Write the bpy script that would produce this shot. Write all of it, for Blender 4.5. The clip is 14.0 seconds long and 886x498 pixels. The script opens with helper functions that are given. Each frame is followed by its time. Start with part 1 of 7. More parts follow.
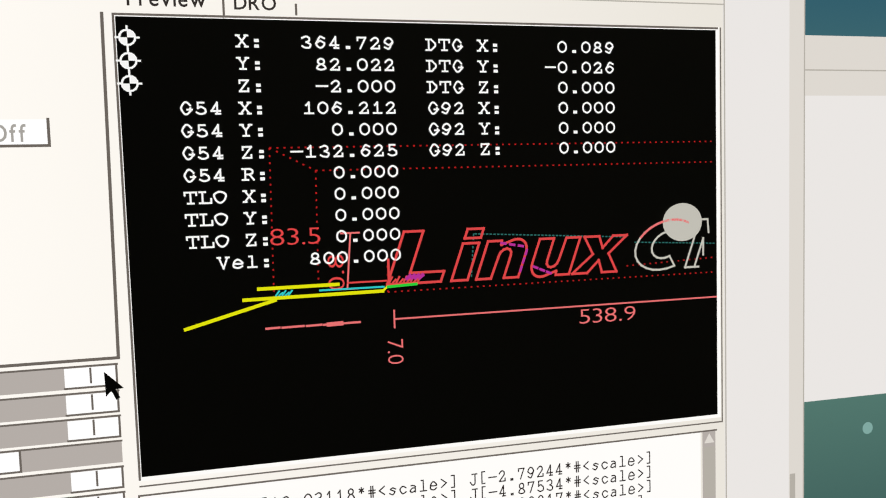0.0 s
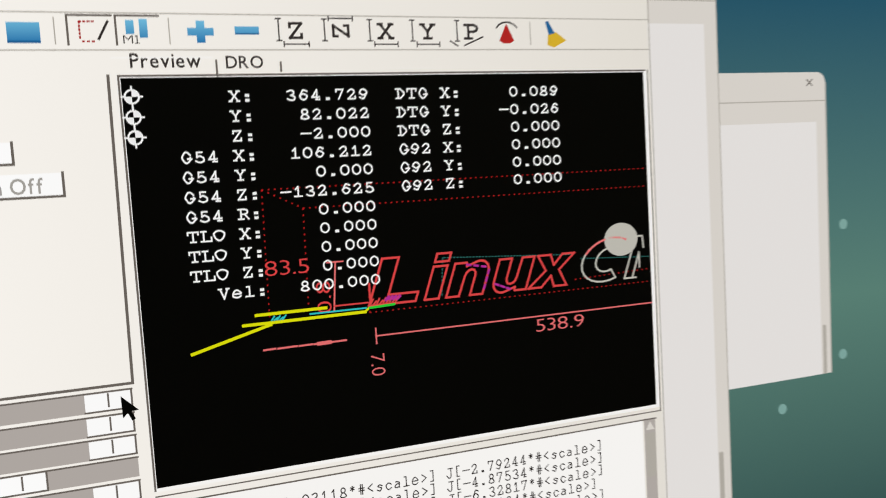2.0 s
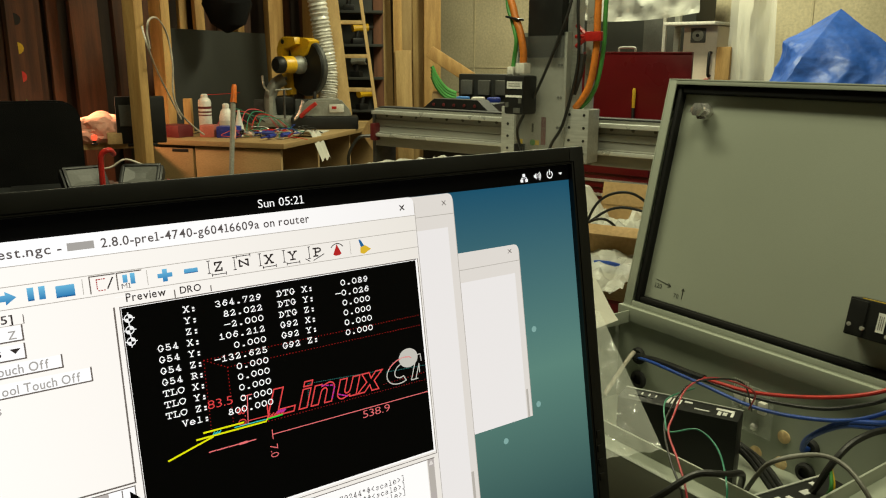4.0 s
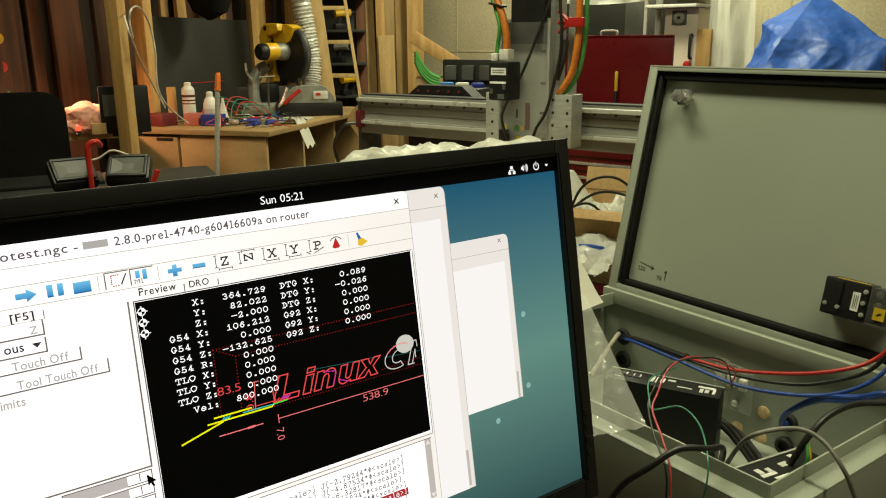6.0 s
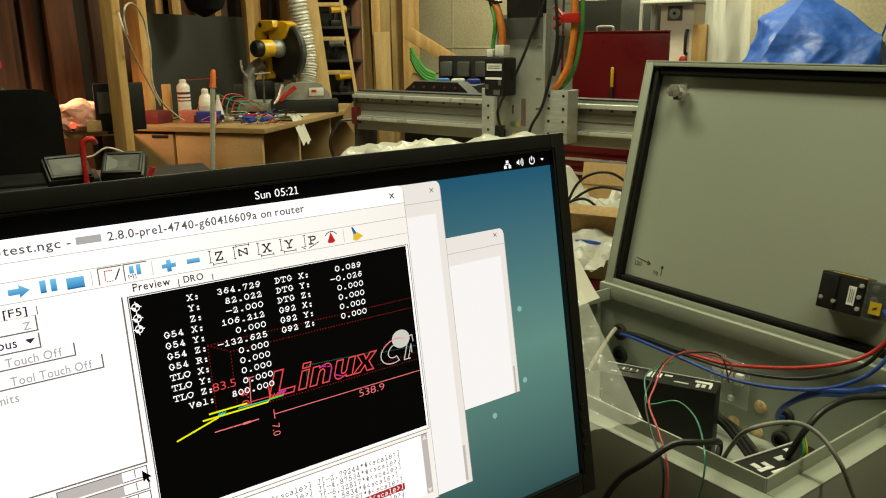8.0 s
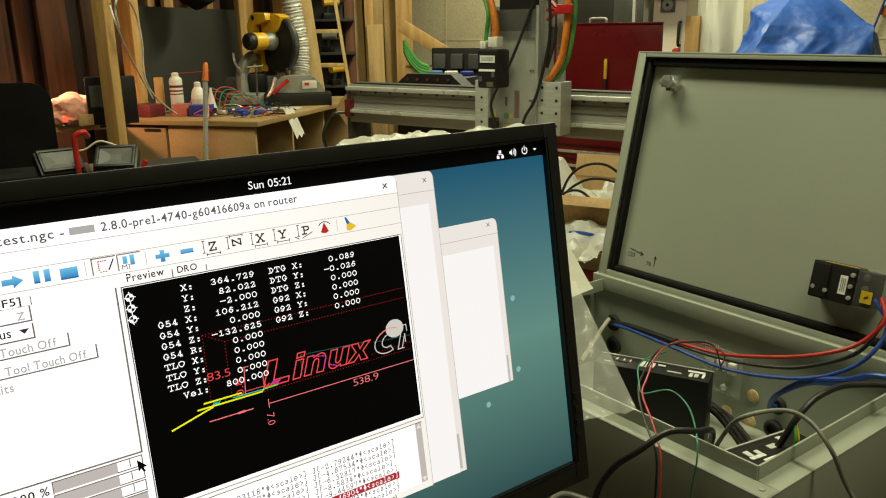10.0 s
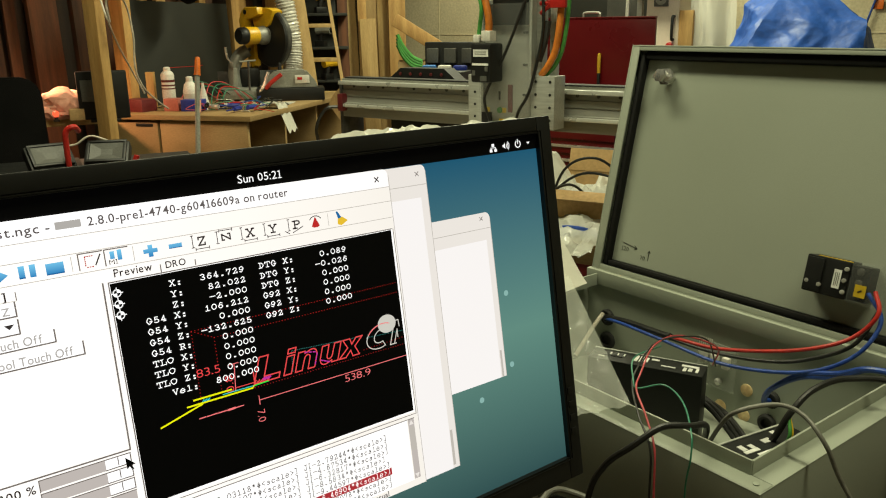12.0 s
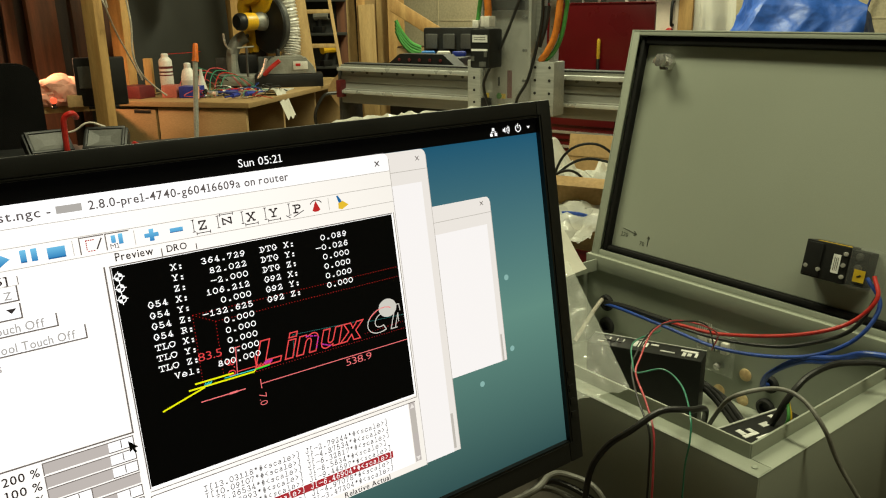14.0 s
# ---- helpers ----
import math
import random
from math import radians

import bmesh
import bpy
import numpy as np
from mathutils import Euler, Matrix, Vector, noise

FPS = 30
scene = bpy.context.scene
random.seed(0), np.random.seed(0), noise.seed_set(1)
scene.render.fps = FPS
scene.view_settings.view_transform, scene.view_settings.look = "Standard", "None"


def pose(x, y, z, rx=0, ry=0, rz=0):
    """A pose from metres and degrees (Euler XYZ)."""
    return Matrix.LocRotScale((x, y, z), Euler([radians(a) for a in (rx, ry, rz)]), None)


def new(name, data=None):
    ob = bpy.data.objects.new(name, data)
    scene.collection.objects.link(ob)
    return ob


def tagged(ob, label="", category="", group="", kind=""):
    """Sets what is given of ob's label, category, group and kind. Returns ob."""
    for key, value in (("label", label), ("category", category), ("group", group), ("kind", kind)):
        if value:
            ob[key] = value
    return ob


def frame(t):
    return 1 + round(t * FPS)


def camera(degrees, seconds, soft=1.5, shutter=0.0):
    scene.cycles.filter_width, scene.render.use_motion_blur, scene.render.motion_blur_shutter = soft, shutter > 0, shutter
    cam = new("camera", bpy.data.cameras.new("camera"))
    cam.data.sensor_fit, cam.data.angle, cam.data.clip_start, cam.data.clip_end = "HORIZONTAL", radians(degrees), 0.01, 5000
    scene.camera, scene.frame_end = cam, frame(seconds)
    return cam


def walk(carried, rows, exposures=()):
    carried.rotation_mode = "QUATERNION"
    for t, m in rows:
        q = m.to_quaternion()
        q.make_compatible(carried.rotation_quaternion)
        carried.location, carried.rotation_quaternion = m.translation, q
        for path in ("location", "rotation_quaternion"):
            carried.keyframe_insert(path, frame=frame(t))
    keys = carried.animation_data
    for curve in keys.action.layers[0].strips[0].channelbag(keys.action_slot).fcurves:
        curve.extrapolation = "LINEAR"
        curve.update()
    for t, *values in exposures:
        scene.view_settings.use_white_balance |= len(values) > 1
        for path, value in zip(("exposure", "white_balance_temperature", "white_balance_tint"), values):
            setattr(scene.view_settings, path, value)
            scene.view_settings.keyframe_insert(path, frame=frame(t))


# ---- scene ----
EXPOSURES = [(0.0, -0.2), (1.5, -0.25), (2.5, -0.4), (3.0, -0.4), (3.4, -0.34), (5.2, 0.0), (14.0, 0.0)]
cam = camera(58.21, 14.0, soft=1.1, shutter=0.4)
PATH = [
    (0, 0.0353, -0.2781, 1.1494, 76.417, -0.725, -14.34),
    (0.5, 0.0367, -0.2778, 1.1485, 76.593, -0.565, -13.987),
    (1, 0.0365, -0.2772, 1.1469, 76.499, -0.564, -14.191),
    (1.5, 0.0219, -0.2894, 1.1613, 76.312, -0.514, -16.758),
    (2, 0.0117, -0.3074, 1.1679, 76.298, 0.181, -19.453),
    (2.5, -0.0203, -0.3668, 1.2238, 74.914, 0.732, -25.911),
    (3, -0.0694, -0.4424, 1.2604, 78.334, -0.555, -33.044),
    (3.2, -0.0782, -0.4564, 1.2743, 78.018, -0.554, -33.638),
    (5.5, -0.1248, -0.5118, 1.3215, 75.408, 0.382, -35.981),
    (6, -0.1241, -0.5102, 1.3211, 75.326, 0.454, -36.055),
    (6.5, -0.1225, -0.5104, 1.321, 75.303, 0.537, -36.084),
    (7, -0.123, -0.5098, 1.3195, 75.229, 0.502, -36.189),
    (7.5, -0.1225, -0.5093, 1.3191, 75.167, 0.56, -36.261),
    (10, -0.1237, -0.5122, 1.3167, 74.604, 0.754, -36.814),
    (10.5, -0.1231, -0.5131, 1.3171, 74.514, 0.681, -37.06),
    (11, -0.1217, -0.5109, 1.3156, 74.463, 0.759, -37.101),
    (11.5, -0.1201, -0.5086, 1.3153, 74.39, 0.798, -37.14),
    (12, -0.1193, -0.508, 1.3145, 74.243, 0.744, -37.271),
    (12.5, -0.1203, -0.5093, 1.3136, 74.124, 0.807, -37.289),
    (13, -0.1218, -0.5094, 1.3132, 74.005, 0.77, -37.322),
    (13.5, -0.1221, -0.5076, 1.3122, 73.654, 0.798, -37.335),
    (14, -0.1211, -0.5083, 1.3125, 73.315, 0.81, -37.367),
]
walk(cam, [(t, pose(*p)) for t, *p in PATH], EXPOSURES)

# world: the hall is closed, the world gives a dim neutral rest
world = bpy.data.worlds.new("world")
world.use_nodes = True
scene.world = world
world.node_tree.nodes["Background"].inputs[0].default_value = (0.5, 0.5, 0.45, 1)
world.node_tree.nodes["Background"].inputs[1].default_value = 0.03

ROOM = pose(0, 0, 0, 0, 0, 17)      # the hall's walls and the machine are turned 17 degrees from the desk


def lamp(name, m, size_x, size_y, watts, colour):
    data = bpy.data.lights.new(name, "AREA")
    data.shape, data.size, data.size_y, data.energy, data.color = "RECTANGLE", size_x, size_y, watts, colour
    ob = new(name, data)
    ob.matrix_world = m
    return ob


TUBE = (1.0, 0.99, 0.64)
lamp("tube_light_desk", pose(0.58, 1.35, 2.92), 0.25, 1.2, 43, TUBE)
lamp("tube_light_hall", pose(2.85, 2.5, 2.92), 0.25, 1.2, 78, (0.99, 0.99, 0.66))
lamp("tube_light_rear", pose(0.75, -0.6, 2.92), 0.25, 1.2, 29, TUBE)
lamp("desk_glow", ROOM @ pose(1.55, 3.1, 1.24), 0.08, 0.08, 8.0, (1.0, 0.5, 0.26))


# ---- materials ----
def lin(r, g, b):
    return tuple((c / 255 / 12.92) if c <= 10 else ((c / 255 + 0.055) / 1.055) ** 2.4 for c in (r, g, b))


def surface(name, a, b=None, rough=0.6, metal=0.0, scale=8.0, detail=6.0, bump=0.15, fine=120.0, stretch=(1, 1, 1), spread=0.12, **more):
    """Two colours mixed by a large noise, a fine grain over it, uneven roughness and a little relief."""
    m = bpy.data.materials.new(name)
    m.use_nodes = True
    n, l = m.node_tree.nodes, m.node_tree.links
    bsdf = n["Principled BSDF"]
    b = b or tuple(c * 0.7 for c in a)
    co, mp = n.new("ShaderNodeTexCoord"), n.new("ShaderNodeMapping")
    mp.inputs["Scale"].default_value = stretch
    l.new(co.outputs["Object"], mp.inputs[0])
    info = n.new("ShaderNodeObjectInfo")
    shift = n.new("ShaderNodeVectorMath"); shift.operation = "MULTIPLY"
    shift.inputs[1].default_value = (7.3, 5.1, 9.7)
    l.new(info.outputs["Random"], shift.inputs[0]); l.new(shift.outputs[0], mp.inputs["Location"])
    big, small = n.new("ShaderNodeTexNoise"), n.new("ShaderNodeTexNoise")
    big.inputs["Scale"].default_value, big.inputs["Detail"].default_value = scale, detail
    small.inputs["Scale"].default_value, small.inputs["Detail"].default_value = fine, 3
    l.new(mp.outputs[0], big.inputs["Vector"]); l.new(mp.outputs[0], small.inputs["Vector"])
    ramp = n.new("ShaderNodeValToRGB")
    ramp.color_ramp.elements[0].position, ramp.color_ramp.elements[1].position = 0.36, 0.66
    ramp.color_ramp.elements[0].color, ramp.color_ramp.elements[1].color = (*b, 1), (*a, 1)
    l.new(big.outputs["Fac"], ramp.inputs[0])
    grain = n.new("ShaderNodeMapRange")
    grain.inputs["From Min"].default_value, grain.inputs["From Max"].default_value = 0.3, 0.7
    grain.inputs["To Min"].default_value, grain.inputs["To Max"].default_value = 1 - spread, 1 + spread
    l.new(small.outputs["Fac"], grain.inputs[0])
    mul = n.new("ShaderNodeVectorMath"); mul.operation = "SCALE"
    l.new(ramp.outputs[0], mul.inputs[0]); l.new(grain.outputs[0], mul.inputs["Scale"])
    own = n.new("ShaderNodeMapRange")
    own.inputs["To Min"].default_value, own.inputs["To Max"].default_value = 0.88, 1.12
    l.new(info.outputs["Random"], own.inputs[0])
    mul2 = n.new("ShaderNodeVectorMath"); mul2.operation = "SCALE"
    l.new(mul.outputs[0], mul2.inputs[0]); l.new(own.outputs[0], mul2.inputs["Scale"])
    l.new(mul2.outputs[0], bsdf.inputs["Base Color"])
    rr = n.new("ShaderNodeMapRange")
    rr.inputs["To Min"].default_value, rr.inputs["To Max"].default_value = max(rough - 0.12, 0.03), min(rough + 0.12, 1)
    l.new(big.outputs["Fac"], rr.inputs[0]); l.new(rr.outputs[0], bsdf.inputs["Roughness"])
    bsdf.inputs["Metallic"].default_value = metal
    if bump:
        bp = n.new("ShaderNodeBump")
        bp.inputs["Strength"].default_value, bp.inputs["Distance"].default_value = bump, 0.004
        l.new(small.outputs["Fac"], bp.inputs["Height"]); l.new(bp.outputs[0], bsdf.inputs["Normal"])
    for key, value in more.items():
        bsdf.inputs[key.replace("_", " ")].default_value = value
    return m


def glow(name, colour, strength=1.0, end=None, low=0.0, high=1.0, axis=1):
    """A lit area of a display: one colour, or a blend from colour (at low) to end (at high) along an axis of the panel."""
    m = bpy.data.materials.new(name)
    m.use_nodes = True
    n, l = m.node_tree.nodes, m.node_tree.links
    bsdf = n["Principled BSDF"]
    bsdf.inputs["Base Color"].default_value = (0.004, 0.004, 0.004, 1)
    bsdf.inputs["Roughness"].default_value = 0.45
    bsdf.inputs["Specular IOR Level"].default_value = 0.06
    bsdf.inputs["Emission Color"].default_value = (*colour, 1)
    bsdf.inputs["Emission Strength"].default_value = strength
    if end:
        co, sep, rng = n.new("ShaderNodeTexCoord"), n.new("ShaderNodeSeparateXYZ"), n.new("ShaderNodeMapRange")
        ramp = n.new("ShaderNodeValToRGB")
        rng.inputs["From Min"].default_value, rng.inputs["From Max"].default_value = low, high
        ramp.color_ramp.elements[0].color, ramp.color_ramp.elements[1].color = (*colour, 1), (*end, 1)
        l.new(co.outputs["Object"], sep.inputs[0]); l.new(sep.outputs[axis], rng.inputs[0])
        l.new(rng.outputs[0], ramp.inputs[0]); l.new(ramp.outputs[0], bsdf.inputs["Emission Color"])
    return m


def clear(name, colour=(0.9, 0.92, 0.9), rough=0.1, alpha=0.3, bump=0.0, scale=20):
    """Thin film or sheet that lets part of the light through."""
    m = bpy.data.materials.new(name)
    m.use_nodes = True
    n, l = m.node_tree.nodes, m.node_tree.links
    bsdf = n["Principled BSDF"]
    bsdf.inputs["Base Color"].default_value = (*colour, 1)
    bsdf.inputs["Roughness"].default_value, bsdf.inputs["Alpha"].default_value = rough, alpha
    if bump:
        tex, bp = n.new("ShaderNodeTexNoise"), n.new("ShaderNodeBump")
        tex.inputs["Scale"].default_value, tex.inputs["Detail"].default_value = scale, 4
        bp.inputs["Strength"].default_value, bp.inputs["Distance"].default_value = bump, 0.02
        l.new(tex.outputs["Fac"], bp.inputs["Height"]); l.new(bp.outputs[0], bsdf.inputs["Normal"])
    return m


BLACK_PLASTIC = surface("black_plastic", (0.008, 0.0085, 0.008), (0.006, 0.006, 0.006), 0.5, scale=30, bump=0.012, fine=900, Specular_IOR_Level=0.4)
RUBBER = surface("black_rubber", (0.016, 0.016, 0.015), (0.01, 0.01, 0.01), 0.7, fine=300)
GREY_PAINT = surface("grey_enclosure_paint", (0.335, 0.36, 0.30), (0.315, 0.34, 0.28), 0.42, scale=3, bump=0.05, fine=700, spread=0.03)
ALU = surface("aluminium", (0.50, 0.51, 0.47), (0.43, 0.44, 0.405), 0.4, 0.35, scale=6, bump=0.05, fine=200, stretch=(1, 0.1, 1))
EXTRUSION = surface("dull_anodised_extrusion", (0.34, 0.34, 0.30), (0.28, 0.28, 0.245), 0.42, 0.3, scale=6, bump=0.03, fine=200, stretch=(1, 0.1, 1), spread=0.05)
RAIL = surface("ground_rail", (0.60, 0.61, 0.57), (0.54, 0.55, 0.51), 0.3, 0.4, scale=20, bump=0.02, spread=0.04)
CHROME = surface("chromed_latch", (0.82, 0.81, 0.78), (0.7, 0.69, 0.66), 0.15, 0.8, scale=20)
STEEL = surface("bright_steel", (0.72, 0.71, 0.67), (0.55, 0.54, 0.5), 0.25, 0.55, scale=20)
DARK_STEEL = surface("dark_steel", (0.09, 0.088, 0.08), (0.05, 0.05, 0.047), 0.5, 0.4, scale=20)
RED_PAINT = surface("red_tool_chest_paint", (0.14, 0.0055, 0.009), (0.115, 0.0045, 0.0075), 0.3, scale=4, bump=0.05, spread=0.05)
PINE = surface("pine", (0.52, 0.32, 0.11), (0.38, 0.21, 0.065), 0.65, scale=5, stretch=(6, 6, 0.7), fine=60)
PINE_PALE = surface("pale_pine", (0.5, 0.34, 0.14), (0.38, 0.24, 0.09), 0.65, scale=5, stretch=(6, 6, 0.6), fine=60)
CEDAR = surface("dark_boards", (0.10, 0.042, 0.020), (0.045, 0.02, 0.011), 0.75, scale=4, stretch=(7, 7, 0.5), fine=60)
CEDAR_WARM = surface("reddish_boards", (0.17, 0.066, 0.03), (0.085, 0.034, 0.016), 0.75, scale=4, stretch=(7, 7, 0.5), fine=60)
PLY = surface("plywood", (0.36, 0.24, 0.105), (0.28, 0.18, 0.07), 0.6, scale=3, stretch=(1, 1, 4), fine=80)
CONCRETE = surface("cast_concrete", (0.63, 0.55, 0.37), (0.46, 0.40, 0.26), 0.85, scale=1.6, detail=9, bump=0.5, fine=60)
FLOOR = surface("concrete_floor", (0.16, 0.15, 0.13), (0.1, 0.095, 0.08), 0.7, scale=1.2, detail=8, bump=0.3, fine=50)
SHADED_DESK = surface("shaded_desk_top", (0.06, 0.052, 0.042), (0.045, 0.038, 0.03), 0.45, scale=5)
BOARD_WALL = surface("dark_sheathing", (0.05, 0.028, 0.016), (0.025, 0.014, 0.009), 0.85, scale=3, stretch=(5, 5, 0.5), fine=50)
CEILING = surface("painted_ceiling", (0.32, 0.31, 0.27), (0.26, 0.25, 0.22), 0.9, scale=1.5)
YELLOW = surface("yellow_tool_plastic", (0.72, 0.42, 0.012), (0.6, 0.34, 0.01), 0.4, scale=12, bump=0.05)
TARP = surface("blue_tarpaulin", (0.026, 0.12, 0.54), (0.017, 0.085, 0.4), 0.5, scale=9, bump=0.5, fine=45)
CARDBOARD = surface("cardboard", (0.45, 0.29, 0.13), (0.38, 0.24, 0.1), 0.8, scale=5)
WHITE_PLASTIC = surface("white_plastic", (0.68, 0.66, 0.6), (0.58, 0.56, 0.5), 0.45, scale=10, bump=0.05)
CREAM = surface("cream_machine_paint", (0.76, 0.66, 0.54), (0.7, 0.6, 0.49), 0.45, scale=3, spread=0.04)
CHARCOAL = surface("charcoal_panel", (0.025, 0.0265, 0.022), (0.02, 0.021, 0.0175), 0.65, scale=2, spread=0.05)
ORANGE = surface("orange_plastic", (0.75, 0.16, 0.012), None, 0.4, scale=15)
ORANGE_CABLE = surface("orange_cable_jacket", (0.68, 0.2, 0.02), None, 0.5, scale=15)
GREEN_CABLE = surface("green_cable_jacket", (0.06, 0.28, 0.05), None, 0.5, scale=15)
RED_PLASTIC = surface("red_plastic", (0.5, 0.02, 0.015), None, 0.35, scale=15)
RED_WIRE = surface("red_wire", (0.55, 0.03, 0.02), (0.45, 0.02, 0.015), 0.4, scale=30)
PINK_WIRE = surface("pink_wire", (0.62, 0.075, 0.09), None, 0.4, scale=30)
BLUE_WIRE = surface("blue_wire", (0.02, 0.07, 0.36), None, 0.4, scale=30)
GREEN_WIRE = surface("green_wire", (0.04, 0.28, 0.17), None, 0.4, scale=30)
BLACK_WIRE = surface("black_wire", (0.014, 0.014, 0.013), None, 0.42, scale=30)
GREY_CABLE = surface("grey_cable", (0.19, 0.185, 0.16), None, 0.45, scale=30)
WHITE_CABLE = surface("white_cable", (0.62, 0.56, 0.46), None, 0.5, scale=30)
FOIL = surface("foil_duct", (0.82, 0.8, 0.74), (0.62, 0.6, 0.54), 0.36, 0.25, scale=25, bump=0.4, fine=50)
PRINT = surface("white_print", (0.8, 0.8, 0.77), None, 0.6)
YELLOW_LABEL = surface("yellow_label", (0.75, 0.5, 0.02), None, 0.5)
PINK = surface("pink_insulation", (0.72, 0.38, 0.28), (0.6, 0.26, 0.18), 0.9, scale=15, bump=0.8, fine=40)
BLUE_PLASTIC = surface("blue_plastic", (0.015, 0.035, 0.3), None, 0.4)
MAROON = surface("maroon_box", (0.13, 0.014, 0.016), None, 0.5)
SALMON = surface("salmon_box", (0.55, 0.16, 0.12), None, 0.5)
FABRIC = surface("black_mesh_fabric", (0.007, 0.0065, 0.0065), (0.004, 0.004, 0.004), 0.9, fine=400, bump=0.4, Specular_IOR_Level=0.1)
BLACK_CASE = surface("black_case_plastic", (0.02, 0.021, 0.02), None, 0.5)
GREY_CASE = surface("grey_case_plastic", (0.1, 0.1, 0.09), None, 0.55)
TOOL_GREY = surface("grey_cast_metal", (0.3, 0.3, 0.26), (0.23, 0.23, 0.2), 0.5, 0.2, scale=15)
HOLE_LIGHT = surface("painted_hole_light", (0.85, 0.66, 0.36), (0.75, 0.5, 0.25), 0.5, scale=60)
GASKET = surface("foam_gasket", (0.006, 0.006, 0.0055), (0.004, 0.004, 0.004), 0.7, fine=600, bump=0.1, Specular_IOR_Level=0.25)
FILM = clear("crumpled_clear_film", (0.66, 0.68, 0.62), 0.12, 0.27, 0.3, 7)
WHITE_FILM = clear("milky_plastic_sheet", (0.78, 0.78, 0.71), 0.22, 0.62, 0.25, 9)
ACRYLIC = clear("clear_acrylic", (0.7, 0.72, 0.68), 0.05, 0.07)
PAPER = surface("paper", (0.6, 0.58, 0.5), None, 0.8, scale=4, bump=0.02, spread=0.03)


# ---- mesh helpers ----
def smooth_path(pts, steps=8):
    """Catmull-Rom curve through the points."""
    p = [Vector(q) for q in pts]
    p = [p[0] * 2 - p[1], *p, p[-1] * 2 - p[-2]]
    out = []
    for i in range(1, len(p) - 2):
        for k in range(steps):
            t = k / steps
            a, b, c, d = p[i - 1], p[i], p[i + 1], p[i + 2]
            out.append(0.5 * (2 * b + (c - a) * t + (2 * a - 5 * b + 4 * c - d) * t * t + (3 * b - a - 3 * c + d) * t ** 3))
    return out + [p[-2]]


def add_box(bm, c, s, bevel=0.0, m=None, rot=(0, 0, 0)):
    made = bmesh.ops.create_cube(bm, size=1)["verts"]
    mm = (m or Matrix()) @ pose(*c, *rot) @ Matrix.Diagonal((*s, 1))
    bmesh.ops.transform(bm, matrix=mm, verts=made)
    if bevel:
        edges = {e for v in made for e in v.link_edges}
        bmesh.ops.bevel(bm, geom=list(edges), offset=bevel, segments=2, affect="EDGES", profile=0.6)


def add_tube(bm, pts, r, seg=8, steps=8, r_end=None, smooth=True):
    path = smooth_path(pts, steps) if smooth and len(pts) > 2 else [Vector(p) for p in pts]
    rings, side = [], None
    for i, p in enumerate(path):
        way = (path[min(i + 1, len(path) - 1)] - path[max(i - 1, 0)]).normalized()
        if side is None:
            side = way.orthogonal().normalized()
        side = (side - way * side.dot(way)).normalized()
        up = way.cross(side)
        rr = r if r_end is None else r + (r_end - r) * i / (len(path) - 1)
        rings.append([bm.verts.new(p + (side * math.cos(a) + up * math.sin(a)) * rr) for a in (2 * math.pi * k / seg for k in range(seg))])
    for a, b in zip(rings, rings[1:]):
        for k in range(seg):
            bm.faces.new((a[k], a[(k + 1) % seg], b[(k + 1) % seg], b[k]))
    bm.faces.new(rings[0][::-1])
    bm.faces.new(rings[-1])


def add_lathe(bm, profile, m=None, seg=24):
    """A turned body about the local z axis; profile: (radius, height) from bottom to top."""
    m = m or Matrix()
    rings = [[bm.verts.new(m @ Vector((r * math.cos(2 * math.pi * k / seg), r * math.sin(2 * math.pi * k / seg), z))) for k in range(seg)] for r, z in profile]
    for a, b in zip(rings, rings[1:]):
        for k in range(seg):
            bm.faces.new((a[k], a[(k + 1) % seg], b[(k + 1) % seg], b[k]))
    bm.faces.new(rings[0][::-1])
    bm.faces.new(rings[-1])


def add_prism(bm, outline, low, high, m=None):
    """An outline in local x and y, drawn up from low to high in local z."""
    m = m or Matrix()
    a = [bm.verts.new(m @ Vector((x, y, low))) for x, y in outline]
    b = [bm.verts.new(m @ Vector((x, y, high))) for x, y in outline]
    bm.faces.new(a[::-1])
    bm.faces.new(b)
    for i in range(len(a)):
        j = (i + 1) % len(a)
        bm.faces.new((a[i], a[j], b[j], b[i]))


def add_sheet(bm, w, h, nx, ny, place, thick=0.0):
    """A grid bent by place(u, v) -> point, for u and v from 0 to 1."""
    v = [[bm.verts.new(place(i / nx, j / ny)) for i in range(nx + 1)] for j in range(ny + 1)]
    for j in range(ny):
        for i in range(nx):
            bm.faces.new((v[j][i], v[j][i + 1], v[j + 1][i + 1], v[j + 1][i]))
    if thick:
        bmesh.ops.recalc_face_normals(bm, faces=bm.faces[:])
        bmesh.ops.solidify(bm, geom=bm.faces[:], thickness=thick)


def mesh_of(name, bm, material, shade=True):
    bmesh.ops.recalc_face_normals(bm, faces=bm.faces[:])
    me = bpy.data.meshes.new(name)
    bm.to_mesh(me)
    bm.free()
    me.materials.append(material)
    if shade:
        me.polygons.foreach_set("use_smooth", [True] * len(me.polygons))
        me.set_sharp_from_angle(angle=radians(35))
    return me


def part(name, bm, material, parent, label="", shade=True):
    ob = new(name, mesh_of(name, bm, material, shade))
    ob.parent = parent
    return tagged(ob, label)


def thing(name, m, label, category, group=""):
    ob = new(name)
    ob.empty_display_size = 0.05
    ob.matrix_world = m
    return tagged(ob, label, category, group)


def single(name, bm, material, m, label, category, group="", shade=True, kind=""):
    ob = new(name, mesh_of(name, bm, material, shade))
    ob.matrix_world = m
    return tagged(ob, label, category, group, kind)


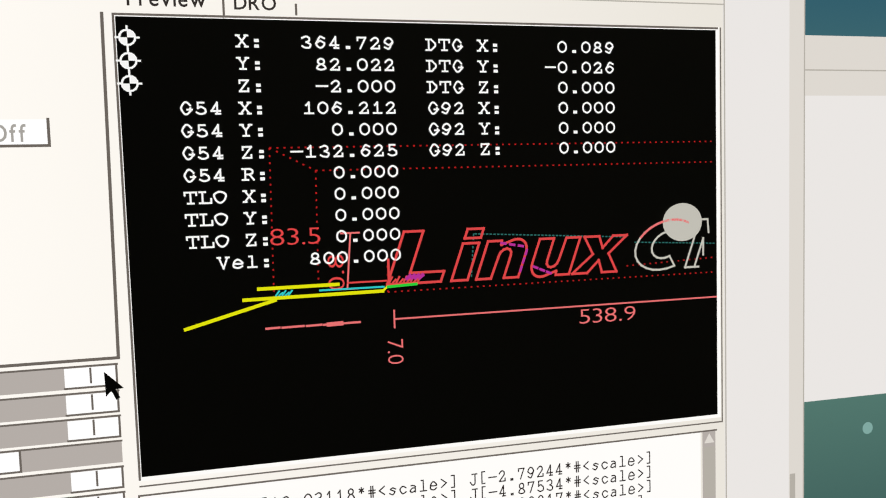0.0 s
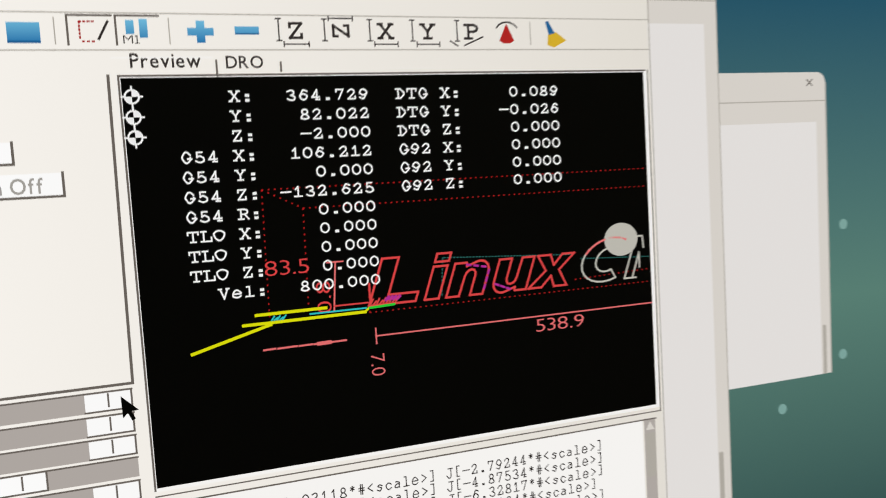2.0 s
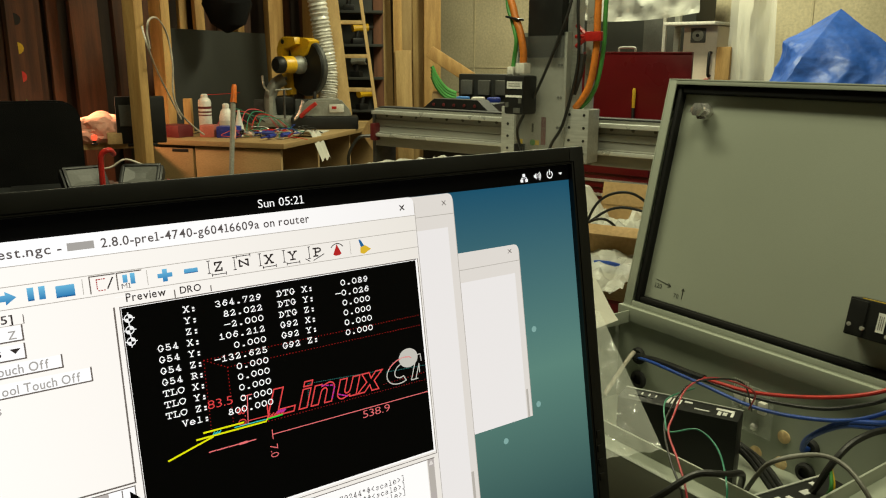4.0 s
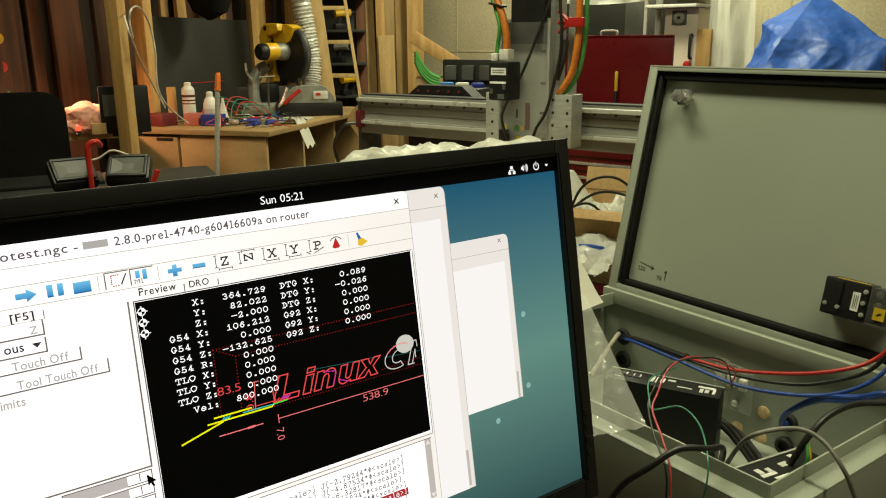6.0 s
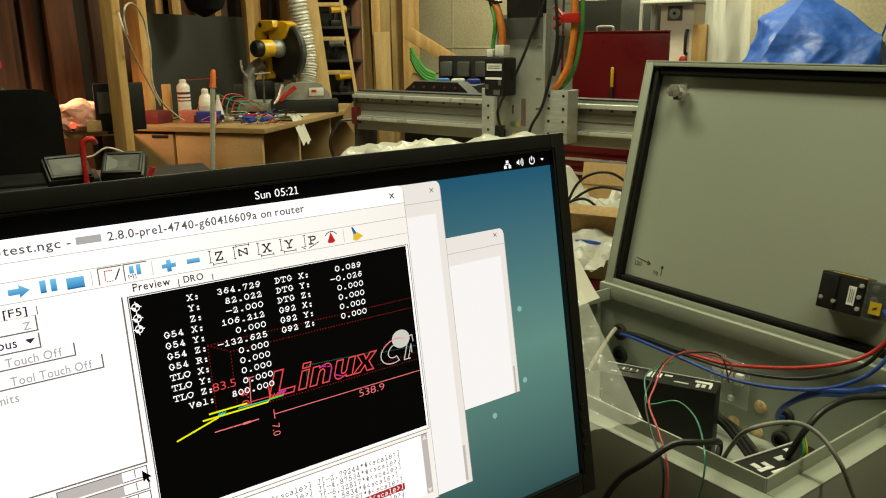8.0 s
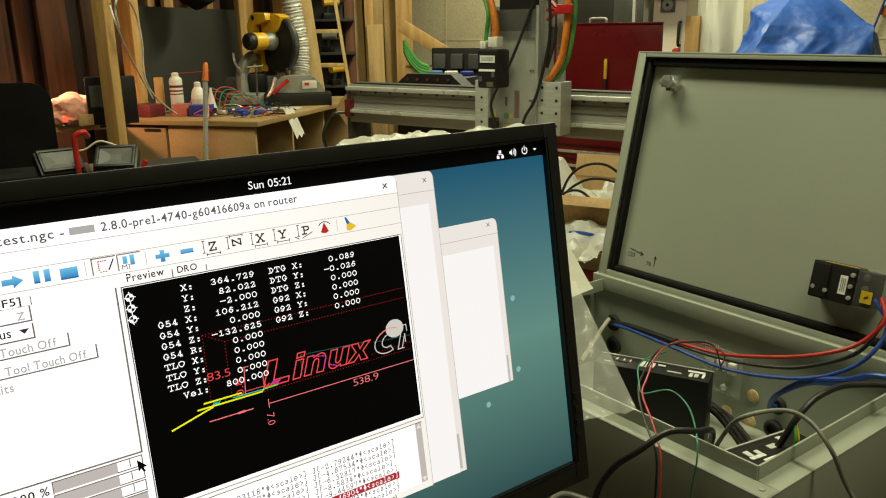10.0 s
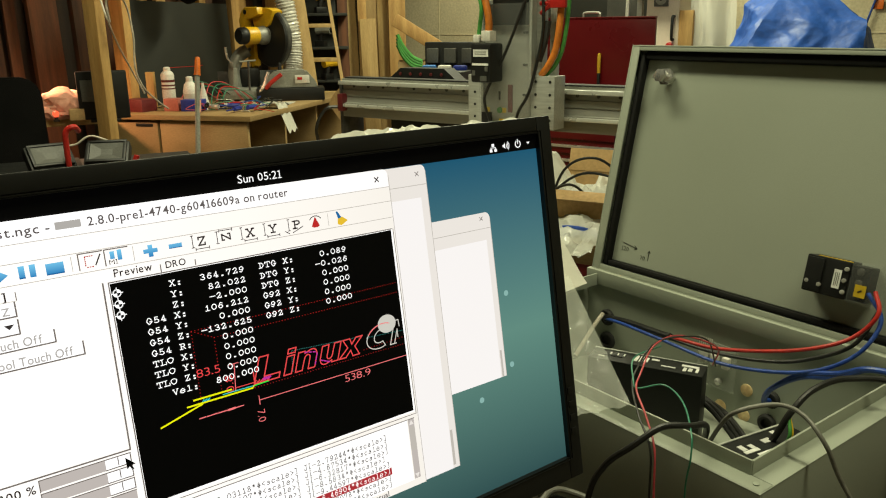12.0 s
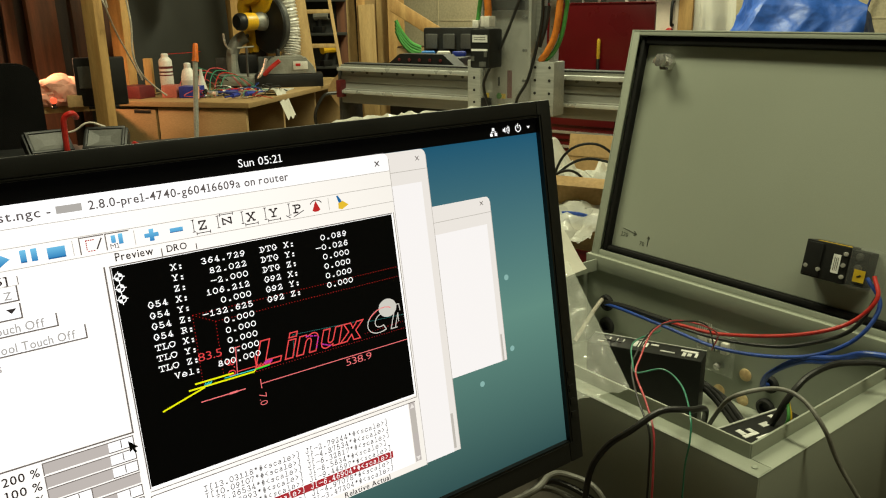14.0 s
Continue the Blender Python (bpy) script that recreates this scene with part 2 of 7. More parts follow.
def B():
    return bmesh.new()


def boxed(c, s, bevel=0.0, rot=(0, 0, 0)):
    bm = bmesh.new()
    add_box(bm, c, s, bevel, None, rot)
    return bm


def tube(pts, r, seg=8, steps=8, r_end=None):
    bm = bmesh.new()
    add_tube(bm, pts, r, seg, steps, r_end)
    return bm


def turned(profile, m=None, seg=24):
    bm = bmesh.new()
    add_lathe(bm, profile, m, seg)
    return bm


# ---- the hall ----
def R(x, y, z, rz=0, rx=0, ry=0):
    return ROOM @ pose(x, y, z, rx, ry, rz)


def structure(name, bm, material, m, label=""):
    return tagged(single(name, bm, material, m, label, "", shade=False), kind="structure")


structure("floor", boxed((1.2, 0.4, -0.05), (9.6, 9.0, 0.1)), FLOOR, ROOM)
structure("ceiling", boxed((1.2, 0.4, 3.05), (9.6, 9.0, 0.1)), CEILING, ROOM)
bm = boxed((4.95 + 0.05, 0.3, 1.5), (0.2, 7.4, 3.0))
wall_back = structure("wall_east", bm, CONCRETE, ROOM, "bare cast concrete wall with form lines")
bm = B()
for k in range(5):                                   # raised fins left by the formwork joints
    add_box(bm, (4.898, 3.3 - 1.22 * k, 1.5), (0.006, 0.012, 3.0))
for z in (0.62, 1.24, 1.86, 2.48):
    add_box(bm, (4.898, 0.3, z), (0.005, 7.4, 0.009))
part("form_line", bm, CONCRETE, wall_back)
structure("wall_north", boxed((1.2, 4.06, 1.5), (9.6, 0.12, 3.0)), BOARD_WALL, ROOM, "dark boarded wall behind stored lumber")
structure("wall_south", boxed((1.2, -3.7, 1.5), (9.6, 0.2, 3.0)), CONCRETE, ROOM)
structure("wall_west", boxed((-3.5, 0.3, 1.5), (0.2, 7.8, 3.0)), CONCRETE, ROOM)

# unseen slab, added to keep the ceiling lamps' light off the nook
structure("loft_floor", boxed((-0.4, 3.15, 2.42), (4.6, 1.7, 0.12)), BOARD_WALL, ROOM, "unseen loft slab added over the posts to shade the nook")

# tube lights under the ceiling
for m, l in ((pose(0.58, 1.35, 2.95), (0.3, 1.26)), (pose(2.85, 2.5, 2.95), (0.3, 1.26)), (pose(0.75, -0.6, 2.95), (0.3, 1.26))):
    fixture = thing("ceiling_light", m, "long white fluorescent ceiling light fixture", "light", "ceiling lights")
    bm = boxed((0, 0, 0.025), (*l, 0.045), 0.006)
    part("housing", bm, WHITE_PLASTIC, fixture)

DESK = 0.66                      # height of the desk top
# desk under the monitor and the enclosure
desk = thing("desk", pose(0.2, 0.16, 0), "plain dark desk carrying the monitor and enclosure", "desk")
# dark top colour: the shadow below the monitor is put into it
part("desktop", boxed((0, 0, DESK - 0.0125), (1.8, 0.8, 0.025), 0.003), SHADED_DESK, desk)
for sx in (-1, 1):
    for sy in (-1, 1):
        part("leg", boxed((sx * 0.85, sy * 0.35, (DESK - 0.025) / 2), (0.06, 0.06, DESK - 0.025), 0.003), PINE, desk)


# ---- the monitor: a tilted panel on a stand, with the picture that it shows ----
U = 0.2116                       # one unit of the picture, in metres
PANEL = pose(0, 0, 1.16, 90 - 9.8, 0, 0)

UI_WHITE = glow("ui_white", lin(255, 253, 250), 1.15)
UI_PANEL = glow("ui_panel", lin(250, 246, 240), 1.25, lin(226, 221, 212), -0.1, 0.21, 0)
UI_TITLE = glow("ui_title", lin(255, 255, 255), 1.25, lin(236, 233, 230), -0.1, 0.21, 0)
UI_BACK = glow("ui_back_window", lin(236, 230, 222), 1.0)
UI_BACK_PAGE = glow("ui_back_page", lin(245, 241, 238), 1.04)
UI_EDGE = glow("ui_edge", lin(120, 112, 105), 0.9)
UI_SHADE = glow("ui_shade", lin(196, 190, 180), 0.95)
UI_TROUGH = glow("ui_trough", lin(192, 184, 178), 1.0)
UI_TEXT = glow("ui_text", lin(58, 52, 50), 0.9)
UI_TITLE_TEXT = glow("ui_title_text", lin(98, 92, 90), 1.0)
UI_FAINT = glow("ui_faint_text", lin(178, 174, 168), 1.0)
UI_BLACK = glow("ui_black", lin(3, 3, 4), 0.5)
UI_LINE = glow("ui_readout", lin(250, 250, 248), 1.1)
UI_RED = glow("ui_red", lin(232, 74, 74), 1.0)
UI_DOT = glow("ui_red_dots", lin(180, 30, 32), 1.0)
UI_SALMON = glow("ui_salmon", lin(244, 120, 120), 1.0)
UI_YELLOW = glow("ui_yellow", lin(238, 238, 12), 1.0)
UI_CYAN = glow("ui_cyan", lin(50, 205, 205), 1.0)
UI_TEAL = glow("ui_dark_teal", lin(46, 112, 106), 1.0)
UI_GREEN = glow("ui_green", lin(45, 215, 60), 1.0)
UI_MAGENTA = glow("ui_magenta", lin(190, 50, 160), 1.0)
UI_GREY = glow("ui_tool_grey", lin(206, 203, 192), 1.0)
UI_BLUE = glow("ui_blue", lin(30, 120, 184), 1.0, lin(124, 206, 242), 0.056 * U, 0.098 * U, 1)
UI_BLUE_DARK = glow("ui_blue_dark", lin(34, 104, 160), 1.0)
UI_HIGHLIGHT = glow("ui_highlight", lin(172, 46, 52), 1.0)
UI_DESK = glow("ui_wallpaper", lin(54, 88, 88), 0.86, lin(32, 92, 120), -1.15 * U, 0.23 * U, 1)
stop = [n for n in UI_DESK.node_tree.nodes if n.type == "VALTORGB"][0].color_ramp.elements.new(0.46)
stop.color = (*lin(104, 149, 136), 1)
UI_SPECK = glow("ui_wallpaper_speck", lin(140, 184, 176), 0.95)
UI_GOLD = glow("ui_gold", lin(232, 190, 50), 1.0)
UI_CONE = glow("ui_cone", lin(190, 40, 38), 1.0)

monitor = thing("computer_monitor", pose(0.111, 0.06, DESK), "black widescreen computer monitor showing machine control windows, on desk", "monitor")
TO_PANEL = monitor.matrix_world.inverted() @ PANEL


def panel_part(name, bm, material, label=""):
    ob = part(name, bm, material, monitor, label)
    ob.matrix_local = TO_PANEL
    return ob


def frame_ring(u0, v0, u1, v1, w_l, w_b, w_r, w_t, low, high):
    """A picture-frame ring round a rectangle, with bars of their own widths."""
    bm = B()
    for a, b, c, d in ((u0 - w_l, v0 - w_b, u0, v1 + w_t), (u1, v0 - w_b, u1 + w_r, v1 + w_t), (u0, v0 - w_b, u1, v0), (u0, v1, u1, v1 + w_t)):
        add_box(bm, ((a + c) / 2 * U, (b + d) / 2 * U, (low + high) / 2), ((c - a) * U, (d - b) * U, high - low), 0.0016)
    return bm


SL, SR, SB, ST = -0.735, 1.782, -1.152, 0.287          # edges of the lit panel, in picture units
bm = B()
add_box(bm, ((SL + SR) / 2 * U, (SB + ST) / 2 * U, -0.004), ((SR - SL + 0.02) * U, (ST - SB + 0.02) * U, 0.006))
screen = panel_part("screen", bm, UI_DESK, "lit screen with teal wallpaper and open windows")
bm = frame_ring(SL, SB, SR, ST, 0.081, 0.105, 0.078, 0.068, -0.012, 0.003)
bezel = panel_part("bezel", bm, BLACK_PLASTIC, "matt black bezel")
bm = frame_ring(SL + 0.001, SB + 0.001, SR - 0.001, ST - 0.001, 0.014, 0.012, 0.014, 0.012, 0.003, 0.0042)
panel_part("bezel_lip", bm, BLACK_PLASTIC, "raised inner lip of the bezel")
bm = B()
add_box(bm, ((SL + SR - 0.003) / 2 * U, (SB + ST - 0.037) / 2 * U, -0.0235), ((SR - SL + 0.156) * U, (ST - SB + 0.17) * U, 0.023), 0.004)
add_box(bm, ((SL + SR) / 2 * U, (SB + ST) / 2 * U, -0.046), ((SR - SL) * 0.7 * U, (ST - SB) * 0.7 * U, 0.03), 0.012)
panel_part("rear_housing", bm, BLACK_PLASTIC, "black rear housing")
for k in range(4):
    bm = boxed(((SR + 0.042) * U, (SB + 0.11 + 0.062 * k) * U, 0.0032), (0.0065, 0.0065, 0.0016), 0.0006)
    ob = panel_part("menu_button", bm, BLACK_PLASTIC)
bm = B()
add_box(bm, (0, 0.06, 0.19), (0.07, 0.035, 0.38), 0.008)
part("stand_neck", bm, BLACK_PLASTIC, monitor)
part("stand_foot", boxed((0, 0.03, 0.009), (0.26, 0.2, 0.018), 0.006), BLACK_PLASTIC, monitor)

# -- drawing on the panel --
DEPTH = 0.00025


def on_screen(name, bm, material, label=""):
    return part(name, bm, material, screen, label, shade=False)


def quad(bm, pts, layer):
    bm.faces.new([bm.verts.new((u * U, v * U, layer * DEPTH)) for u, v in pts])


def rect(bm, u0, v0, u1, v1, layer):
    quad(bm, ((u0, v0), (u1, v0), (u1, v1), (u0, v1)), layer)


def window_sheet(bm, u0, v0, u1, v1, layer, r=0.022):
    """A window's sheet, its upper right corner rounded."""
    quad(bm, [(u0, v0), (u1, v0)] + [(u1 - r + r * math.cos(k * math.pi / 12), v1 - r + r * math.sin(k * math.pi / 12)) for k in range(7)] + [(u0, v1)], layer)


def stroke(bm, pts, w, layer, closed=False):
    """A flat line of width w through the points."""
    pts = [Vector(p) for p in pts]
    for a, b in zip(pts, pts[1:] + pts[:1] if closed else pts[1:]):
        d = (b - a)
        if d.length < 1e-6:
            continue
        d.normalize()
        s, e = Vector((-d.y, d.x)) * w / 2, d * w / 2
        quad(bm, (a - s - e, b - s + e, b + s + e, a + s - e), layer)


def dots(bm, a, b, w, step, layer, fill=0.5):
    a, b = Vector(a), Vector(b)
    n = max(int((b - a).length / step), 1)
    for k in range(n):
        p = a.lerp(b, (k + 0.1) / n)
        stroke(bm, (p, p + (b - a).normalized() * step * fill * 0.6), w, layer)


def patch(name, u0, v0, u1, v1, layer, material, label=""):
    bm = B()
    rect(bm, u0, v0, u1, v1, layer)
    return on_screen(name, bm, material, label)


GLYPHS = {}


def glyph(ch, bold):
    """The built-in font's outline of a character, filled, with its width and height."""
    if (ch, bold) not in GLYPHS:
        cu = bpy.data.curves.new("glyph", "FONT")
        cu.body, cu.resolution_u, cu.offset = ch, 3, bold
        ob = new("glyph", cu)
        me = bpy.data.meshes.new_from_object(ob.evaluated_get(bpy.context.evaluated_depsgraph_get()))
        GLYPHS[ch, bold] = ([v.co.copy() for v in me.vertices], [tuple(p.vertices) for p in me.polygons])
        if ch == "1":                                 # a numeral with flag and foot
            top, w = max(v.co.y for v in me.vertices), 0.045 + bold
            corners = ((0.25 - w, 0), (0.25 + w, 0), (0.25 + w, top), (0.25 - w, top), (0.08, 0), (0.42, 0), (0.42, 1.6 * w), (0.08, 1.6 * w), (0.1, top - 0.13), (0.25, top - 0.09), (0.25, top), (0.1, top - 0.04))
            GLYPHS[ch, bold] = ([Vector((x, y, 0)) for x, y in corners], [(0, 1, 2, 3), (4, 5, 6, 7), (8, 9, 10, 11)])
        bpy.data.objects.remove(ob)
        bpy.data.curves.remove(cu)
        bpy.data.meshes.remove(me)
    return GLYPHS[ch, bold]


def write(bm, s, u, v, cap, layer, cell=0.0, width=0.0, bold=0.012, place=None, fat=1.0):
    """Writes s from (u, v) on its base line, capitals cap high. cell: every character in a cell of that width; width: the whole line stretched to it."""
    tall = max(p.y for p in glyph("H", bold)[0])
    k = cap / tall
    pen, todo = 0.0, []
    for ch in s:
        if ch == " ":
            pen += cell or 0.3 * cap / 0.7
            continue
        pts, faces = glyph(ch, bold)
        lo, hi = min(p.x for p in pts) * k, max(p.x for p in pts) * k
        if cell:
            sx = min(fat, cell * 0.86 / (hi - lo))
            off = pen + cell / 2 - (lo + hi) / 2 * sx
            pen += cell
        else:
            sx, off = 1.0, pen - lo
            pen += hi - lo + 0.14 * cap
        todo.append((pts, faces, sx, off))
    stretch = width / pen if width else 1.0
    for pts, faces, sx, off in todo:
        vs = []
        for p in pts:
            q = Vector(((p.x * k * sx + off) * stretch, p.y * k))
            if place:
                q = place(q)
            vs.append(bm.verts.new(((u + q.x) * U, (v + q.y) * U, layer * DEPTH)))
        for f in faces:
            try:
                bm.faces.new([vs[i] for i in f])
            except ValueError:
                pass


# a typewriter alphabet of strokes on a grid 8 wide and 8 high; "~" a curved stroke, "@" a closed curve
TYPE = {"0": "@40 12 16 48 76 72", "1": "26 48 40|10 70", "2": "~16 27 48 67 65 43 10|10 70 72", "3": "~17 48 67 65 44|~44 63 72 60 30 11",
        "4": "50 58 12 72|40 70", "5": "68 28 24|~24 45 64 73 71 50 30 11", "6": "~77 48 25 13 21 40 61 73 64 45 24 13", "7": "16 18 78 30",
        "8": "@48 27 25 44 65 67|@44 23 11 40 71 63", "9": "~11 40 63 75 67 48 27 15 24 43 64 75", ".": "30 50|31 51", ":": "30 50|31 51|34 54|35 55", "-": "04 84",
        "X": "18 70|78 10|08 28|68 88|00 20|60 80", "Y": "18 44 78|44 40|08 28|68 88|20 60", "Z": "16 18 78 10 70 72", "G": "~76 58 38 15 13 30 50 72|72 74|53 83",
        "R": "20 28|08 58|~58 77 75 54|54 24|54 80|00 40", "T": "40 48|06 08 88 86|20 60", "L": "20 28|08 48|00 80 83", "O": "@40 12 06 48 86 72", "D": "20 28|08 48|00 40|~48 66 75 73 62 40",
        "V": "18 40 78|08 28|68 88", "e": "~13 73 65 46 25 13 11 30 50 71", "l": "28 48 40|10 70", "I": "18 78|10 70|48 40", "J": "38 88|~68 62 50 30 12", "[": "69 39 30 60", "]": "29 59 50 20",
        "*": "44 48|25 67|65 27", "#": "30 38|50 58|13 73|15 75", "<": "67 14 61", ">": "27 74 21", "s": "~74 45 24 43 62 40 11", "c": "~74 55 35 13 30 50 71", "a": "~25 45 64 60|~63 33 11 30 61",
        "P": "20 28|08 58|~58 77 75 54|54 24|00 40", "N": "10 18 70 78|08 28|68 88"}


def type_line(bm, s, u, v, cap, layer, cell, w, turned_over=False):
    """Writes s in the typewriter alphabet, one character to a cell, with strokes w wide."""
    for k, ch in enumerate(s):
        for line in TYPE.get(ch, "").split("|") if ch in TYPE else ():
            kind, pts = line[0], [Vector((int(q[0]) / 8, int(q[1]) / 8, 0)) for q in line.strip("~@").split()]
            if kind == "@":
                n = len(pts)
                pts = smooth_path(pts[-2:] + pts + pts[:2], 4)[8:8 + 4 * n]
            elif kind == "~":
                pts = smooth_path(pts, 4)
            if turned_over:
                pts = [Vector((q.y, 1 - q.x, 0)) for q in pts]
            stroke(bm, [(u + (k + 0.11 + 0.78 * q.x) * cell, v + q.y * cap) for q in pts], w, layer, kind == "@")


def line_of(name, s, u, v, cap, layer, material, **more):
    bm = B()
    write(bm, s, u, v, cap, layer, **more)
    return on_screen(name, bm, material)


# top bar and the windows behind
patch("top_bar", SL, 0.224, SR, ST, 1, UI_BLACK)
line_of("clock_text", "Sun 05:21", 0.446, 0.243, 0.026, 2, UI_LINE, width=0.16, bold=0.002)
bm = B()                                              # network, sound, power and menu signs
for du, dv in ((-0.012, -0.012), (0.012, -0.012), (0, 0.009)):
    rect(bm, 1.541 + du - 0.007, 0.25 + dv - 0.006, 1.541 + du + 0.007, 0.25 + dv + 0.006, 2)
stroke(bm, ((1.529, 0.243), (1.529, 0.249), (1.553, 0.249), (1.553, 0.243)), 0.003, 2)
on_screen("network_icon", bm, UI_LINE)
bm = B()
quad(bm, ((1.592, 0.246), (1.598, 0.246), (1.606, 0.238), (1.606, 0.264), (1.598, 0.256), (1.592, 0.256)), 2)
for r in (0.008, 0.015, 0.021):
    stroke(bm, [(1.607 + r * math.cos(a), 0.251 + r * math.sin(a)) for a in (-0.8, -0.4, 0, 0.4, 0.8)], 0.003, 2)
on_screen("sound_icon", bm, UI_LINE)
bm = B()
stroke(bm, [(1.676 + 0.014 * math.sin(a), 0.252 + 0.014 * math.cos(a)) for a in (0.6 + k * 0.424 for k in range(13))], 0.004, 2)
stroke(bm, ((1.676, 0.27), (1.676, 0.254)), 0.004, 2)
on_screen("power_icon", bm, UI_LINE)
bm = B()
quad(bm, ((1.724, 0.256), (1.734, 0.246), (1.744, 0.256)), 2)
on_screen("menu_arrow", bm, UI_LINE)

bm = B()
window_sheet(bm, 1.0, -0.694, 1.483, -0.003, 1)
on_screen("rear_window", bm, UI_BACK, "pale window at the back")
patch("rear_window_page", 1.02, -0.694, 1.455, -0.114, 2, UI_BACK_PAGE)
patch("rear_window_line", 1.0, -0.068, 1.483, -0.0655, 2, UI_SHADE)
bm = B()
for s in (1, -1):
    stroke(bm, ((1.431, -0.026 - 0.0065 * s), (1.445, -0.026 + 0.0065 * s)), 0.003, 2)
on_screen("rear_window_cross", bm, UI_EDGE)
patch("rear_window_bar", 1.46, -0.694, 1.47, -0.58, 2, UI_SHADE)
bm = B()
window_sheet(bm, 0.9, -0.988, 1.19, 0.2232, 3)
on_screen("middle_window", bm, UI_BACK, "pale window behind the main one")
patch("middle_window_page", 0.95, -0.988, 1.158, 0.1, 4, UI_BACK_PAGE)
patch("middle_window_line", 1.0, 0.147, 1.19, 0.1495, 4, UI_SHADE)
patch("middle_window_bar", 1.16, -0.975, 1.172, -0.83, 4, UI_SHADE)
bm = B()
for s in (1, -1):
    stroke(bm, ((1.143, 0.19 - 0.007 * s), (1.157, 0.19 + 0.007 * s)), 0.003, 4)
on_screen("middle_window_cross", bm, UI_EDGE)
for u, v in ((1.528, -0.351), (1.34, -0.76), (1.519, -0.655)):
    bm = B()
    quad(bm, [(u + 0.012 * math.cos(k * math.pi / 8), v + 0.012 * math.sin(k * math.pi / 8)) for k in range(16)], 1)
    on_screen("wallpaper_speck", bm, UI_SPECK)

# main window
bm = B()
window_sheet(bm, SL, -0.992, 1.018, 0.225, 6)
on_screen("main_window", bm, UI_PANEL, "pale grey main window of the machine control program")
bm = B()
window_sheet(bm, SL, 0.16, 1.0175, 0.2248, 7)
on_screen("title_bar", bm, UI_TITLE)
for name, u, a, b, layer in (("main_window_border", 1.0183, -0.992, 0.203, 9), ("middle_window_border", 1.1903, -0.988, 0.201, 4), ("rear_window_border", 1.4832, -0.694, -0.025, 2)):
    patch(name, u - 0.0013, a, u + 0.0013, b, layer, UI_SHADE)
for v in (0.159, 0.106, 0.046):
    patch("bar_line", SL, v - 0.001, 1.018, v + 0.0012, 8, UI_SHADE)
line_of("title_text", "logotest.ngc -", -0.39, 0.18, 0.026, 8, UI_TITLE_TEXT, width=0.262)
patch("title_name", -0.118, 0.181, -0.048, 0.203, 8, UI_FAINT)
line_of("title_text", "2.8.0-pre1-4740-g60416609a on router", -0.03, 0.18, 0.026, 8, UI_TITLE_TEXT, width=0.645)
bm = B()
for s in (1, -1):
    stroke(bm, ((0.96, 0.191 - 0.0075 * s), (0.975, 0.191 + 0.0075 * s)), 0.0042, 8)
on_screen("title_cross", bm, UI_TEXT)

# tool bar
bm = B()
quad(bm, ((-0.312, 0.068), (-0.284, 0.068), (-0.284, 0.058), (-0.257, 0.0765), (-0.284, 0.095), (-0.284, 0.085), (-0.312, 0.085)), 8)
on_screen("step_icon", bm, UI_BLUE)
bm = B()
rect(bm, -0.231, 0.06, -0.215, 0.096, 8)
rect(bm, -0.203, 0.06, -0.187, 0.096, 8)
on_screen("pause_icon", bm, UI_BLUE)
patch("stop_icon", -0.161, 0.057, -0.113, 0.09, 8, UI_BLUE)
for n, (a, b, c, d) in {"stop_icon_edge": (-0.161, 0.057, -0.113, 0.061), "pause_icon_edge": (-0.231, 0.06, -0.215, 0.064)}.items():
    patch(n, a, b, c, d, 9, UI_BLUE_DARK)
for u in (-0.093, 0.082, 0.749):
    patch("separator", u, 0.055, u + 0.002, 0.099, 8, UI_SHADE)
for u in (-0.073, 0.0):
    bm = B()
    stroke(bm, ((u, 0.055), (u, 0.102), (u + 0.067, 0.102)), 0.0035, 8)
    on_screen("pressed_edge", bm, UI_EDGE)
bm = B()
dots(bm, (-0.055, 0.092), (-0.055, 0.062), 0.003, 0.006, 8)
dots(bm, (-0.055, 0.092), (-0.03, 0.092), 0.003, 0.006, 8)
dots(bm, (-0.052, 0.06), (-0.03, 0.06), 0.003, 0.006, 8)
on_screen("path_icon", bm, UI_DOT)
bm = B()
stroke(bm, ((-0.012, 0.092), (-0.027, 0.064)), 0.004, 8)
on_screen("path_icon_pen", bm, UI_TEXT)
bm = B()
rect(bm, 0.015, 0.072, 0.028, 0.095, 8)
rect(bm, 0.036, 0.066, 0.049, 0.097, 8)
on_screen("optional_pause_icon", bm, UI_BLUE)
line_of("icon_letters", "M1", 0.01, 0.056, 0.014, 9, UI_TEXT, width=0.028, bold=-0.006)
bm = B()
rect(bm, 0.112, 0.07, 0.155, 0.083, 8)
rect(bm, 0.1265, 0.058, 0.1405, 0.095, 8)
on_screen("zoom_in_icon", bm, UI_BLUE)
patch("zoom_out_icon", 0.19, 0.072, 0.231, 0.086, 8, UI_BLUE)
patch("zoom_icon_edge", 0.19, 0.072, 0.231, 0.0745, 9, UI_BLUE_DARK)
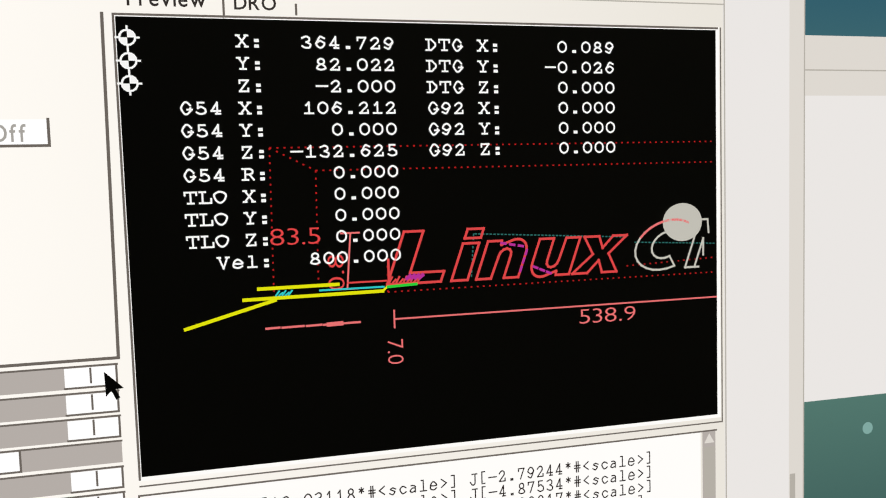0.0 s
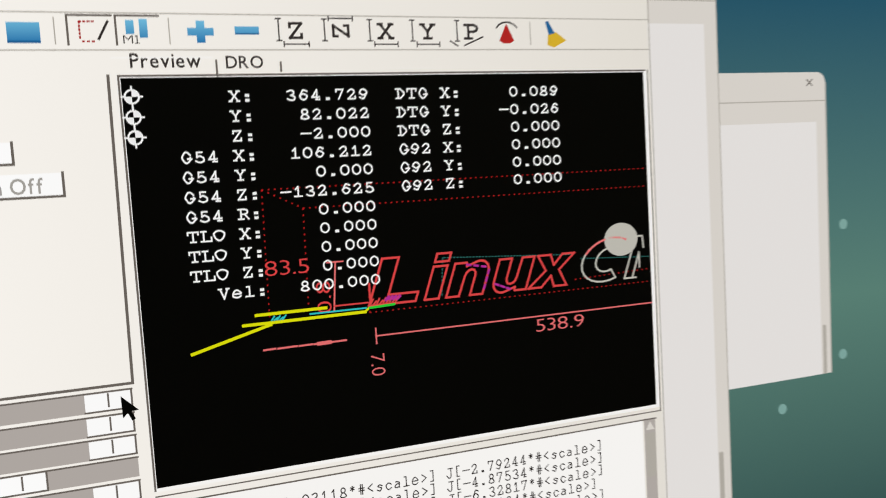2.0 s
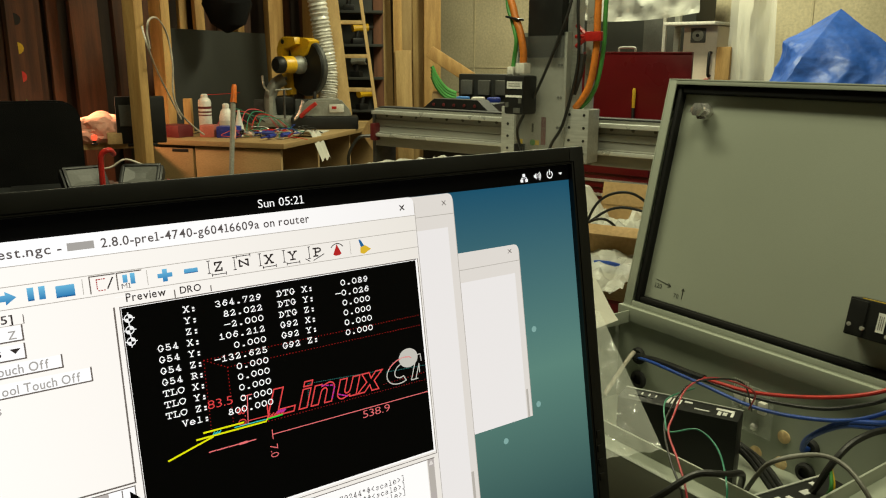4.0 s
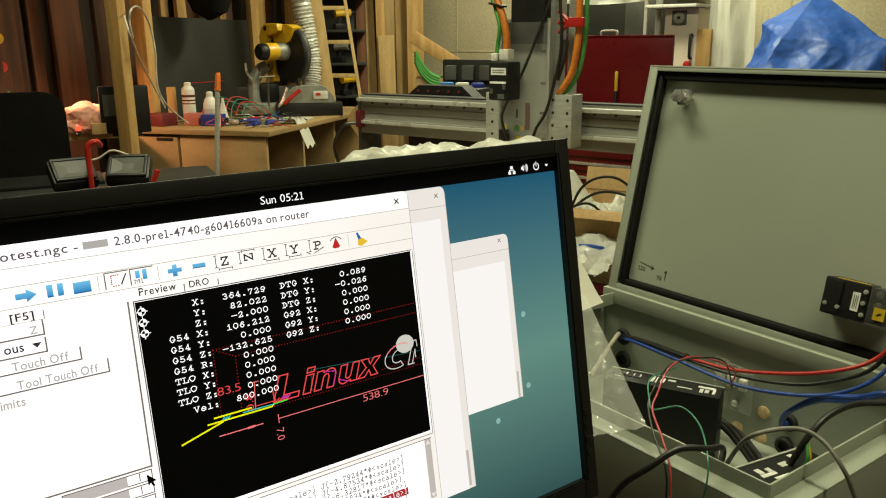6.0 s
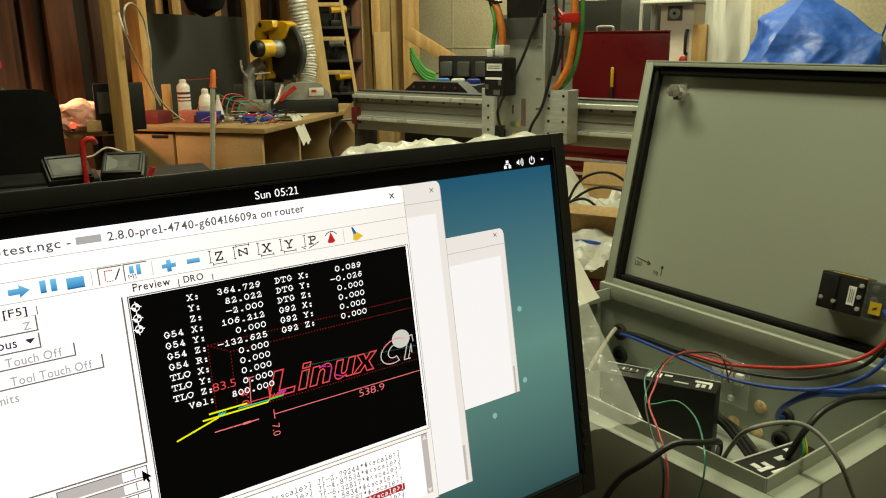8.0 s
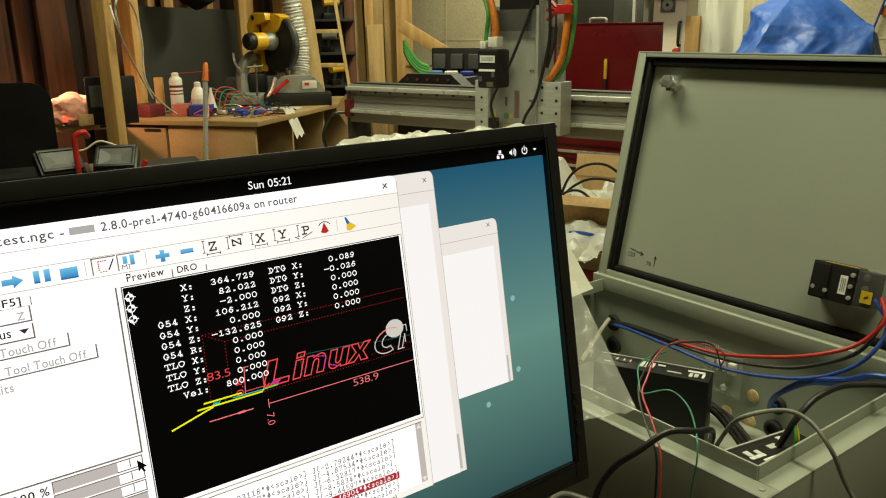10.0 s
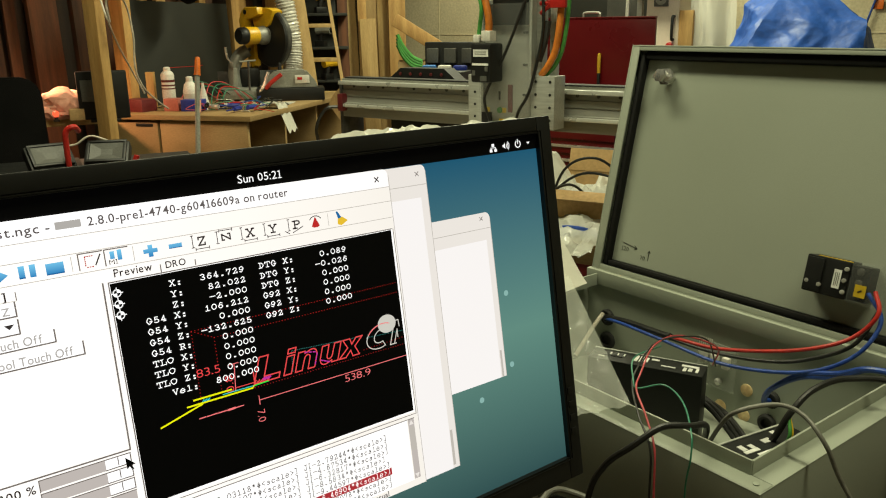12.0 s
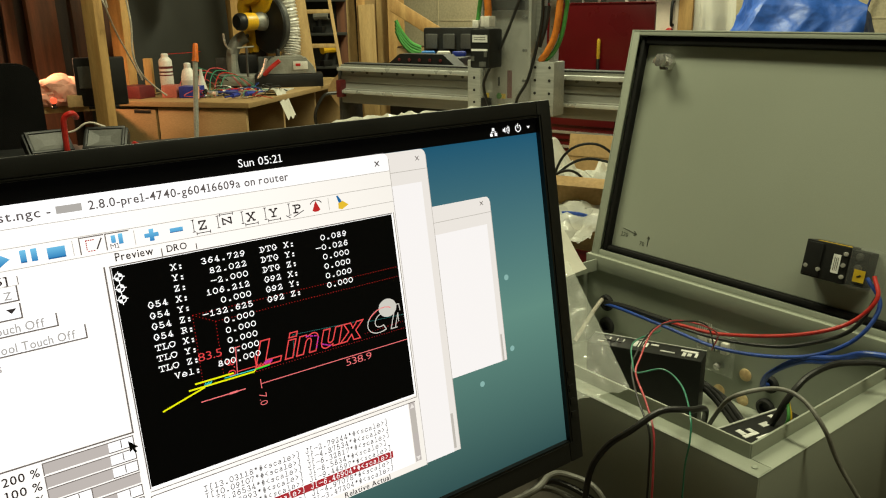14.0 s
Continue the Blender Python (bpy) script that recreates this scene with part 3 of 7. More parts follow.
for ch, u in (("Z", 0.291), ("N", 0.372), ("X", 0.455), ("Y", 0.536), ("P", 0.624)):
    bm = B()
    type_line(bm, "Z" if ch == "N" else ch, u - 0.014, 0.067, 0.025, 8, 0.035, 0.0048, turned_over=ch == "N")
    on_screen("view_letter", bm, UI_TEXT)
    bm = B()                                          # the two axes with end ticks
    stroke(bm, ((u - 0.026, 0.1), (u - 0.026, 0.062)), 0.0025, 8)
    for v in (0.1, 0.062):
        stroke(bm, ((u - 0.03, v), (u - 0.022, v)), 0.0025, 8)
    if ch == "P":
        stroke(bm, ((u - 0.04, 0.062), (u - 0.026, 0.053)), 0.0028, 8)
        stroke(bm, ((u - 0.012, 0.054), (u + 0.026, 0.07)), 0.0028, 8)
    else:
        v = 0.1015 if ch == "N" else 0.056
        stroke(bm, ((u - 0.018, v), (u + 0.026, v)), 0.0025, 8)
        for x in (u - 0.018, u + 0.026):
            stroke(bm, ((x, v - 0.004), (x, v + 0.004)), 0.0025, 8)
    on_screen("view_axes", bm, UI_TEXT)
bm = B()
quad(bm, ((0.684, 0.063), (0.692, 0.058), (0.706, 0.058), (0.715, 0.063), (0.7, 0.096)), 8)
on_screen("cone_icon", bm, UI_CONE)
bm = B()
stroke(bm, [(0.7 + 0.024 * math.cos(a), 0.078 + 0.02 * math.sin(a)) for a in (0.5, 0.9, 1.3, 1.57, 1.9, 2.3, 2.65)], 0.003, 9)
on_screen("cone_icon_arrow", bm, UI_TEXT)
bm = B()
quad(bm, ((0.783, 0.1), (0.79, 0.101), (0.803, 0.078), (0.79, 0.074)), 8)
on_screen("broom_icon_handle", bm, UI_BLUE_DARK)
bm = B()
quad(bm, ((0.788, 0.075), (0.806, 0.08), (0.828, 0.064), (0.8, 0.05), (0.786, 0.055)), 8)
on_screen("broom_icon_brush", bm, UI_GOLD)

# tabs, side panel
line_of("tab_text", "Preview", 0.017, 0.017, 0.024, 8, UI_TEXT, width=0.116)
line_of("tab_text", "DRO", 0.171, 0.015, 0.021, 8, UI_TEXT, width=0.066)
for u, a, b in ((0.1535, -0.0005, 0.03), (0.2625, 0.008, 0.026)):
    patch("tab_edge", u, a, u + 0.0035, b, 8, UI_EDGE)
patch("tab_top", -0.012, 0.0325, 0.15, 0.0345, 8, UI_WHITE)
line_of("tab_text", "[F5]", -0.334, 0.009, 0.022, 8, UI_TEXT, width=0.064)
patch("tab_edge", -0.2495, 0.004, -0.247, 0.028, 8, UI_EDGE)
patch("tab_edge", SL, 0.002, -0.247, 0.0035, 8, UI_SHADE)


def button(u0, v0, u1, v1):
    patch("button_face", u0, v0, u1, v1, 8, UI_TITLE)
    bm = B()
    stroke(bm, ((u0, v0), (u1, v0), (u1, v1)), 0.0042, 9)
    on_screen("button_edge", bm, UI_EDGE)


button(-0.45, -0.04, -0.255, 0.0)
line_of("button_text", "Z", -0.291, -0.034, 0.022, 9, UI_FAINT)
button(-0.5, -0.09, -0.255, -0.05)
line_of("button_text", "ous", -0.362, -0.077, 0.026, 9, UI_TEXT, width=0.053)
bm = B()
quad(bm, ((-0.292, -0.06), (-0.279, -0.074), (-0.265, -0.06)), 10)
on_screen("drop_down_arrow", bm, UI_TEXT)
button(-0.6, -0.134, -0.1695, -0.099)
line_of("button_text", "Touch Off", -0.35, -0.128, 0.025, 10, UI_FAINT, width=0.15)
button(-0.7, -0.188, -0.1, -0.15)
line_of("button_text", "Tool Touch Off", -0.345, -0.182, 0.025, 10, UI_FAINT, width=0.218)
line_of("panel_text", "limits", -0.4, -0.229, 0.025, 9, UI_FAINT, width=0.072)
bm = B()
stroke(bm, ((SL, -0.5085), (-0.0235, -0.5085), (-0.0185, 0.004)), 0.0048, 8)
on_screen("side_panel_edge", bm, UI_EDGE)
for k, (v, knob) in enumerate(((-0.5175, -0.1), (-0.558, -0.1), (-0.597, -0.1), (-0.636, -0.24), (-0.676, -0.1), (-0.716, -0.1))):
    patch("slider_trough", -0.281, v - 0.034, -0.026, v - 0.001, 8, UI_TROUGH)
    bm = B()
    stroke(bm, ((-0.281, v - 0.035), (-0.281, v), (-0.026, v)), 0.003, 9)
    on_screen("slider_edge", bm, UI_EDGE)
    patch("slider_knob", knob, v - 0.031, knob + 0.073, v - 0.002, 9, UI_TITLE)
    bm = B()
    stroke(bm, ((knob, v - 0.032), (knob + 0.073, v - 0.032), (knob + 0.073, v - 0.002)), 0.0032, 10)
    stroke(bm, ((knob + 0.0365, v - 0.004), (knob + 0.0365, v - 0.025)), 0.003, 10)
    on_screen("slider_knob_edge", bm, UI_EDGE)
for s, v in (("200 %", -0.551), ("100 %", -0.592), ("100 %", -0.632)):
    line_of("slider_text", s, -0.388, v, 0.025, 8, UI_TEXT, width=0.1)
bm = B()
quad(bm, ((-0.044, -0.527), (-0.043, -0.565), (-0.035, -0.557), (-0.029, -0.571), (-0.023, -0.568), (-0.029, -0.555), (-0.017, -0.554)), 14)
on_screen("mouse_pointer", bm, UI_BLACK)

# preview area
patch("preview_frame", -0.0055, -0.703, 1.0085, 0.0055, 8, UI_WHITE)
bm = B()
stroke(bm, ((-0.003, -0.7), (-0.003, 0.0035), (1.004, 0.0035)), 0.0035, 9)
stroke(bm, ((-0.003, -0.711), (1.0105, -0.711), (1.0105, 0.004)), 0.0025, 9)
on_screen("preview_frame_edge", bm, UI_EDGE)
patch("preview_area", 0.0, -0.696, 1.0, 0.0, 10, UI_BLACK, "black preview area with readouts and tool path")
READOUT = (("     X:", "364.729"), ("     Y:", "82.022"), ("     Z:", "-2.000"), ("G54 X:", "106.212"), ("G54 Y:", "0.000"), ("G54 Z:", "-132.625"),
           ("G54 R:", "0.000"), ("TLO X:", "0.000"), ("TLO Y:", "0.000"), ("TLO Z:", "0.000"), ("Vel:", "800.000"))
CELL, ROW = 0.0217, 0.0339
for k, (name, value) in enumerate(READOUT):
    bm = B()
    v = -0.043 - ROW * k
    name = name.strip()
    type_line(bm, name, 0.2125 - CELL * len(name), v + 0.0012, 0.0168, 12, CELL, 0.0029)
    on_screen("readout_name", bm, UI_LINE)
    bm = B()
    type_line(bm, value, 0.4185 - CELL * len(value), v + 0.0012, 0.0168, 12, CELL, 0.0029)
    on_screen("readout_value", bm, UI_LINE)
for k, (name, value) in enumerate((("DTG X:", "0.089"), ("DTG Y:", "-0.026"), ("DTG Z:", "0.000"), ("G92 X:", "0.000"), ("G92 Y:", "0.000"), ("G92 Z:", "0.000"))):
    bm = B()
    v = -0.044 - ROW * k
    type_line(bm, name, 0.467, v + 0.0012, 0.0168, 12, CELL, 0.0029)
    on_screen("readout_name", bm, UI_LINE)
    bm = B()
    type_line(bm, value, 0.803 - CELL * len(value), v + 0.0012, 0.0168, 12, CELL, 0.0029)
    on_screen("readout_value", bm, UI_LINE)
for v in (-0.031, -0.065, -0.0985):
    bm = B()
    c = (0.0155, v)
    for q in (0, 2):
        quad(bm, [c] + [(c[0] + 0.0105 * math.cos(a), v + 0.0105 * math.sin(a)) for a in (q * math.pi / 2 + j * math.pi / 12 for j in range(7))], 12)
    stroke(bm, [(c[0] + 0.011 * math.cos(k * math.pi / 8), v + 0.011 * math.sin(k * math.pi / 8)) for k in range(16)], 0.003, 12, True)
    for du, dv in ((1, 0), (-1, 0), (0, 1), (0, -1)):
        stroke(bm, ((c[0] + 0.011 * du, v + 0.011 * dv), (c[0] + 0.016 * du, v + 0.016 * dv)), 0.003, 12)
    on_screen("home_mark", bm, UI_LINE)

# limits box in dots
for a, b in (((0.214, -0.1965), (0.998, -0.1965)), ((0.284, -0.233), (0.998, -0.233)), ((0.214, -0.1965), (0.211, -0.43)), ((0.284, -0.233), (0.281, -0.426)),
             ((0.214, -0.1965), (0.284, -0.233)), ((0.393, -0.433), (0.998, -0.432)), ((0.82, -0.412), (0.998, -0.405)), ((0.393, -0.433), (0.393, -0.38))):
    bm = B()
    dots(bm, a, b, 0.0024, 0.0108, 11, 0.1)
    tagged(on_screen("limit_line", bm, UI_DOT), kind="stuff")
bm = B()
stroke(bm, ((0.402, -0.478), (0.998, -0.4775)), 0.0028, 11)
stroke(bm, ((0.402, -0.464), (0.402, -0.492)), 0.0028, 11)
stroke(bm, ((0.335, -0.334), (0.327, -0.424)), 0.0028, 11)
stroke(bm, ((0.32, -0.334), (0.349, -0.334)), 0.0028, 11)
stroke(bm, ((0.312, -0.424), (0.343, -0.424)), 0.0028, 11)
on_screen("dimension_line", bm, UI_SALMON)
line_of("dimension_text", "538.9", 0.729, -0.509, 0.025, 11, UI_SALMON, width=0.112, bold=-0.012)
line_of("dimension_text", "83.5", 0.209, -0.349, 0.026, 11, UI_RED, width=0.083, bold=-0.012)
TURNED = lambda q: Vector((q.y, -q.x))
line_of("dimension_text", "7.0", 0.389, -0.512, 0.026, 11, UI_SALMON, width=0.044, bold=-0.012, place=TURNED)
line_of("dimension_text", "0.8", 0.323, -0.425, 0.026, 11, UI_RED, width=0.062, bold=-0.012, place=lambda q: Vector((-q.y, q.x)))
bm = B()
for a, b in ((0.197, 0.217), (0.222, 0.255), (0.26, 0.283), (0.287, 0.345)):
    stroke(bm, ((a, -0.4795), (b, -0.479)), 0.0035, 11)
stroke(bm, ((0.295, -0.4795), (0.315, -0.479)), 0.007, 11)
on_screen("dashed_mark", bm, UI_SALMON)
bm = B()
stroke(bm, ((0.188, -0.416), (0.312, -0.4155)), 0.0055, 12)
stroke(bm, ((0.165, -0.432), (0.384, -0.4305)), 0.0055, 12)
stroke(bm, ((0.384, -0.4305), (0.393, -0.423)), 0.004, 12)
stroke(bm, ((0.076, -0.472), (0.212, -0.435)), 0.0055, 12)
on_screen("yellow_axis", bm, UI_YELLOW)
bm = B()
stroke(bm, ((0.283, -0.4235), (0.386, -0.4235)), 0.003, 13)
for k in range(5):
    stroke(bm, ((0.214 + 0.005 * k, -0.4275), (0.219 + 0.005 * k, -0.421 - 0.003 * (k % 2))), 0.0028, 13)
on_screen("cyan_mark", bm, UI_CYAN)
bm = B()
stroke(bm, ((0.393, -0.424), (0.44, -0.422)), 0.0045, 13)
on_screen("green_axis", bm, UI_GREEN)
bm = B()
dots(bm, (0.327, -0.414), (0.392, -0.414), 0.0028, 0.006, 12, 1.2)
for k in range(9):
    stroke(bm, ((0.395 + 0.006 * k, -0.418), (0.4 + 0.006 * k, -0.409 - 0.004 * (k % 2))), 0.0032, 13)
stroke(bm, ((0.395, -0.424), (0.395, -0.38)), 0.004, 12)
on_screen("red_scribble", bm, UI_RED)
bm = B()
for k in range(4):
    stroke(bm, ((0.425 + 0.007 * k, -0.412), (0.43 + 0.007 * k, -0.408)), 0.006, 13)
on_screen("magenta_scribble", bm, UI_MAGENTA)
bm = B()
dots(bm, (0.543, -0.344), (0.82, -0.361), 0.0022, 0.0066, 11)
dots(bm, (0.836, -0.371), (0.998, -0.38), 0.0022, 0.0066, 11)
dots(bm, (0.541, -0.344), (0.535, -0.419), 0.0022, 0.0066, 11)
on_screen("rapid_move", bm, UI_TEAL)


# slanted outlines of the cut shapes
def slant(pts, u, w=1.0):
    """Points on a 1 x 1 cell, leaned to the right, on the base line of the cut shapes."""
    return [(u + x * w + (y * 0.09) * 0.34, -0.4205 + y * 0.085) for x, y in pts]


def arc(cx, cy, rx, ry, a0, a1, n=10):
    return [(cx + rx * math.cos(radians(a0 + (a1 - a0) * k / n)), cy + ry * math.sin(radians(a0 + (a1 - a0) * k / n))) for k in range(n + 1)]


SHAPES = [
    (slant(((0, 0), (1, 0), (1, 0.2), (0.36, 0.2), (0.36, 1), (0, 1)), 0.392, 0.09), UI_RED),
    (slant(((0, 0), (1, 0), (1, 0.72), (0, 0.72)), 0.5, 0.028), UI_RED),
    (slant(((0, 0.82), (1, 0.82), (1, 1), (0, 1)), 0.5, 0.028), UI_RED),
    (slant([(0, 0), (0, 0.74)] + [(0.32, 0.74), (0.34, 0.66)] + arc(0.68, 0.48, 0.3, 0.28, 110, 0) + [(0.98, 0), (0.64, 0), (0.64, 0.42)] + arc(0.5, 0.44, 0.14, 0.14, 0, 180, 6) + [(0.34, 0)], 0.543, 0.076), UI_RED),
    (slant([(1, 0.74), (1, 0)] + [(0.68, 0), (0.66, 0.08)] + arc(0.32, 0.26, 0.3, 0.28, 290, 180) + [(0.02, 0.74), (0.36, 0.74), (0.36, 0.3)] + arc(0.5, 0.3, 0.14, 0.14, 180, 360, 6) + [(0.66, 0.74)], 0.634, 0.076), UI_RED),
    (slant(((0, 0), (0.34, 0), (0.52, 0.25), (0.68, 0), (1.02, 0), (0.7, 0.38), (1, 0.74), (0.68, 0.74), (0.52, 0.5), (0.36, 0.74), (0.02, 0.74), (0.34, 0.38)), 0.716, 0.082), UI_RED),
]
for outline, colour in SHAPES:
    bm = B()
    stroke(bm, outline, 0.0042, 12, True)
    on_screen("cut_shape", bm, colour)
ring = arc(0.56, 0.5, 0.56, 0.52, 52, 300, 18) + arc(0.56, 0.5, 0.26, 0.28, 300, 52, 14)
bm = B()
stroke(bm, slant(ring, 0.823, 0.105), 0.0036, 12, True)
on_screen("cut_shape", bm, UI_GREY)
bm = B()
stroke(bm, slant(((0.52, 0), (0, 0), (0, 1), (0.3, 1), (0.5, 0.72)), 0.934, 0.052), 0.0036, 12)
stroke(bm, slant(((0.36, 0), (0.36, 0.6), (0.56, 0.25)), 0.934, 0.052), 0.0036, 12)
on_screen("cut_shape", bm, UI_GREY)
bm = B()
stroke(bm, slant(arc(0.56, 0.5, 0.56, 0.52, 60, 160, 12), 0.823, 0.105), 0.004, 13)
on_screen("cut_part", bm, UI_SALMON)
bm = B()
dots(bm, *slant(((0.3, 0.7), (0.95, 0.6)), 0.543, 0.076), 0.0042, 0.012, 13, 1.0)
dots(bm, *slant(((0.98, 0.55), (0.98, 0.05)), 0.543, 0.076), 0.0042, 0.012, 13, 1.0)
dots(bm, *slant(((0.05, 0.2), (0.6, 0.02)), 0.634, 0.076), 0.0042, 0.012, 13, 1.0)
on_screen("cut_part", bm, UI_MAGENTA)
bm = B()
quad(bm, [(0.929 + 0.039 * math.cos(k * math.pi / 14), -0.339 + 0.034 * math.sin(k * math.pi / 14)) for k in range(28)], 13)
on_screen("tool_marker", bm, UI_GREY)

# program listing
patch("listing_page", -0.0055, -0.965, 0.966, -0.727, 8, UI_WHITE)
bm = B()
stroke(bm, ((-0.0055, -0.967), (-0.0055, -0.7255), (0.998, -0.7255)), 0.003, 9)
on_screen("listing_edge", bm, UI_EDGE)
LISTING = ("I[13.03118*#<scale>] J[-2.79244*#<scale>]", "I[10.09107*#<scale>] J[-4.87534*#<scale>]", "I[7.26534*#<scale>] J[-6.32817*#<scale>]",
           "I[5.2993*#<scale>] J[-8.5834*#<scale>]", "I[0.10667*#<scale>] J[-9.44597*#<scale>]", "I[9.95281*#<scale>] J[-6.46904*#<scale>]",
           "I[9.7639*#<scale>] J[-4.97078*#<scale>]", "I[8.4215*#<scale>] J[-3.47204*#<scale>]")
for k, s in enumerate(LISTING):
    v = -0.772 - 0.0262 * k
    end = 0.868 - (0.0174 if len(s.split("J")[1]) < 19 else 0)
    if k == 5:
        patch("listing_highlight", 0.0, v - 0.006, 0.872, v + 0.021, 9, UI_HIGHLIGHT)
    bm = B()
    type_line(bm, s, end - 0.0174 * len(s), v, 0.0182, 10, 0.0174, 0.0022)
    on_screen("listing_line", bm, UI_WHITE if k == 5 else UI_TEXT)
patch("scroll_trough", 0.969, -0.962, 0.996, -0.727, 9, UI_TROUGH)
patch("scroll_handle", 0.971, -0.85, 0.994, -0.755, 10, UI_SHADE)
for v, d in ((-0.74, 1), (-0.95, -1)):
    bm = B()
    quad(bm, ((0.972, v - 0.008 * d), (0.993, v - 0.008 * d), (0.9825, v + 0.01 * d)), 10)
    on_screen("scroll_arrow", bm, UI_BACK)
line_of("status_text", "Relative Actual", 0.65, -0.987, 0.02, 9, UI_TEXT, width=0.2)


# ---- grey steel enclosure on the desk, lid open ----
X0, X1, Y0, Y1, ZF = 0.592, 1.022, -0.118, 0.512, 0.83
enclosure = thing("electrical_enclosure", pose(0.8, 0.2, DESK), "open grey steel electrical enclosure with wiring, on the desk", "enclosure")
LOCAL = Matrix.Translation((-0.8, -0.2, -DESK))


def enc(name, bm, material, parent=None, label="", shade=True):
    """A part of the enclosure, built at its place in the hall."""
    bmesh.ops.transform(bm, matrix=LOCAL, verts=bm.verts[:])
    return part(name, bm, material, parent or enclosure, label, shade)


T = 0.003
enc("floor_plate", boxed(((X0 + X1) / 2, (Y0 + Y1) / 2, DESK + 0.004), (X1 - X0 - 0.008, Y1 - Y0 - 0.008, 0.008)), GREY_PAINT)
for c, s in (((X0 + T / 2, (Y0 + Y1) / 2, 0.745), (T, Y1 - Y0, ZF - DESK)), (((X0 + X1) / 2, Y0 + T / 2, 0.745), (X1 - X0 - 2 * T, T, ZF - DESK)),
             (((X0 + X1) / 2, Y1 - T / 2, 0.745), (X1 - X0 - 2 * T, T, ZF - DESK))):
    enc("side_wall", boxed(c, s, 0.0012), GREY_PAINT)
HOLES = ((0.457, 0.764, 0.013), (0.454, 0.717, 0.014), (0.153, 0.723, 0.011), (0.199, 0.677, 0.011), (0.154, 0.677, 0.011), (0.108, 0.724, 0.012), (0.111, 0.68, 0.013))
bm = boxed((X1 - 0.012, (Y0 + Y1) / 2, 0.745), (0.003, Y1 - Y0, ZF - DESK))
wall = enc("hinge_wall", bm, GREY_PAINT)
for k, (y, z, r) in enumerate(HOLES):
    m = Matrix.Translation((X1 - 0.0136, y, z)) @ pose(0, 0, 0, 0, -90, 0)
    # pale gold discs: light through the open holes, put into the colour
    if k in (2, 3, 4):
        enc("knockout", turned(((r, 0), (r, 0.0012), (r * 0.9, 0.0016)), m, 20), HOLE_LIGHT, None, "pale gold disc painted as light through a cable hole")
    else:
        enc("grommet", turned(((r * 1.25, 0), (r * 1.25, 0.004), (r, 0.007), (r * 0.7, 0.007), (r * 0.65, 0.001)), m, 20), RUBBER, None, "black rubber cable grommet")
# flange and raised lip round the opening
FL = 0.028
bm = B()
for c, s in (((X0 + FL / 2, (Y0 + Y1) / 2, ZF - 0.0015), (FL, Y1 - Y0, 0.003)), ((X1 - 0.008, (Y0 + Y1) / 2, ZF - 0.0015), (0.016, Y1 - Y0, 0.003)),
             (((X0 + X1) / 2, Y0 + FL / 2, ZF - 0.0012), (X1 - X0 - 2 * FL, FL, 0.003)), (((X0 + X1) / 2, Y1 - FL / 2, ZF - 0.0012), (X1 - X0 - 2 * FL, FL, 0.003))):
    enc("flange", boxed(c, s, 0.001), GREY_PAINT)
bm = B()
ZL = ZF + 0.018
for c, s in (((X0 + FL, (Y0 + Y1) / 2, (ZF - 0.006 + ZL) / 2), (T, Y1 - Y0 - 2 * FL, ZL - ZF + 0.006)), ((X1 - 0.018, (Y0 + Y1) / 2, (ZF - 0.004 + ZL) / 2), (T, Y1 - Y0 - 2 * FL, ZL - ZF + 0.004)),
             (((X0 + X1) / 2 + 0.005, Y0 + FL, (ZF - 0.006 + ZL) / 2), (X1 - X0 - FL - 0.018, T, ZL - ZF + 0.006)), (((X0 + X1) / 2 + 0.005, Y1 - FL, (ZF - 0.006 + ZL) / 2), (X1 - X0 - FL - 0.018, T, ZL - ZF + 0.006))):
    add_box(bm, c, s, 0.0011)
enc("lip", bm, GREY_PAINT)
enc("hinge_strip", boxed((X1 - 0.011, (Y0 + Y1) / 2, 0.8405), (0.018, Y1 - Y0 - 0.004, 0.027), 0.001), GREY_PAINT)
enc("screw", turned(((0.006, 0), (0.006, 0.002), (0.004, 0.003)), pose(0.607, -0.104, ZF) @ Matrix.Scale(0.6, 4), 12), GREY_PAINT)

# lid: a shallow tray, leaning back; local x along the hinge towards the far end, y up the lid, z out of its inner face
LIDM = Matrix.Translation((1.012, 0.505, 0.852)) @ Matrix(((0, math.sin(radians(12)), -math.cos(radians(12)), 0), (-1, 0, 0, 0), (0, math.cos(radians(12)), math.sin(radians(12)), 0), (0, 0, 0, 1)))
LW, LH = 0.632, 0.43


def lid_part(name, bm, material, parent=None, label="", shade=True):
    bmesh.ops.transform(bm, matrix=LOCAL @ LIDM, verts=bm.verts[:])
    return part(name, bm, material, parent or enclosure, label, shade)


lid = lid_part("lid", boxed((LW / 2, LH / 2, -0.023), (LW, LH, 0.003)), GREY_PAINT, None, "open grey lid leaning back")
for c, s in (((0.0015, LH / 2, -0.0095), (0.003, LH, 0.024)), ((LW - 0.0015, LH / 2, -0.0095), (0.003, LH, 0.024)), ((LW / 2, LH - 0.0015, -0.0095), (LW - 0.0062, 0.003, 0.024)), ((LW / 2, 0.0015, -0.0095), (LW - 0.0062, 0.003, 0.024)),
             ((0.0105, LH / 2, 0.0007), (0.015, LH - 0.006, 0.003)), ((LW - 0.0105, LH / 2, 0.0007), (0.015, LH - 0.006, 0.003)), ((LW / 2, LH - 0.0065, 0.0005), (LW - 0.037, 0.007, 0.003)), ((LW / 2, 0.008, 0.0005), (LW - 0.037, 0.010, 0.003))):
    lid_part("lid_rim", boxed(c, s, 0.001), GREY_PAINT, lid)
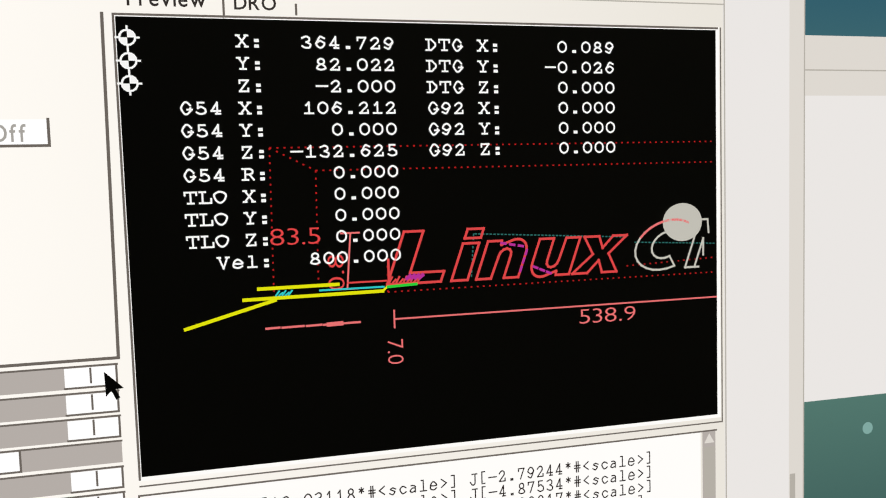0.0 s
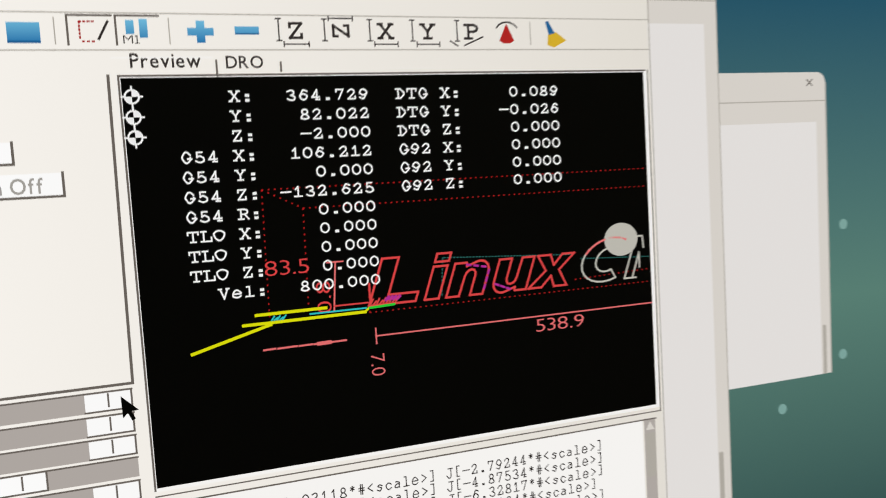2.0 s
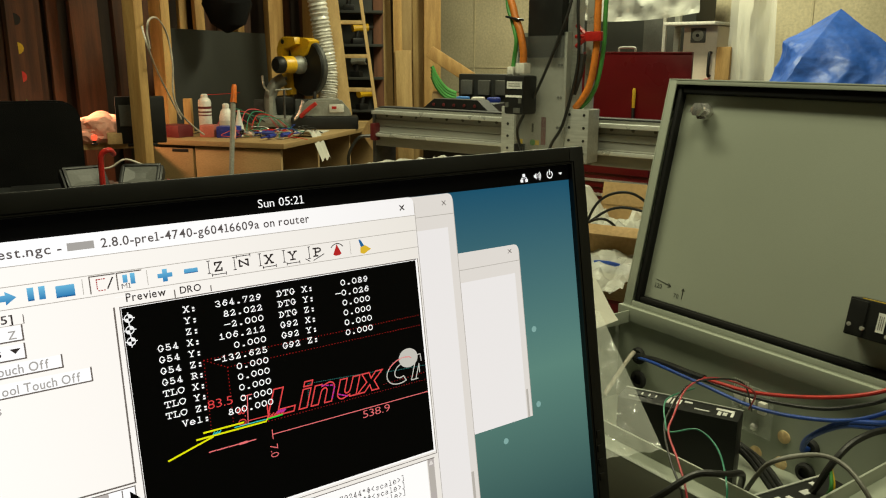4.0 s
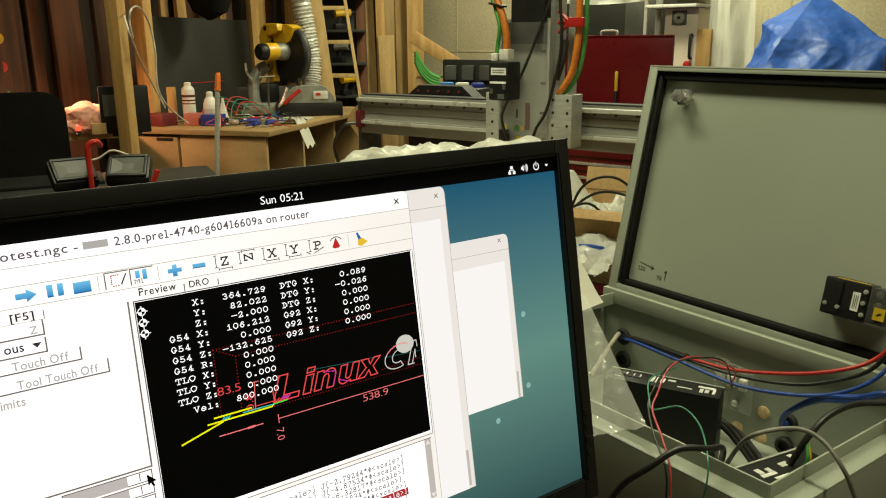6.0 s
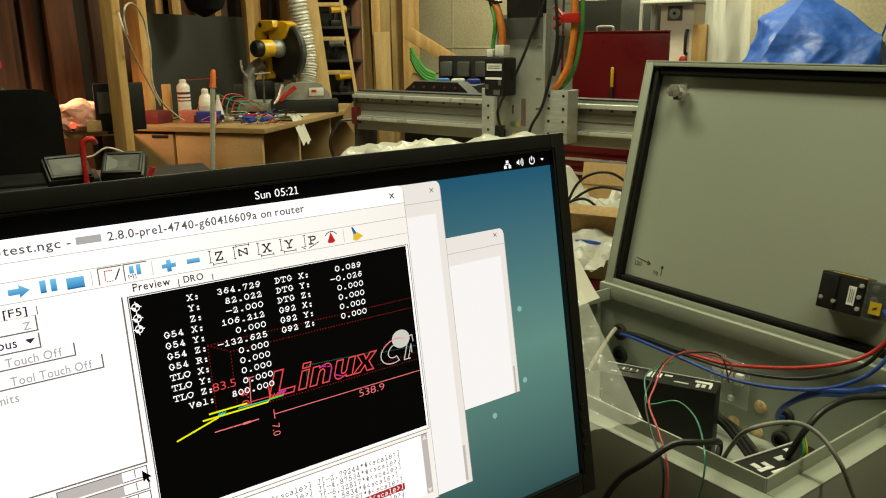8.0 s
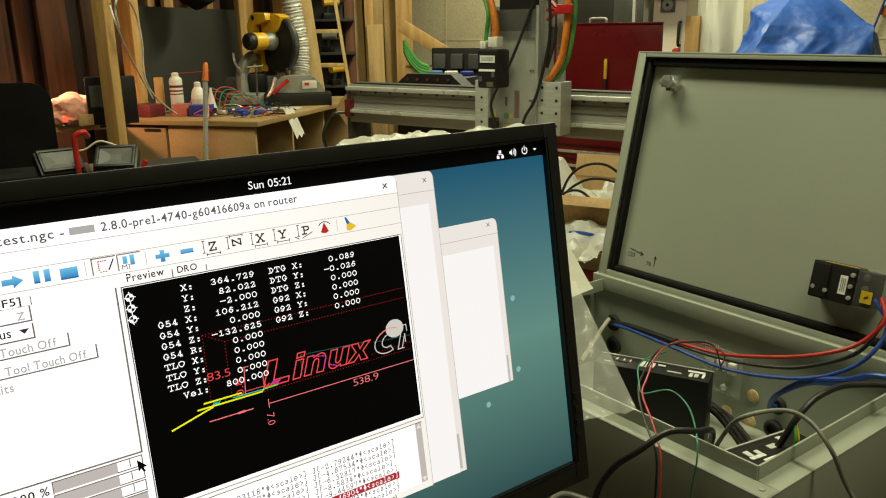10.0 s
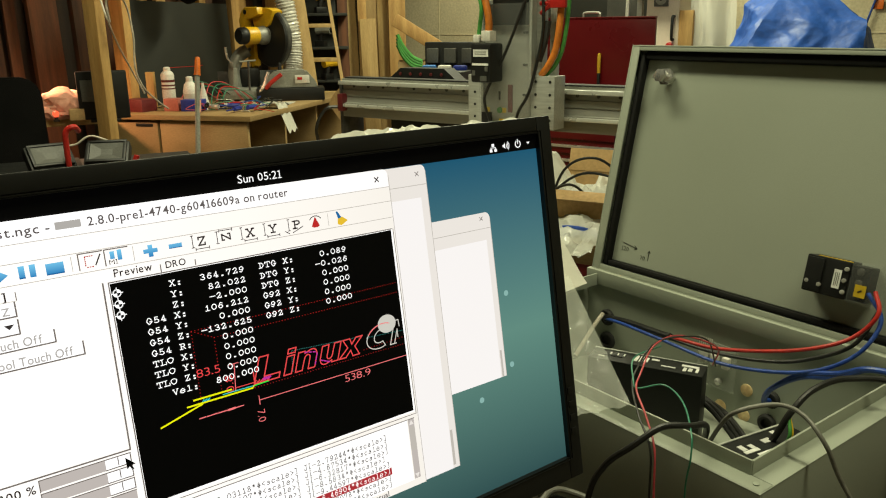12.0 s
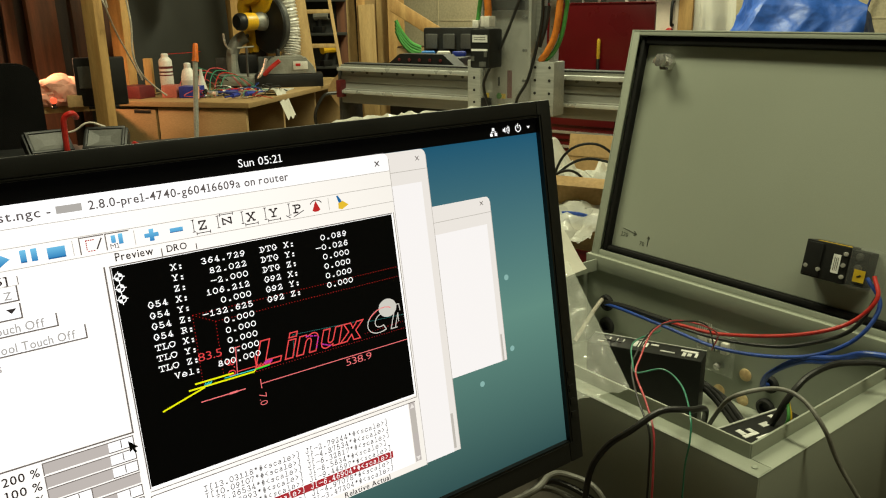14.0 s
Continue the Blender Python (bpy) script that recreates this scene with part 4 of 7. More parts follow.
GI, GO = 0.019, 0.030
GW, GM = GO - GI, (GI + GO) / 2
for c, s in (((GM, LH / 2, -0.012), (GW, LH - 0.026, 0.018)), ((LW - GM, LH / 2, -0.012), (GW, LH - 0.026, 0.018)),
             ((LW / 2, GM - 0.006, -0.0122), (LW - 2 * GO - 0.0004, GW, 0.018)), ((LW / 2, LH - GM + 0.008, -0.0122), (LW - 2 * GO - 0.0004, GW + 0.004, 0.018))):
    lid_part("gasket", boxed(c, s, 0.005), GASKET, lid, "black foam gasket strip on the lid")
lid_part("inner_panel", boxed((LW / 2, LH / 2, -0.0195), (LW - 0.05, LH - 0.05, 0.004)), GREY_PAINT, lid)
# quarter-turn latch
bm = B()
add_lathe(bm, ((0.013, -0.018), (0.013, -0.008), (0.0165, -0.008), (0.0165, -0.002), (0.009, -0.001), (0.009, 0.01), (0.0125, 0.011), (0.0125, 0.016), (0.006, 0.018)), pose(0.084, 0.375, 0), 6)
add_box(bm, (0.077, 0.374, 0.006), (0.026, 0.008, 0.005), 0.001)
lid_part("latch", bm, CHROME, lid, "shiny steel latch nut")
# pencil marks on the lid
def lid_mark(pts, name="pencil_mark"):
    bm = B()
    for a, b in zip(pts, pts[1:]):
        add_tube(bm, [(*a, -0.0172), (*b, -0.0172)], 0.0006, 4, smooth=False)
    lid_part(name, bm, BLACK_WIRE, lid, "dark pencil arrow")


lid_mark(((0.05, 0.062), (0.084, 0.056), (0.077, 0.061), (0.084, 0.056), (0.077, 0.053)))
lid_mark(((0.112, 0.039), (0.112, 0.058), (0.109, 0.053), (0.112, 0.058), (0.115, 0.053)))


def lid_text(s, x, y, cap):
    bm = B()
    write(bm, s, x / U, y / U, cap / U, 0, bold=0.0)
    bmesh.ops.transform(bm, matrix=Matrix.Translation((0, 0, -0.0171)), verts=bm.verts[:])
    lid_part("pencil_writing", bm, BLACK_WIRE, lid, "small pencil figures", False)


lid_text("120", 0.048, 0.047, 0.008)
lid_text("70", 0.094, 0.038, 0.0075)

# rotary switch module on the lid
SW = pose(0.424, 0.066, -0.017)


def sw(name, bm, material, label=""):
    bmesh.ops.transform(bm, matrix=LOCAL @ LIDM @ SW, verts=bm.verts[:])
    return part(name, bm, material, lid, label)


sw("switch_module", boxed((0.033, 0.027, 0.018), (0.066, 0.056, 0.036), 0.0025), BLACK_PLASTIC, "black switch module with screws")
sw("switch_step", boxed((0.015, 0.027, 0.037), (0.026, 0.05, 0.003), 0.001), BLACK_PLASTIC)
sw("switch_body", boxed((0.079, 0.026, 0.014), (0.026, 0.052, 0.028), 0.002), BLACK_PLASTIC)
sw("terminal_cover", boxed((0.088, 0.027, 0.0175), (0.042, 0.06, 0.035), 0.002), ACRYLIC, "clear terminal cover")
sw("white_label", boxed((0.050, 0.027, 0.0367), (0.011, 0.028, 0.001)), PRINT, "white printed label")
for k in range(3):
    sw("label_print", boxed((0.0475 + 0.0026 * k, 0.027, 0.0374), (0.0007, 0.02, 0.0006)), GREY_CABLE)
sw("warning_label", boxed((0.086, 0.017, 0.0366), (0.016, 0.018, 0.001)), YELLOW_LABEL, "yellow warning label")
sw("warning_sign", boxed((0.086, 0.017, 0.0373), (0.006, 0.002, 0.0006), 0, (0, 0, 30)), BLACK_WIRE)
for x, y in ((0.007, 0.015), (0.026, 0.013), (0.062, 0.044), (0.062, 0.010), (0.061, 0.027)):
    sw("terminal_screw", turned(((0.0034, 0.036), (0.0034, 0.0385), (0.002, 0.039)), pose(x, y, 0), 10), STEEL)
for y in (0.044, 0.027, 0.010):
    sw("terminal_barrel", turned(((0.0055, 0.0275), (0.0055, 0.031), (0.004, 0.0315)), pose(0.079, y, 0), 12), DARK_STEEL)
sw("edge_stripe", boxed((0.04, 0.0552, 0.03), (0.05, 0.0012, 0.004)), YELLOW_LABEL)


# black drive modules inside
def drive(place, size, marks, label):
    lx, ly, lz = size
    d = thing("drive_module", place, label, "drive module", "drive modules")
    part("case", boxed((0, 0, lz / 2), (lx, ly, lz), 0.0015), BLACK_PLASTIC, d)
    part("edge", boxed((0, ly / 2 - 0.0015, lz + 0.0006), (lx, 0.003, 0.0012)), ALU, d, "bare metal edge of the top plate")
    for x, y, w, h in marks:
        part("print_mark", boxed((x, y, lz + 0.0005), (w, h, 0.001)), PRINT, d)
    return d


FLOORZ = DESK + 0.0085
one = drive(pose(0.831, 0.2225, FLOORZ, 0, 0, -65), (0.178, 0.044, 0.132),
      ((-0.058, 0.006, 0.012, 0.009), (-0.042, 0.006, 0.012, 0.009), (-0.017, 0.003, 0.006, 0.022), (-0.009, 0.003, 0.005, 0.022), (-0.001, 0.004, 0.006, 0.016), (0.012, 0.009, 0.012, 0.006), (0.035, -0.008, 0.022, 0.004),
       (0.066, 0.007, 0.026, 0.007), (0.06, -0.007, 0.005, 0.014), (0.068, -0.006, 0.006, 0.012), (0.078, -0.004, 0.004, 0.016), (-0.07, -0.01, 0.01, 0.003)), "black drive module with white print, standing in the enclosure")
bm = B()
for k in range(3):
    add_box(bm, (-0.064 + 0.011 * k, 0.004, 0.1326), (0.008, 0.016, 0.0012))
part("socket", bm, BLACK_WIRE, one)
drive(pose(0.742, -0.046, FLOORZ, 0, 0, -10), (0.13, 0.076, 0.132),
      ((-0.03, 0.006, 0.024, 0.006), (-0.036, 0.016, 0.008, 0.012), (-0.022, 0.014, 0.007, 0.009), (0.006, 0.016, 0.014, 0.009), (-0.018, -0.004, 0.024, 0.004), (0.03, 0.026, 0.008, 0.008)), "black drive module with white print in the enclosure corner")

# terminal board under clear film on the hinge wall
board = thing("terminal_board", pose(X1 - 0.016, 0.21, 0.75), "small terminal board under clear film inside enclosure", "terminal board")
part("film_cover", boxed((-0.004, 0, 0), (0.003, 0.075, 0.08), 0.001), FILM, board)
for k in range(3):
    part("terminal", boxed((-0.009, 0.022 - 0.022 * k, 0.012), (0.01, 0.013, 0.02), 0.002), WHITE_PLASTIC, board)
part("screw", turned(((0.006, 0), (0.006, 0.006), (0.004, 0.008)), pose(-0.006, -0.01, -0.025, 0, -90, 0), 10), STEEL, board)
bm = B()
for k in range(7):
    add_box(bm, (-0.0062, 0.034 - 0.004 * k, 0.03), (0.001, 0.0016, 0.03))
part("ribs", bm, WHITE_PLASTIC, board)


def cable(name, pts, r, material, label, group="", seg=10):
    return single(name, tube(pts, r, seg), material, Matrix(), label, "cable", group)


cable("power_wire", ((0.957, 0.296, 0.793), (0.953, 0.27, 0.796), (0.95, 0.237, 0.799), (0.95, 0.173, 0.806), (0.95, 0.079, 0.833), (0.955, 0.013, 0.86), (0.97, -0.025, 0.885), (0.985, -0.045, 0.92), (1.002, -0.03, 0.945)), 0.003, RED_WIRE, "thick red wire from enclosure wall to lid switch", "power wires")
cable("power_wire", ((1.0, 0.456, 0.764), (0.98, 0.4, 0.775), (0.965, 0.29, 0.786), (0.96, 0.189, 0.792), (0.96, 0.101, 0.807), (0.965, 0.04, 0.828), (0.975, -0.021, 0.868), (1.0, -0.04, 0.92)), 0.0031, BLACK_WIRE, "thick black wire from enclosure wall to lid switch", "power wires")
cable("power_wire", ((1.0, 0.458, 0.763), (0.965, 0.386, 0.782), (0.945, 0.274, 0.788), (0.94, 0.165, 0.787), (0.94, 0.07, 0.805), (0.945, 0.004, 0.831), (0.96, -0.039, 0.868), (0.99, -0.048, 0.91), (1.003, -0.02, 0.94)), 0.003, BLUE_WIRE, "thick blue wire from enclosure wall to lid switch", "power wires")
cable("power_wire", ((1.0, 0.457, 0.766), (0.975, 0.38, 0.784), (0.957, 0.294, 0.793), (0.953, 0.27, 0.796)), 0.0058, BLACK_WIRE, "black sheath round the wires at the grommet", "power wires")
cable("power_wire", ((0.985, 0.45, 0.778), (0.95, 0.44, 0.765), (0.88, 0.42, 0.73)), 0.004, WHITE_CABLE, "pale cable end at the grommet", "power wires")
for k in range(2):
    cable("network_cable", ((1.0, 0.108, 0.724), (0.97, 0.1, 0.736 + 0.004 * k), (0.95, 0.078, 0.772), (0.945, 0.032, 0.809 + 0.004 * k), (0.94, -0.024, 0.83 + 0.006 * k), (0.93, -0.075, 0.862), (0.95, -0.16, 0.855), (0.98, -0.22, 0.79), (1.0, -0.3, 0.72), (1.1, -0.38, 0.667)), 0.0042, BLUE_WIRE, "blue cable looping over the enclosure rim", "rim cables")
cable("rim_cable", ((0.76, 0.0, 0.75), (0.757, -0.035, 0.80), (0.765, -0.052, 0.845), (0.80, -0.06, 0.868), (0.851, -0.078, 0.874), (0.89, -0.13, 0.868), (0.91, -0.2, 0.8), (0.94, -0.28, 0.70)), 0.0042, BLACK_WIRE, "black cable over the enclosure rim", "rim cables")
for k, (mt, d) in enumerate(((GREEN_CABLE, 0.0), (YELLOW_LABEL, 0.005))):
    cable("earth_wire", ((0.765, -0.05, 0.838), (0.752 + d, -0.06, 0.818), (0.76 + d, -0.045, 0.79)), 0.0022, mt, "short green and yellow earth wire end", "earth wires")
cable("rim_cable", ((0.70, 0.03, 0.76), (0.66, -0.02, 0.845), (0.655, -0.045, 0.878), (0.685, -0.075, 0.889), (0.69, -0.105, 0.886), (0.688, -0.135, 0.862), (0.71, -0.15, 0.81), (0.74, -0.2, 0.72), (0.74, -0.24, 0.666)), 0.0027, GREY_CABLE, "grey cable arching over the enclosure corner", "rim cables")
cable("rim_cable", ((0.70, 0.03, 0.77), (0.65, -0.01, 0.845), (0.60, -0.022, 0.868), (0.572, -0.003, 0.868), (0.545, 0.016, 0.845), (0.535, 0.046, 0.81), (0.53, 0.065, 0.76), (0.51, 0.05, 0.68), (0.45, -0.03, 0.667)), 0.0039, BLACK_WIRE, "thick black cable over the enclosure rim", "rim cables")
cable("signal_wire", ((0.9, 0.15, 0.80), (0.86, 0.12, 0.85), (0.81, 0.15, 0.872), (0.745, 0.145, 0.875), (0.66, 0.1, 0.872), (0.627, 0.079, 0.868), (0.592, 0.035, 0.86), (0.562, -0.002, 0.845), (0.553, -0.012, 0.80), (0.55, -0.02, 0.70), (0.55, -0.06, 0.664)), 0.0013, PINK_WIRE, "thin pink wire hanging over the enclosure rim", "signal wires", 6)
cable("signal_wire", ((0.9, 0.145, 0.80), (0.85, 0.13, 0.86), (0.80, 0.14, 0.876), (0.75, 0.15, 0.874), (0.665, 0.112, 0.87), (0.623, 0.082, 0.87), (0.585, 0.04, 0.86), (0.56, 0.002, 0.842), (0.553, -0.006, 0.79), (0.548, -0.012, 0.70), (0.54, -0.05, 0.664)), 0.0013, BLACK_WIRE, "thin black wire hanging over the enclosure rim", "signal wires", 6)
cable("signal_wire", ((0.78, 0.16, 0.86), (0.69, 0.135, 0.875), (0.64, 0.095, 0.872), (0.631, 0.08, 0.868), (0.657, 0.06, 0.872), (0.636, 0.016, 0.872), (0.59, -0.03, 0.866), (0.575, -0.042, 0.845), (0.572, -0.04, 0.8), (0.57, -0.05, 0.7), (0.58, -0.1, 0.664)), 0.0011, GREEN_WIRE, "thin green wire hanging over the enclosure rim", "signal wires", 6)
for k in range(3):
    cable("inner_cable", ((0.9, 0.2 - 0.02 * k, 0.74), (0.88, 0.13 - 0.015 * k, 0.735), (0.86, 0.06 - 0.01 * k, 0.70), (0.82, 0.02, 0.69)), 0.0045, BLACK_WIRE, "black cable on the enclosure floor", "inner cables")
# cables lying on the desk below the panel
for k in range(3):
    cable("desk_cable", ((0.34, 0.2, 0.668), (0.42, 0.16 - 0.015 * k, 0.70), (0.479, 0.111 + 0.012 * k, 0.74 - 0.012 * k), (0.515, 0.113 + 0.008 * k, 0.75 - 0.014 * k), (0.538, 0.10, 0.745 - 0.016 * k), (0.552, 0.07 - 0.01 * k, 0.735 - 0.02 * k), (0.55, 0.03 - 0.02 * k, 0.70), (0.52, -0.05, 0.667)), 0.004, (GREY_CABLE, BLACK_WIRE, GREY_CABLE)[k], "cable loop lying on the desk below the enclosure", "desk cables")
single("wood_block", boxed((0, 0, 0.04), (0.05, 0.09, 0.08), 0.002), PINE, pose(0.36, -0.07, DESK, 0, 0, 20), "small pine block on the desk by the monitor", "wood block")

# crumpled clear film hanging over the enclosure, and a folded sheet
random.seed(4)


def crumple(u, v, amount, k=6.0, s=0.0):
    return amount * noise.noise(Vector((u * k + s, v * k, 3.1 + s))) + amount * 0.5 * noise.noise(Vector((u * k * 2.7, v * k * 2.7 + s, 7.7)))


def film_place(u, v):
    a = Vector((0.45, 0.40, 0.9)).lerp(Vector((0.85, 0.413, 0.89)), u)
    b = Vector((0.45, 0.10, 0.86)).lerp(Vector((0.606, 0.07, 0.856)), u)
    p = a.lerp(b, v)
    p.z += 0.002 + crumple(u, v, 0.04 - 0.032 * v, 6) * (1 - u ** 6)
    return p


bm = B()
add_sheet(bm, 1, 1, 36, 36, film_place)
single("plastic_film", bm, FILM, Matrix(), "crumpled clear plastic film draped over enclosure edge", "plastic film")
bm = B()
add_sheet(bm, 1, 1, 6, 12, lambda u, v: Vector((0.84, 0.60, 0.925)).lerp(Vector((1.02, 0.62, 0.90)), u).lerp(Vector((0.74, 0.37, 0.885)).lerp(Vector((0.905, 0.42, 0.87)), u), v) + Vector((0, 0, 0.006 * math.sin(5 * v))), 0.0008)
single("paper_sheet", bm, PAPER, Matrix(), "folded off-white paper sheet by the enclosure", "paper")


# ---- router table with its gantry (hall axes: x away from the desk, y along the beam) ----
bed = thing("router_table", R(1.62, 0.75, 0), "low aluminium router table behind the desk", "machine table")
BEDZ = 0.84
part("table_top", boxed((0, 0, BEDZ - 0.02), (0.68, 1.7, 0.04), 0.002), PLY, bed)
for s in (-1, 1):
    part("side_rail", boxed((0, s * 0.88, BEDZ - 0.09), (0.7, 0.06, 0.18), 0.003), ALU, bed)
    for t in (-0.28, 0.28):
        part("leg", boxed((t, s * 0.88, (BEDZ - 0.18) / 2), (0.08, 0.06, BEDZ - 0.18), 0.003), DARK_STEEL, bed)

gantry = thing("router_gantry", R(1.85, 0.75, BEDZ), "aluminium router gantry beam carrying the tool head", "gantry")


def g(name, bm, material, parent=None, label=""):
    return part(name, bm, material, parent or gantry, label)


# the beam's extrusion: steps and grooves on the face towards the desk, drawn along y
prof = tuple((x, 0.165 + (z - 0.10) * 0.67) for x, z in ((0.0, 0.10), (0.0, 0.145), (-0.012, 0.147), (-0.012, 0.172), (0.0, 0.175), (0.004, 0.205), (0.0, 0.209), (0.0, 0.238), (0.005, 0.241), (0.005, 0.262), (-0.004, 0.265), (-0.004, 0.285), (0.0, 0.288), (0.0, 0.297), (0.11, 0.297), (0.11, 0.10)))
bm = B()
add_prism(bm, prof, -0.72, 0.76, Matrix(((1, 0, 0, 0), (0, 0, 1, 0), (0, 1, 0, 0), (0, 0, 0, 1))))
beam = g("beam", bm, EXTRUSION)
g("linear_rail", boxed((-0.013, 0.02, 0.283), (0.018, 1.48, 0.013), 0.002), RAIL, beam)
g("linear_rail", boxed((-0.014, 0.02, 0.205), (0.014, 1.48, 0.011), 0.002), RAIL, beam)
g("rubber_strip", boxed((0.03, 0.02, 0.299), (0.05, 1.46, 0.006), 0.001), RUBBER, beam)
for k in range(22):
    g("rail_bolt", turned(((0.005, 0), (0.005, 0.003), (0.003, 0.0035)), pose(-0.0041, 0.7 - 0.066 * k, 0.272, 0, -90, 0), 8), DARK_STEEL, beam)
for y in (0.77, -0.73):
    g("end_plate", boxed((0.056, y, 0.14), (0.108, 0.016, 0.28), 0.003), DARK_STEEL)
g("end_plug", boxed((-0.012, 0.752, 0.215), (0.03, 0.022, 0.06), 0.004), MAROON)
bm = B()
add_prism(bm, ((0.0, 0.13), (0.075, 0.2), (0.05, 0.235), (0.0, 0.27), (-0.01, 0.2)), -0.002, 0.002, Matrix(((0.1, 0, 1, 0.02), (1, 0, 0, 0.779), (0, 1, 0, 0), (0, 0, 0, 1))))
g("corner_guard", bm, CARDBOARD, None, "folded yellow cardboard guard on the beam end")
g("plug_cable", tube(((-0.02, 0.765, 0.2), (-0.05, 0.80, 0.19), (-0.07, 0.83, 0.12), (-0.02, 0.85, 0.02)), 0.006), BLACK_WIRE)

# the tool head on the beam
def hd(name, bm, material, parent=None, label=""):
    """A part of the head, which stands 54 mm along the beam."""
    bmesh.ops.translate(bm, vec=(0, -0.054, 0), verts=bm.verts[:])
    return g(name, bm, material, parent, label)


DULL = surface("dull_column", (0.34, 0.345, 0.31), (0.26, 0.265, 0.235), 0.42, 0.3, scale=9, spread=0.06)
column = hd("column", boxed((-0.065, 0.085, 0.31), (0.03, 0.17, 0.46), 0.002), DULL, None, "grey aluminium column")
for y in (0.004, 0.166):
    hd("column_flange", boxed((-0.085, y, 0.31), (0.014, 0.008, 0.46), 0.001), DULL, column)
hd("upper_rail", boxed((-0.05, -0.002, 0.56), (0.03, 0.036, 0.86), 0.002), ALU, None, "tall aluminium edge rail")
hd("guide_tube", boxed((-0.03, -0.04, 0.6), (0.022, 0.022, 0.6), 0.004), RAIL, None, "pale square guide tube")
for y0, w, cols in ((0.193, 0.048, (0.0,)), (-0.036, 0.076, (-0.024, 0.022))):
    block = hd("bearing_block", boxed((-0.058, y0, 0.255), (0.064, w, 0.15), 0.002), ALU, None, "drilled aluminium bearing block")
    for c in cols:
        for k in range(4):
            hd("bolt_hole", turned(((0.0042, 0), (0.0042, 0.001), (0.003, 0.0012)), pose(-0.0901, y0 + c, 0.315 - 0.036 * k, 0, -90, 0), 8), BLACK_WIRE, block)
hd("rail_carriage", boxed((-0.04, 0.205, 0.345), (0.03, 0.022, 0.04), 0.002), ALU)
hd("motor_mount", boxed((-0.062, 0.072, 0.66), (0.07, 0.11, 0.38), 0.003), BLACK_PLASTIC, None, "black upper housing")
hd("column_head", boxed((-0.083, 0.092, 0.5), (0.008, 0.15, 0.058), 0.002), BLACK_PLASTIC, None, "black panel behind the clear cover")
hd("head_plate", boxed((-0.0885, 0.055, 0.495), (0.0016, 0.03, 0.012)), TOOL_GREY, None, "small dull name plate")
hd("front_cover", boxed((-0.098, 0.085, 0.37), (0.003, 0.172, 0.32), 0.001), ACRYLIC, None, "clear acrylic cover")
for z in (0.45, 0.36, 0.275):
    for y in (0.03, 0.022):
        hd("column_screw", turned(((0.004, 0), (0.004, 0.002), (0.002, 0.0025)), pose(-0.0802, y, z, 0, -90, 0), 8), DARK_STEEL, column)
hd("red_strip", boxed((-0.0815, 0.075, 0.263), (0.002, 0.015, 0.08)), MAROON, column, "narrow dark red strip")
hd("slot", boxed((-0.0808, 0.112, 0.27), (0.0012, 0.006, 0.026)), BLACK_WIRE, column)
for y, z, mt in ((0.11, 0.228, GREEN_CABLE), (0.075, 0.198, BLUE_PLASTIC)):
    hd("round_button", turned(((0.009, 0), (0.009, 0.003), (0.006, 0.004)), pose(-0.0805, y, z, 0, -90, 0), 14), mt, column)
for y, z in ((0.155, 0.228), (0.104, 0.196), (0.098, 0.228)):
    hd("sticker", boxed((-0.081, y, z), (0.0016, 0.018, 0.014)), YELLOW_LABEL, column)
hd("terminal_box", boxed((-0.09, 0.15, 0.205), (0.02, 0.026, 0.034), 0.002), BLACK_PLASTIC, column)
motor = hd("servo_motor", boxed((-0.135, 0.122, 0.367), (0.07, 0.066, 0.108), 0.007), BLACK_PLASTIC, None, "black servo motor")
hd("motor_flange", boxed((-0.135, 0.121, 0.345), (0.074, 0.06, 0.05), 0.01), BLACK_PLASTIC, motor)
hd("motor_label", boxed((-0.1712, 0.12, 0.395), (0.0016, 0.05, 0.02)), PRINT, motor, "pale rating label")
for z in (0.3985, 0.3925):
    hd("label_bar", boxed((-0.1722, 0.12, z), (0.0008, 0.038, 0.0018)), GREY_CABLE, motor)
hd("motor_label", boxed((-0.1725, 0.121, 0.364), (0.0016, 0.054, 0.006)), PRINT, motor)
for y, z, w in ((0.143, 0.34, 0.01), (0.11, 0.325, 0.022), (0.1, 0.352, 0.01)):
    hd("motor_label", boxed((-0.1728, y, z), (0.0016, w, 0.014)), GREY_CASE, motor)
hd("white_connector", boxed((-0.14, 0.147, 0.434), (0.03, 0.02, 0.022), 0.003), WHITE_PLASTIC, motor)
hd("white_connector", boxed((-0.14, 0.113, 0.441), (0.034, 0.03, 0.03), 0.003), WHITE_PLASTIC, motor)
hd("power_cable", tube(((-0.14, 0.113, 0.45), (-0.14, 0.113, 0.485), (-0.14, 0.125, 0.54), (-0.13, 0.155, 0.6), (-0.11, 0.19, 0.7), (-0.05, 0.21, 0.95)), 0.0105, 12), ORANGE_CABLE, motor, "thick orange cable")
hd("signal_cable", tube(((-0.14, 0.147, 0.44), (-0.14, 0.142, 0.475), (-0.142, 0.136, 0.52), (-0.135, 0.155, 0.57), (-0.12, 0.185, 0.65), (-0.06, 0.225, 0.95)), 0.0062, 10), GREEN_CABLE, motor, "green cable")
hd("tie", boxed((-0.135, 0.148, 0.578), (0.03, 0.046, 0.006), 0.002, (12, 0, 0)), BLACK_WIRE, motor)
